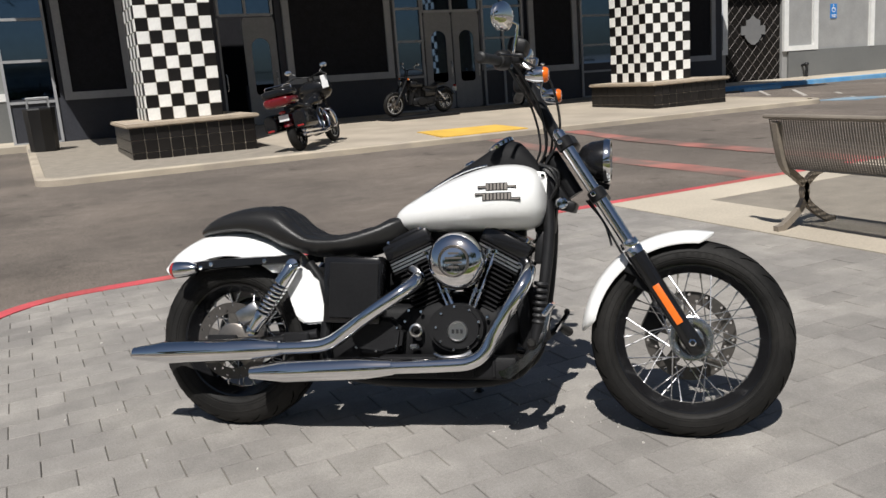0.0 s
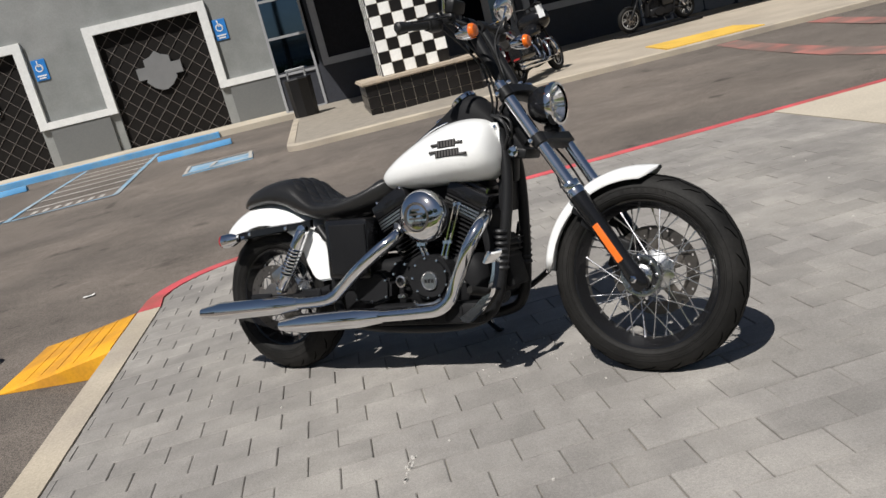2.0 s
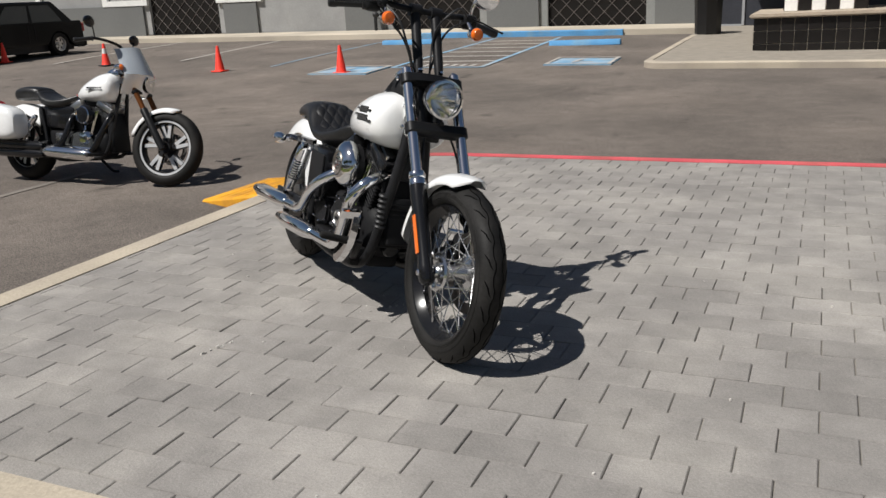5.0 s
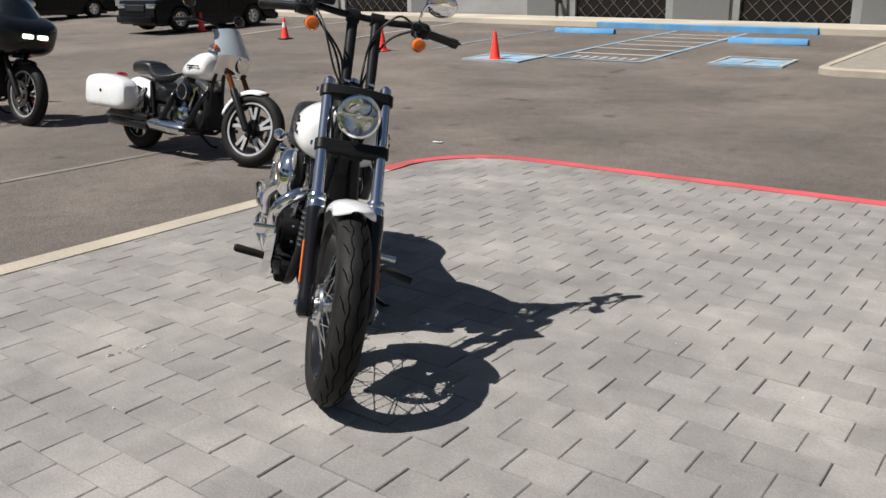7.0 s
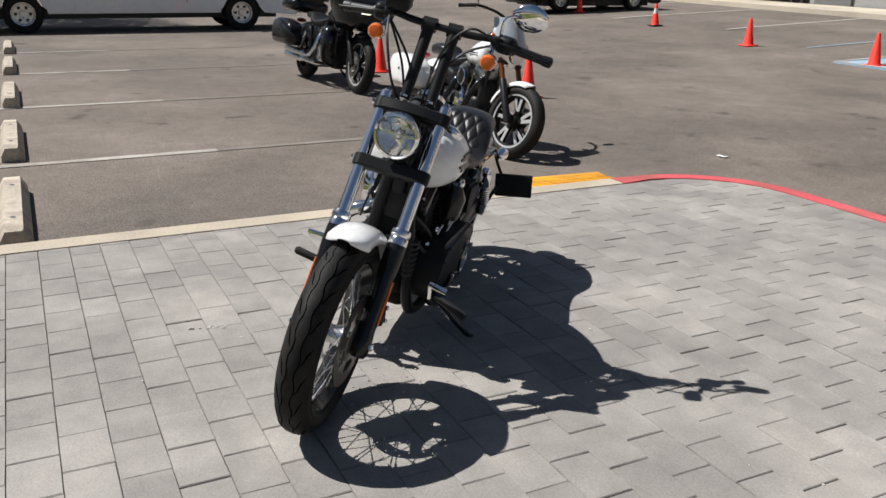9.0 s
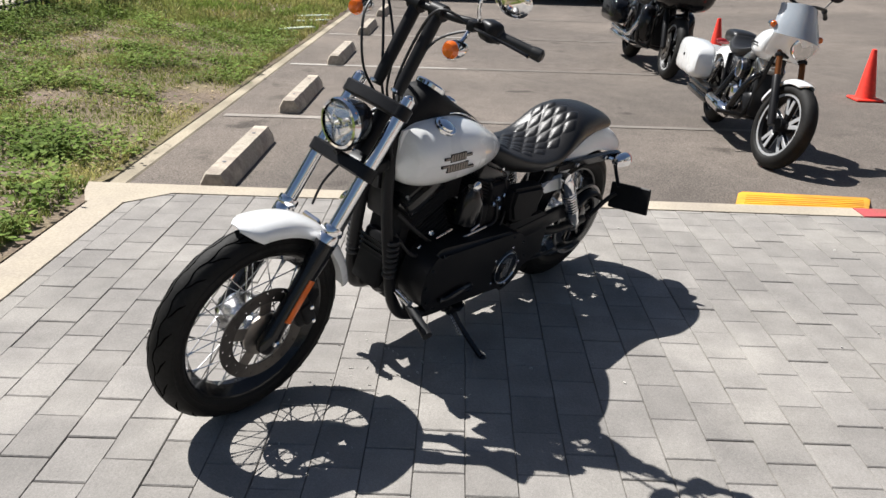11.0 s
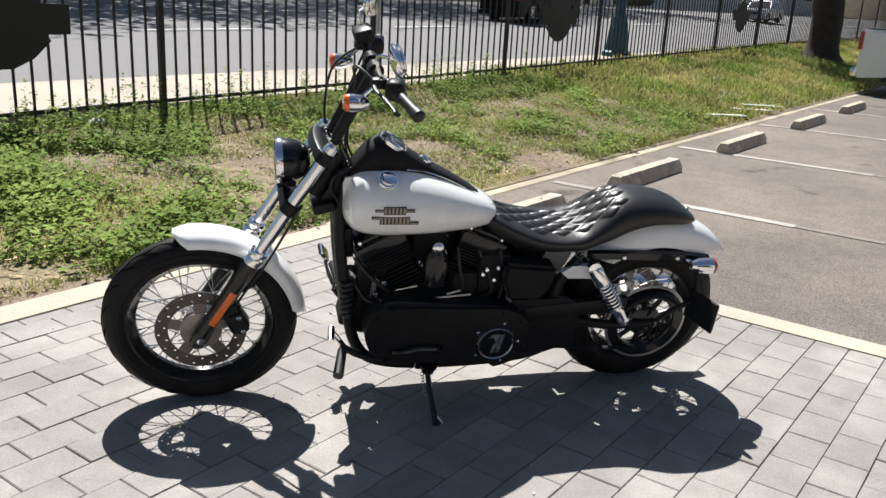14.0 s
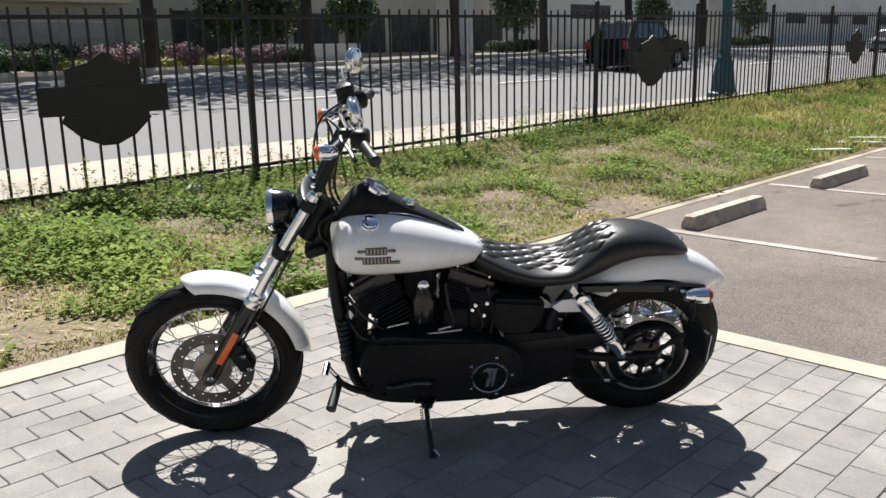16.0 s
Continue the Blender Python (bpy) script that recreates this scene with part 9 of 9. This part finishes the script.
# ---- bench ----
def bench():
    b = empty("bench", pose(4.86, 4.30, 0.004), "bronze-painted metal bench with perforated seat and back", "bench")
    M["bench"] = mat("bronze_bench_paint", (0.25, 0.215, 0.175), 0.5, 0.2, var=0.12, fine=60)
    L = 1.85
    for nm, pts in (("backrest", [(-0.085, 0.79), (-0.06, 0.68), (-0.015, 0.52), (0.02, 0.44)]), ("seat", [(0.03, 0.43), (0.2, 0.42), (0.38, 0.43), (0.47, 0.415)])):
        bm = bm_new()
        P_ = bend([(x, 0, z) for x, z in pts], 6)
        n = 92
        for i in range(n + 1):
            y = -L * i / n
            for a, c in zip(P_, P_[1:]):
                m = (a + c) / 2
                dd = c - a
                box(bm, (m.x, y, m.z), (dd.length * 1.02, 0.010, 0.003), Matrix.Rotation(-math.atan2(dd.z, dd.x), 3, "Y"))
        for k in range(len(P_)):
            box(bm, (P_[k].x, -L / 2, P_[k].z), (0.010, L, 0.004))
        part(nm, bm, M["bench"], b, "perforated metal sheet", smooth=0)["kind"] = "stuff"
    bm = bm_new()
    tube(bm, [(-0.09, 0.03, 0.80), (-0.09, -L - 0.03, 0.80)], 0.028, 10, flat=0.6)
    part("top_rail", bm, M["bench"], b, "rounded top rail")
    bm = bm_new()
    tube(bm, [(0.475, 0.03, 0.405), (0.475, -L - 0.03, 0.405)], 0.02, 10)
    part("front_rail", bm, M["bench"], b)
    for y in (-0.06, -L + 0.06):
        bm = bm_new()
        for pts in ([(-0.085, 0.76), (-0.055, 0.60), (0.0, 0.45), (0.10, 0.37), (0.20, 0.28), (0.17, 0.15), (0.0, 0.03), (-0.08, 0.012)], [(0.45, 0.40), (0.30, 0.37), (0.19, 0.27), (0.24, 0.15), (0.42, 0.03), (0.50, 0.012)]):
            q = bend([(x, y, z) for x, z in pts], 6)
            rings = []
            for i, p in enumerate(q):
                t = (q[min(i + 1, len(q) - 1)] - q[max(i - 1, 0)]).normalized()
                nrm = Vector((-t.z, 0, t.x))
                rings.append([p + nrm * 0.024 + Vector((0, 0.02, 0)), p + nrm * 0.024 - Vector((0, 0.02, 0)), p - nrm * 0.024 - Vector((0, 0.02, 0)), p - nrm * 0.024 + Vector((0, 0.02, 0))])
            skin(bm, rings)
        part("leg", bm, M["bench"], b, "curved flat bar leg", smooth=40)


bench()


# ---- litter bin ----
def litter_bin():
    x, y = 0.66, 21.75
    b = empty("litter_bin", pose(x, y, walk_z(y) + fall(x, y)), "black litter bin with a metal hood frame", "bin")
    bm = bm_new()
    lathe(bm, [(0.30, 0.0), (0.31, 0.02), (0.34, 0.92), (0.355, 0.94), (0.34, 0.98), (0.30, 0.98), (0.28, 0.90), (0.001, 0.90)], (0, 0, 0), (0, 0, 1), 8)
    part("bin_body", bm, M["black_plastic"], b)
    bm = bm_new()
    tube(bm, [(-0.22, -0.2, 0.98), (-0.22, -0.2, 1.18), (0.22, -0.2, 1.18), (0.22, -0.2, 0.98)], 0.03, 6)
    tube(bm, [(-0.22, 0.2, 0.98), (-0.22, 0.2, 1.18), (0.22, 0.2, 1.18), (0.22, 0.2, 0.98)], 0.03, 6)
    box(bm, (0, 0, 1.2), (0.5, 0.46, 0.05), None, 0.02)
    part("hood", bm, M["galv"], b, "pale metal hood")


litter_bin()


# ---- cars ----
M["car_white"] = mat("white_truck_paint", (0.82, 0.83, 0.84), 0.3, var=0.03, coat=0.8)
M["car_black"] = mat("black_car_paint", (0.004, 0.004, 0.0045), 0.35, var=0.04, coat=0.12, spec=0.18)
M["car_silver"] = mat("silver_car_paint", (0.45, 0.46, 0.48), 0.3, 0.3, var=0.04, coat=0.8)


def car_wheel(parent, x, y, r, w, s):
    wl_ = empty("wheel")
    wl_.parent = parent
    bm = bm_new()
    lathe(bm, [(r * 0.6, -w / 2), (r * 0.93, -w / 2), (r, -w * 0.36), (r, w * 0.36), (r * 0.93, w / 2), (r * 0.6, w / 2)], (x, y, r), (0, 1, 0), 32, loop=True)
    part("tyre", bm, M["rubber"], wl_, smooth=40)
    bm = bm_new()
    lathe(bm, [(r * 0.6, -w * 0.4), (r * 0.62, w * 0.46), (r * 0.55, w * 0.44), (r * 0.5, w * 0.2), (r * 0.2, w * 0.16), (r * 0.16, w * 0.34), (0.001, w * 0.34)], (x, y, r), (0, s, 0), 28)
    part("rim", bm, M["steel"], wl_, "bright steel wheel rim")
    bm = bm_new()
    for k in range(6):
        a = k * math.pi / 3
        lathe(bm, [(r * 0.085, w * 0.185), (r * 0.085, w * 0.21)], (x + math.cos(a) * r * 0.36, y, r + math.sin(a) * r * 0.36), (0, s, 0), 10)
    part("rim_holes", bm, M["black_plastic"], wl_)["kind"] = "stuff"


def car(place, label, paint, L, W, H, hood, cab0, cab1, bed=0.0, wb=None, r=0.36, group="parked cars"):
    """A car that heads along +x: hood length, cabin from cab0 to cab1 measured from the nose, an open bed behind when bed > 0."""
    c = empty("pickup_truck" if bed else "car", place, label, "truck" if bed else "car", group)
    wb = wb or L * 0.6
    xf = L / 2 - L * 0.19
    xr = xf - wb
    belt = H * (0.72 if bed else 0.60)
    low = 0.21 if not bed else 0.37
    prof = [(L / 2, low + 0.06), (L / 2 + 0.02, belt * 0.72), (L / 2 - 0.08, belt * 0.92), (L / 2 - hood, belt + 0.03), (-L / 2 + 0.05, belt + (0.02 if bed else 0.05)), (-L / 2, belt * 0.9), (-L / 2, low + 0.08)]
    bottom = []
    for wx in (xr, xf):
        bottom.append([(wx + (r + 0.09) * math.cos(a), r + (r + 0.09) * math.sin(a)) for a in [math.pi - math.pi * i / 10 for i in range(11)]])
    under = [(-L / 2 + 0.05, low)] + [p for p in bottom[0] if p[1] > low] + [p for p in bottom[1] if p[1] > low] + [(L / 2 - 0.05, low)]
    poly = under + prof
    bm = bm_new()
    plate(bm, poly, (0, -W / 2, 0), (1, 0, 0), (0, 0, 1), (0, 1, 0), W)
    bmesh.ops.bevel(bm, geom=[e for e in bm.edges if abs(e.verts[0].co.y - e.verts[1].co.y) < 1e-6 and min(v.co.z for v in e.verts) > low + 0.02], offset=0.05, segments=2, affect="EDGES")
    part("body", bm, M[paint], c, smooth=35)
    x0, x1 = L / 2 - cab0, L / 2 - cab1
    bm = bm_new()
    a = [(x0, -W * 0.47, belt - 0.02), (x0, W * 0.47, belt - 0.02), (x1, W * 0.47, belt - 0.02), (x1, -W * 0.47, belt - 0.02)]
    t0, t1 = x0 - (0.8 if not bed else 0.6), x1 + (0.6 if not bed else 0.1)
    m_ = [(t0, -W * 0.40, H - 0.05), (t0, W * 0.40, H - 0.05), (t1, W * 0.40, H - 0.05), (t1, -W * 0.40, H - 0.05)]
    q = [(t0 - 0.08, -W * 0.37, H), (t0 - 0.08, W * 0.37, H), (t1 + 0.06, W * 0.37, H), (t1 + 0.06, -W * 0.37, H)]
    skin(bm, [a, m_, q])
    part("cabin", bm, M[paint], c, smooth=30)

    def lerp(p, q_, t):
        return Vector(p) * (1 - t) + Vector(q_) * t
    for s, (i0, i1) in ((-1, (0, 3)), (1, (1, 2))):
        n = 2
        for k in range(n):
            f0, f1 = 0.10 + 0.80 * k / n + 0.02, 0.10 + 0.80 * (k + 1) / n - 0.02
            pts = [lerp(lerp(a[i0], a[i1], f0), lerp(m_[i0], m_[i1], f0), 0.12), lerp(lerp(a[i0], a[i1], f1), lerp(m_[i0], m_[i1], f1), 0.12), lerp(lerp(a[i0], a[i1], f1), lerp(m_[i0], m_[i1], f1), 0.9), lerp(lerp(a[i0], a[i1], f0), lerp(m_[i0], m_[i1], f0), 0.9)]
            bm = bm_new()
            vs = [bm.verts.new(p + Vector((0, s * 0.008, 0))) for p in pts]
            wv = [bm.verts.new(p - Vector((0, s * 0.02, 0))) for p in pts]
            bm.faces.new(vs)
            for u in range(4):
                bm.faces.new((vs[u], vs[(u + 1) % 4], wv[(u + 1) % 4], wv[u]))
            part("side_window", bm, M["car_glass"], c, smooth=0)
    for nm, (i0, i1), sx in (("windscreen", (0, 1), 1), ("rear_window", (3, 2), -1)):
        pts = [lerp(lerp(a[i0], a[i1], f), lerp(m_[i0], m_[i1], f), g) for f, g in ((0.06, 0.1), (0.94, 0.1), (0.94, 0.92), (0.06, 0.92))]
        bm = bm_new()
        vs = [bm.verts.new(p + Vector((sx * 0.008, 0, 0.004))) for p in pts]
        wv = [bm.verts.new(p - Vector((sx * 0.03, 0, 0))) for p in pts]
        bm.faces.new(vs)
        for u in range(4):
            bm.faces.new((vs[u], vs[(u + 1) % 4], wv[(u + 1) % 4], wv[u]))
        part(nm, bm, M["car_glass"], c, smooth=0)
    for wx in (xf, xr):
        for s in (-1, 1):
            car_wheel(c, wx, s * (W / 2 - 0.13), r, 0.24, s)
    for s in (-1, 1):
        bm = bm_new()
        box(bm, (L / 2 - 0.03, s * W * 0.38, belt * 0.76), (0.12, W * 0.2, 0.14), None, 0.03, 2)
        part("headlight", bm, M["bowl"], c, "clear headlight")
        bm = bm_new()
        box(bm, (-L / 2 + 0.02, s * W * 0.45, belt * 0.84), (0.10, W * 0.11, belt * 0.28), None, 0.02, 2)
        part("tail_lamp", bm, M["red_lens"], c, "red tail lamp")
        bm = bm_new()
        box(bm, (x0 - 0.25, s * (W / 2 + 0.09), belt + 0.12), (0.12, 0.2, 0.14), None, 0.03, 2)
        part("door_mirror", bm, M[paint if not bed else "black_plastic"], c)
        for f in ((0.45, 0.52) if not bed else (0.5,)):
            bm = bm_new()
            xx = x0 + (x1 - x0) * f
            box(bm, (xx, s * (W / 2 + 0.004), belt * 0.72), (0.012, 0.012, belt * 0.5))
            part("door_gap", bm, M["black_plastic"], c, smooth=0)
        bm = bm_new()
        box(bm, (x1 + 0.25, s * (W / 2 + 0.02), belt * 0.86), (0.16, 0.03, 0.03), None, 0.01)
        part("door_handle", bm, M[paint], c)
    bm = bm_new()
    box(bm, (L / 2 + 0.06, 0, low + 0.14), (0.16, W * 0.94, 0.2), None, 0.05, 2)
    part("bumper", bm, M["chrome" if bed else paint], c, smooth=30)
    bm = bm_new()
    box(bm, (-L / 2 - 0.06, 0, low + 0.12), (0.16, W * 0.94, 0.2), None, 0.05, 2)
    part("bumper", bm, M["chrome" if bed else paint], c, smooth=30)
    bm = bm_new()
    box(bm, (L / 2 + 0.02, 0, belt * 0.70), (0.06, W * 0.5, 0.2), None, 0.02)
    part("grille", bm, M["black_plastic"], c)
    bm = bm_new()
    box(bm, (0, 0, low + 0.04), (L * 0.86, W * 0.8, 0.2))
    part("chassis", bm, M["black_plastic"], c, smooth=0)
    if bed:
        bm = bm_new()
        xb0, xb1 = x1 - 0.06, -L / 2 + 0.12
        box(bm, ((xb0 + xb1) / 2, 0, belt + 0.03), (xb0 - xb1, W * 0.88, 0.02))
        part("bed_liner", bm, M["black_plastic"], c, "dark open bed", smooth=0)
        for s in (-1, 1):
            bm = bm_new()
            box(bm, ((xb0 + xb1) / 2, s * W * 0.465, belt + 0.045), (xb0 - xb1, 0.09, 0.04), None, 0.012)
            part("bed_rail", bm, M["black_plastic"], c, "black bed rail cap")
    return c


car(pose(-18.45, 4.17, LOT, 0, 0, 90), "white long-bed pickup truck parked in a bay", "car_white", 7.6, 2.05, 1.97, 1.5, 1.65, 3.9, bed=2.6, wb=4.95, r=0.43)
for x, y, turn, lab, pt in ((-19.2, 18.0, -90, "black car parked nose out by the wall", "car_black"), (-29.5, 18.6, -90, "dark car parked by the wall", "car_black"), (-33.5, 19.0, -90, "silver car parked by the wall", "car_silver")):
    car(pose(x, y, lot_z(y) + fall(x, y) - 0.01, 0, 0, turn), lab, pt, 4.7, 1.9, 1.62, 1.05, 1.1, 4.4, r=0.35)


car(pose(-60.0, -14.7, street_z(-14.7) + rise(-60.0, -14.7) - 0.03), "silver car on the street far beyond the fence", "car_silver", 4.6, 1.8, 1.5, 1.0, 1.15, 4.2, r=0.33, group="")
car(pose(-28.0, -14.6, street_z(-14.6) + rise(-28.0, -14.6) - 0.03, 0, 0, 180), "dark sport utility car on the street beyond the fence", "car_black", 4.9, 1.95, 1.9, 1.15, 1.25, 4.75, r=0.39, group="")


# ---- paving blocks of the plaza ----
PL, PW = 0.2235, 0.1522


def in_plaza(x, y, e=0.0):
    if not (KX1 + 0.012 - e < x < 4.71 + e and GY1 + 0.012 - e < y < RY0 - 0.006 + e):
        return False
    if x - KX1 + y - GY1 < 0.22:
        return False
    if x < CX and y > CY and math.hypot(x - CX, y - CY) > R_OUT - 0.15 + e:
        return False
    return True


def clip_poly(poly, inside, cross):
    out = []
    for i, p in enumerate(poly):
        q = poly[(i + 1) % len(poly)]
        a, b = inside(p), inside(q)
        if a:
            out.append(p)
        if a != b:
            out.append(cross(p, q))
    return out


def paver_mesh(w, l, rng):
    bm = bm_new()
    g = 0.0016
    x, y = l / 2 - g, w / 2 - g * 0.6
    c = 0.003
    j = [rng.uniform(-0.0012, 0.0012) for _ in range(8)]
    base = [(-x, -y), (x, -y), (x, y), (-x, y)]
    top = [(-x + c + j[0], -y + c * 0.6 + j[1]), (x - c + j[2], -y + c * 0.6 + j[3]), (x - c + j[4], y - c * 0.6 + j[5]), (-x + c + j[6], y - c * 0.6 + j[7])]
    rings = [[(a, b, -0.05) for a, b in base], [(a, b, -0.0035) for a, b in base], [(a, b, 0.0) for a, b in top]]
    skin(bm, rings, True, False)
    bm.verts.ensure_lookup_table()
    bm.faces.new([bm.verts[i] for i in (8, 9, 10, 11)])
    bmesh.ops.recalc_face_normals(bm, faces=bm.faces)
    me = bpy.data.meshes.new("paver")
    bm.to_mesh(me)
    bm.free()
    me.materials.append(M["paver"])
    return me


rng = random.Random(77)
paver_meshes = [paver_mesh(PW, PL, rng) for _ in range(6)]
rest_v, rest_f = [], []
row = 0
y = 1.187 - 2 * PW + PW / 2
near, others = [], []
while y - PW / 2 < RY0:
    x = (0.056 if row % 2 else 0.167) + rng.uniform(-0.004, 0.004) - 2.5 * PL
    while x - PL / 2 < 4.72:
        cs = [(x + sx * PL / 2, y + sy * PW / 2) for sx, sy in ((-1, -1), (1, -1), (1, 1), (-1, 1))]
        if all(in_plaza(a, b, 0.004) for a, b in cs):
            lift = rng.uniform(-0.0022, 0.0022)
            (near if (0.9 < y < 3.35 and 0.75 < x < 4.6) else others).append((x, y, lift, rng.uniform(-0.5, 0.5), rng.uniform(-0.5, 0.5), rng.uniform(-0.35, 0.35)))
        elif any(in_plaza(a, b, 0.004) for a, b in cs) or in_plaza(x, y):
            others.append((x, y, -0.001, 0, 0, 0, "cut"))
        x += PL
    y += PW
    row += 1
near.sort(key=lambda p: (p[0] - 2.6) ** 2 + (p[1] - 1.7) ** 2)
others += near[300:]
for i, (x, y, lift, a, b, c) in enumerate(near[:300]):
    ob = new("paver", paver_meshes[i % 6])
    ob.parent = plaza
    ob.matrix_basis = pose(x, y, lift, a, b, c)


def add_block(poly, z):
    """A block from an outline: chamfered top, plain sides."""
    n = len(poly)
    if n < 3:
        return
    cx, cy = sum(p[0] for p in poly) / n, sum(p[1] for p in poly) / n
    k = len(rest_v)
    for zz, s in ((-0.05, 0.0018), (z - 0.003, 0.0016), (z, 0.0046)):
        for px, py in poly:
            d = math.hypot(px - cx, py - cy) or 1
            f = max(0.0, 1 - s * 1.3 / d)
            rest_v.append((cx + (px - cx) * f, cy + (py - cy) * f, zz))
    for r in range(2):
        for i in range(n):
            j = (i + 1) % n
            rest_f.append((k + r * n + i, k + r * n + j, k + (r + 1) * n + j, k + (r + 1) * n + i))
    rest_f.append(tuple(k + 2 * n + i for i in range(n)))


for p in others:
    x, y, lift = p[:3]
    poly = [(x + sx * PL / 2, y + sy * PW / 2) for sx, sy in ((-1, -1), (1, -1), (1, 1), (-1, 1))]
    if len(p) > 6:
        planes = [(1, 0, KX1 + 0.006), (-1, 0, -4.715), (0, 1, GY1 + 0.004), (0, -1, -(RY0 - 0.002)), (0.707, 0.707, 0.707 * (KX1 + GY1 + 0.212))]
        if x < CX + 0.1 and y > CY - 0.1:
            a = math.atan2(y - CY, x - CX)
            planes.append((-math.cos(a), -math.sin(a), -(math.cos(a) * CX + math.sin(a) * CY + R_OUT - 0.145)))
        for nx, ny, d in planes:
            def side(q, nx=nx, ny=ny, d=d):
                return q[0] * nx + q[1] * ny - d

            def cut(q, r, side=side):
                a, b = side(q), side(r)
                t = a / (a - b)
                return (q[0] + (r[0] - q[0]) * t, q[1] + (r[1] - q[1]) * t)
            poly = clip_poly(poly, lambda q, side=side: side(q) >= 0, cut)
            if len(poly) < 3:
                break
        if len(poly) < 3:
            continue
    add_block(poly, lift)
M["paver_rest"] = mat("grey_paver_joined", (0.252, 0.236, 0.219), 0.9, var=0.10, scale=1.1, fine=85, bump=0.3, bscale=110, island=0.10, col2=(0.31, 0.290, 0.265), patch=1.6, grit=260, gritty=0.13, mid=(8.0, 0.10), spots=(2.6, 0.70, 1.3), where="world", spec=0.3)
tagged(raw("paver_rest", rest_v, rest_f, M["paver_rest"], plaza), kind="stuff")


# ---- litter and small stains near the kerb ----
M["paper"] = mat("white_paper", (0.8, 0.79, 0.76), 0.8, var=0.05)
M["gum"] = mat("pale_gum", (0.55, 0.52, 0.48), 0.85, var=0.1)
bm = bm_new()
plate(bm, [(-0.05, -0.03), (0.04, -0.035), (0.055, 0.02), (0.0, 0.04), (-0.045, 0.025)], (0, 0, 0), (1, 0, 0), (0, 1, 0), (0, 0, 1), 0.004)
for v in bm.verts:
    v.co.z += 0.012 * abs(v.co.x) / 0.05
tagged(part("paper_scrap", bm, M["paper"], m=pose(-1.25, 7.11, LOT + 0.002, 0, 0, 20)), "crumpled white paper scrap on the asphalt", "litter")
vs, fs = [], []
rng = random.Random(9)
for i in range(20, 125):
    if i < 75:
        x, y = rng.gauss(1.83, 0.2), rng.gauss(2.52, 0.18)
        long, wide = rng.uniform(0.003, 0.007), rng.uniform(0.0012, 0.0024)
    elif i < 95:
        d = rng.uniform(-0.075, 0.075)
        x, y = 1.17 + 0.3 * d + rng.gauss(0, 0.006), 1.95 + d
        long, wide = rng.uniform(0.006, 0.014), rng.uniform(0.003, 0.006)
    else:
        x, y = rng.uniform(0.0, 4.4), rng.uniform(1.1, 5.8)
        long = rng.uniform(0.003, 0.009)
        wide = long * rng.uniform(0.4, 0.9)
    a0 = rng.uniform(0, 6.283) if not 75 <= i < 95 else 1.28 + rng.uniform(-0.3, 0.3)
    ca, sa = math.cos(a0), math.sin(a0)
    n = 6
    k = len(vs)
    ring = []
    for j in range(n):
        u = math.cos(6.283 * j / n) * long * rng.uniform(0.75, 1.2)
        w = math.sin(6.283 * j / n) * wide * rng.uniform(0.75, 1.3)
        ring.append((x + u * ca - w * sa, y + u * sa + w * ca))
    vs += [(px, py, -0.006) for px, py in ring] + [(x + (px - x) * 0.8, y + (py - y) * 0.8, 0.0046) for px, py in ring]
    fs += [(k + j, k + (j + 1) % n, k + n + (j + 1) % n, k + n + j) for j in range(n)] + [tuple(k + n + j for j in range(n))]
tagged(raw("pale_specks", vs, fs, M["gum"]), "small pale specks of dried paint and gum", "specks", kind="stuff")
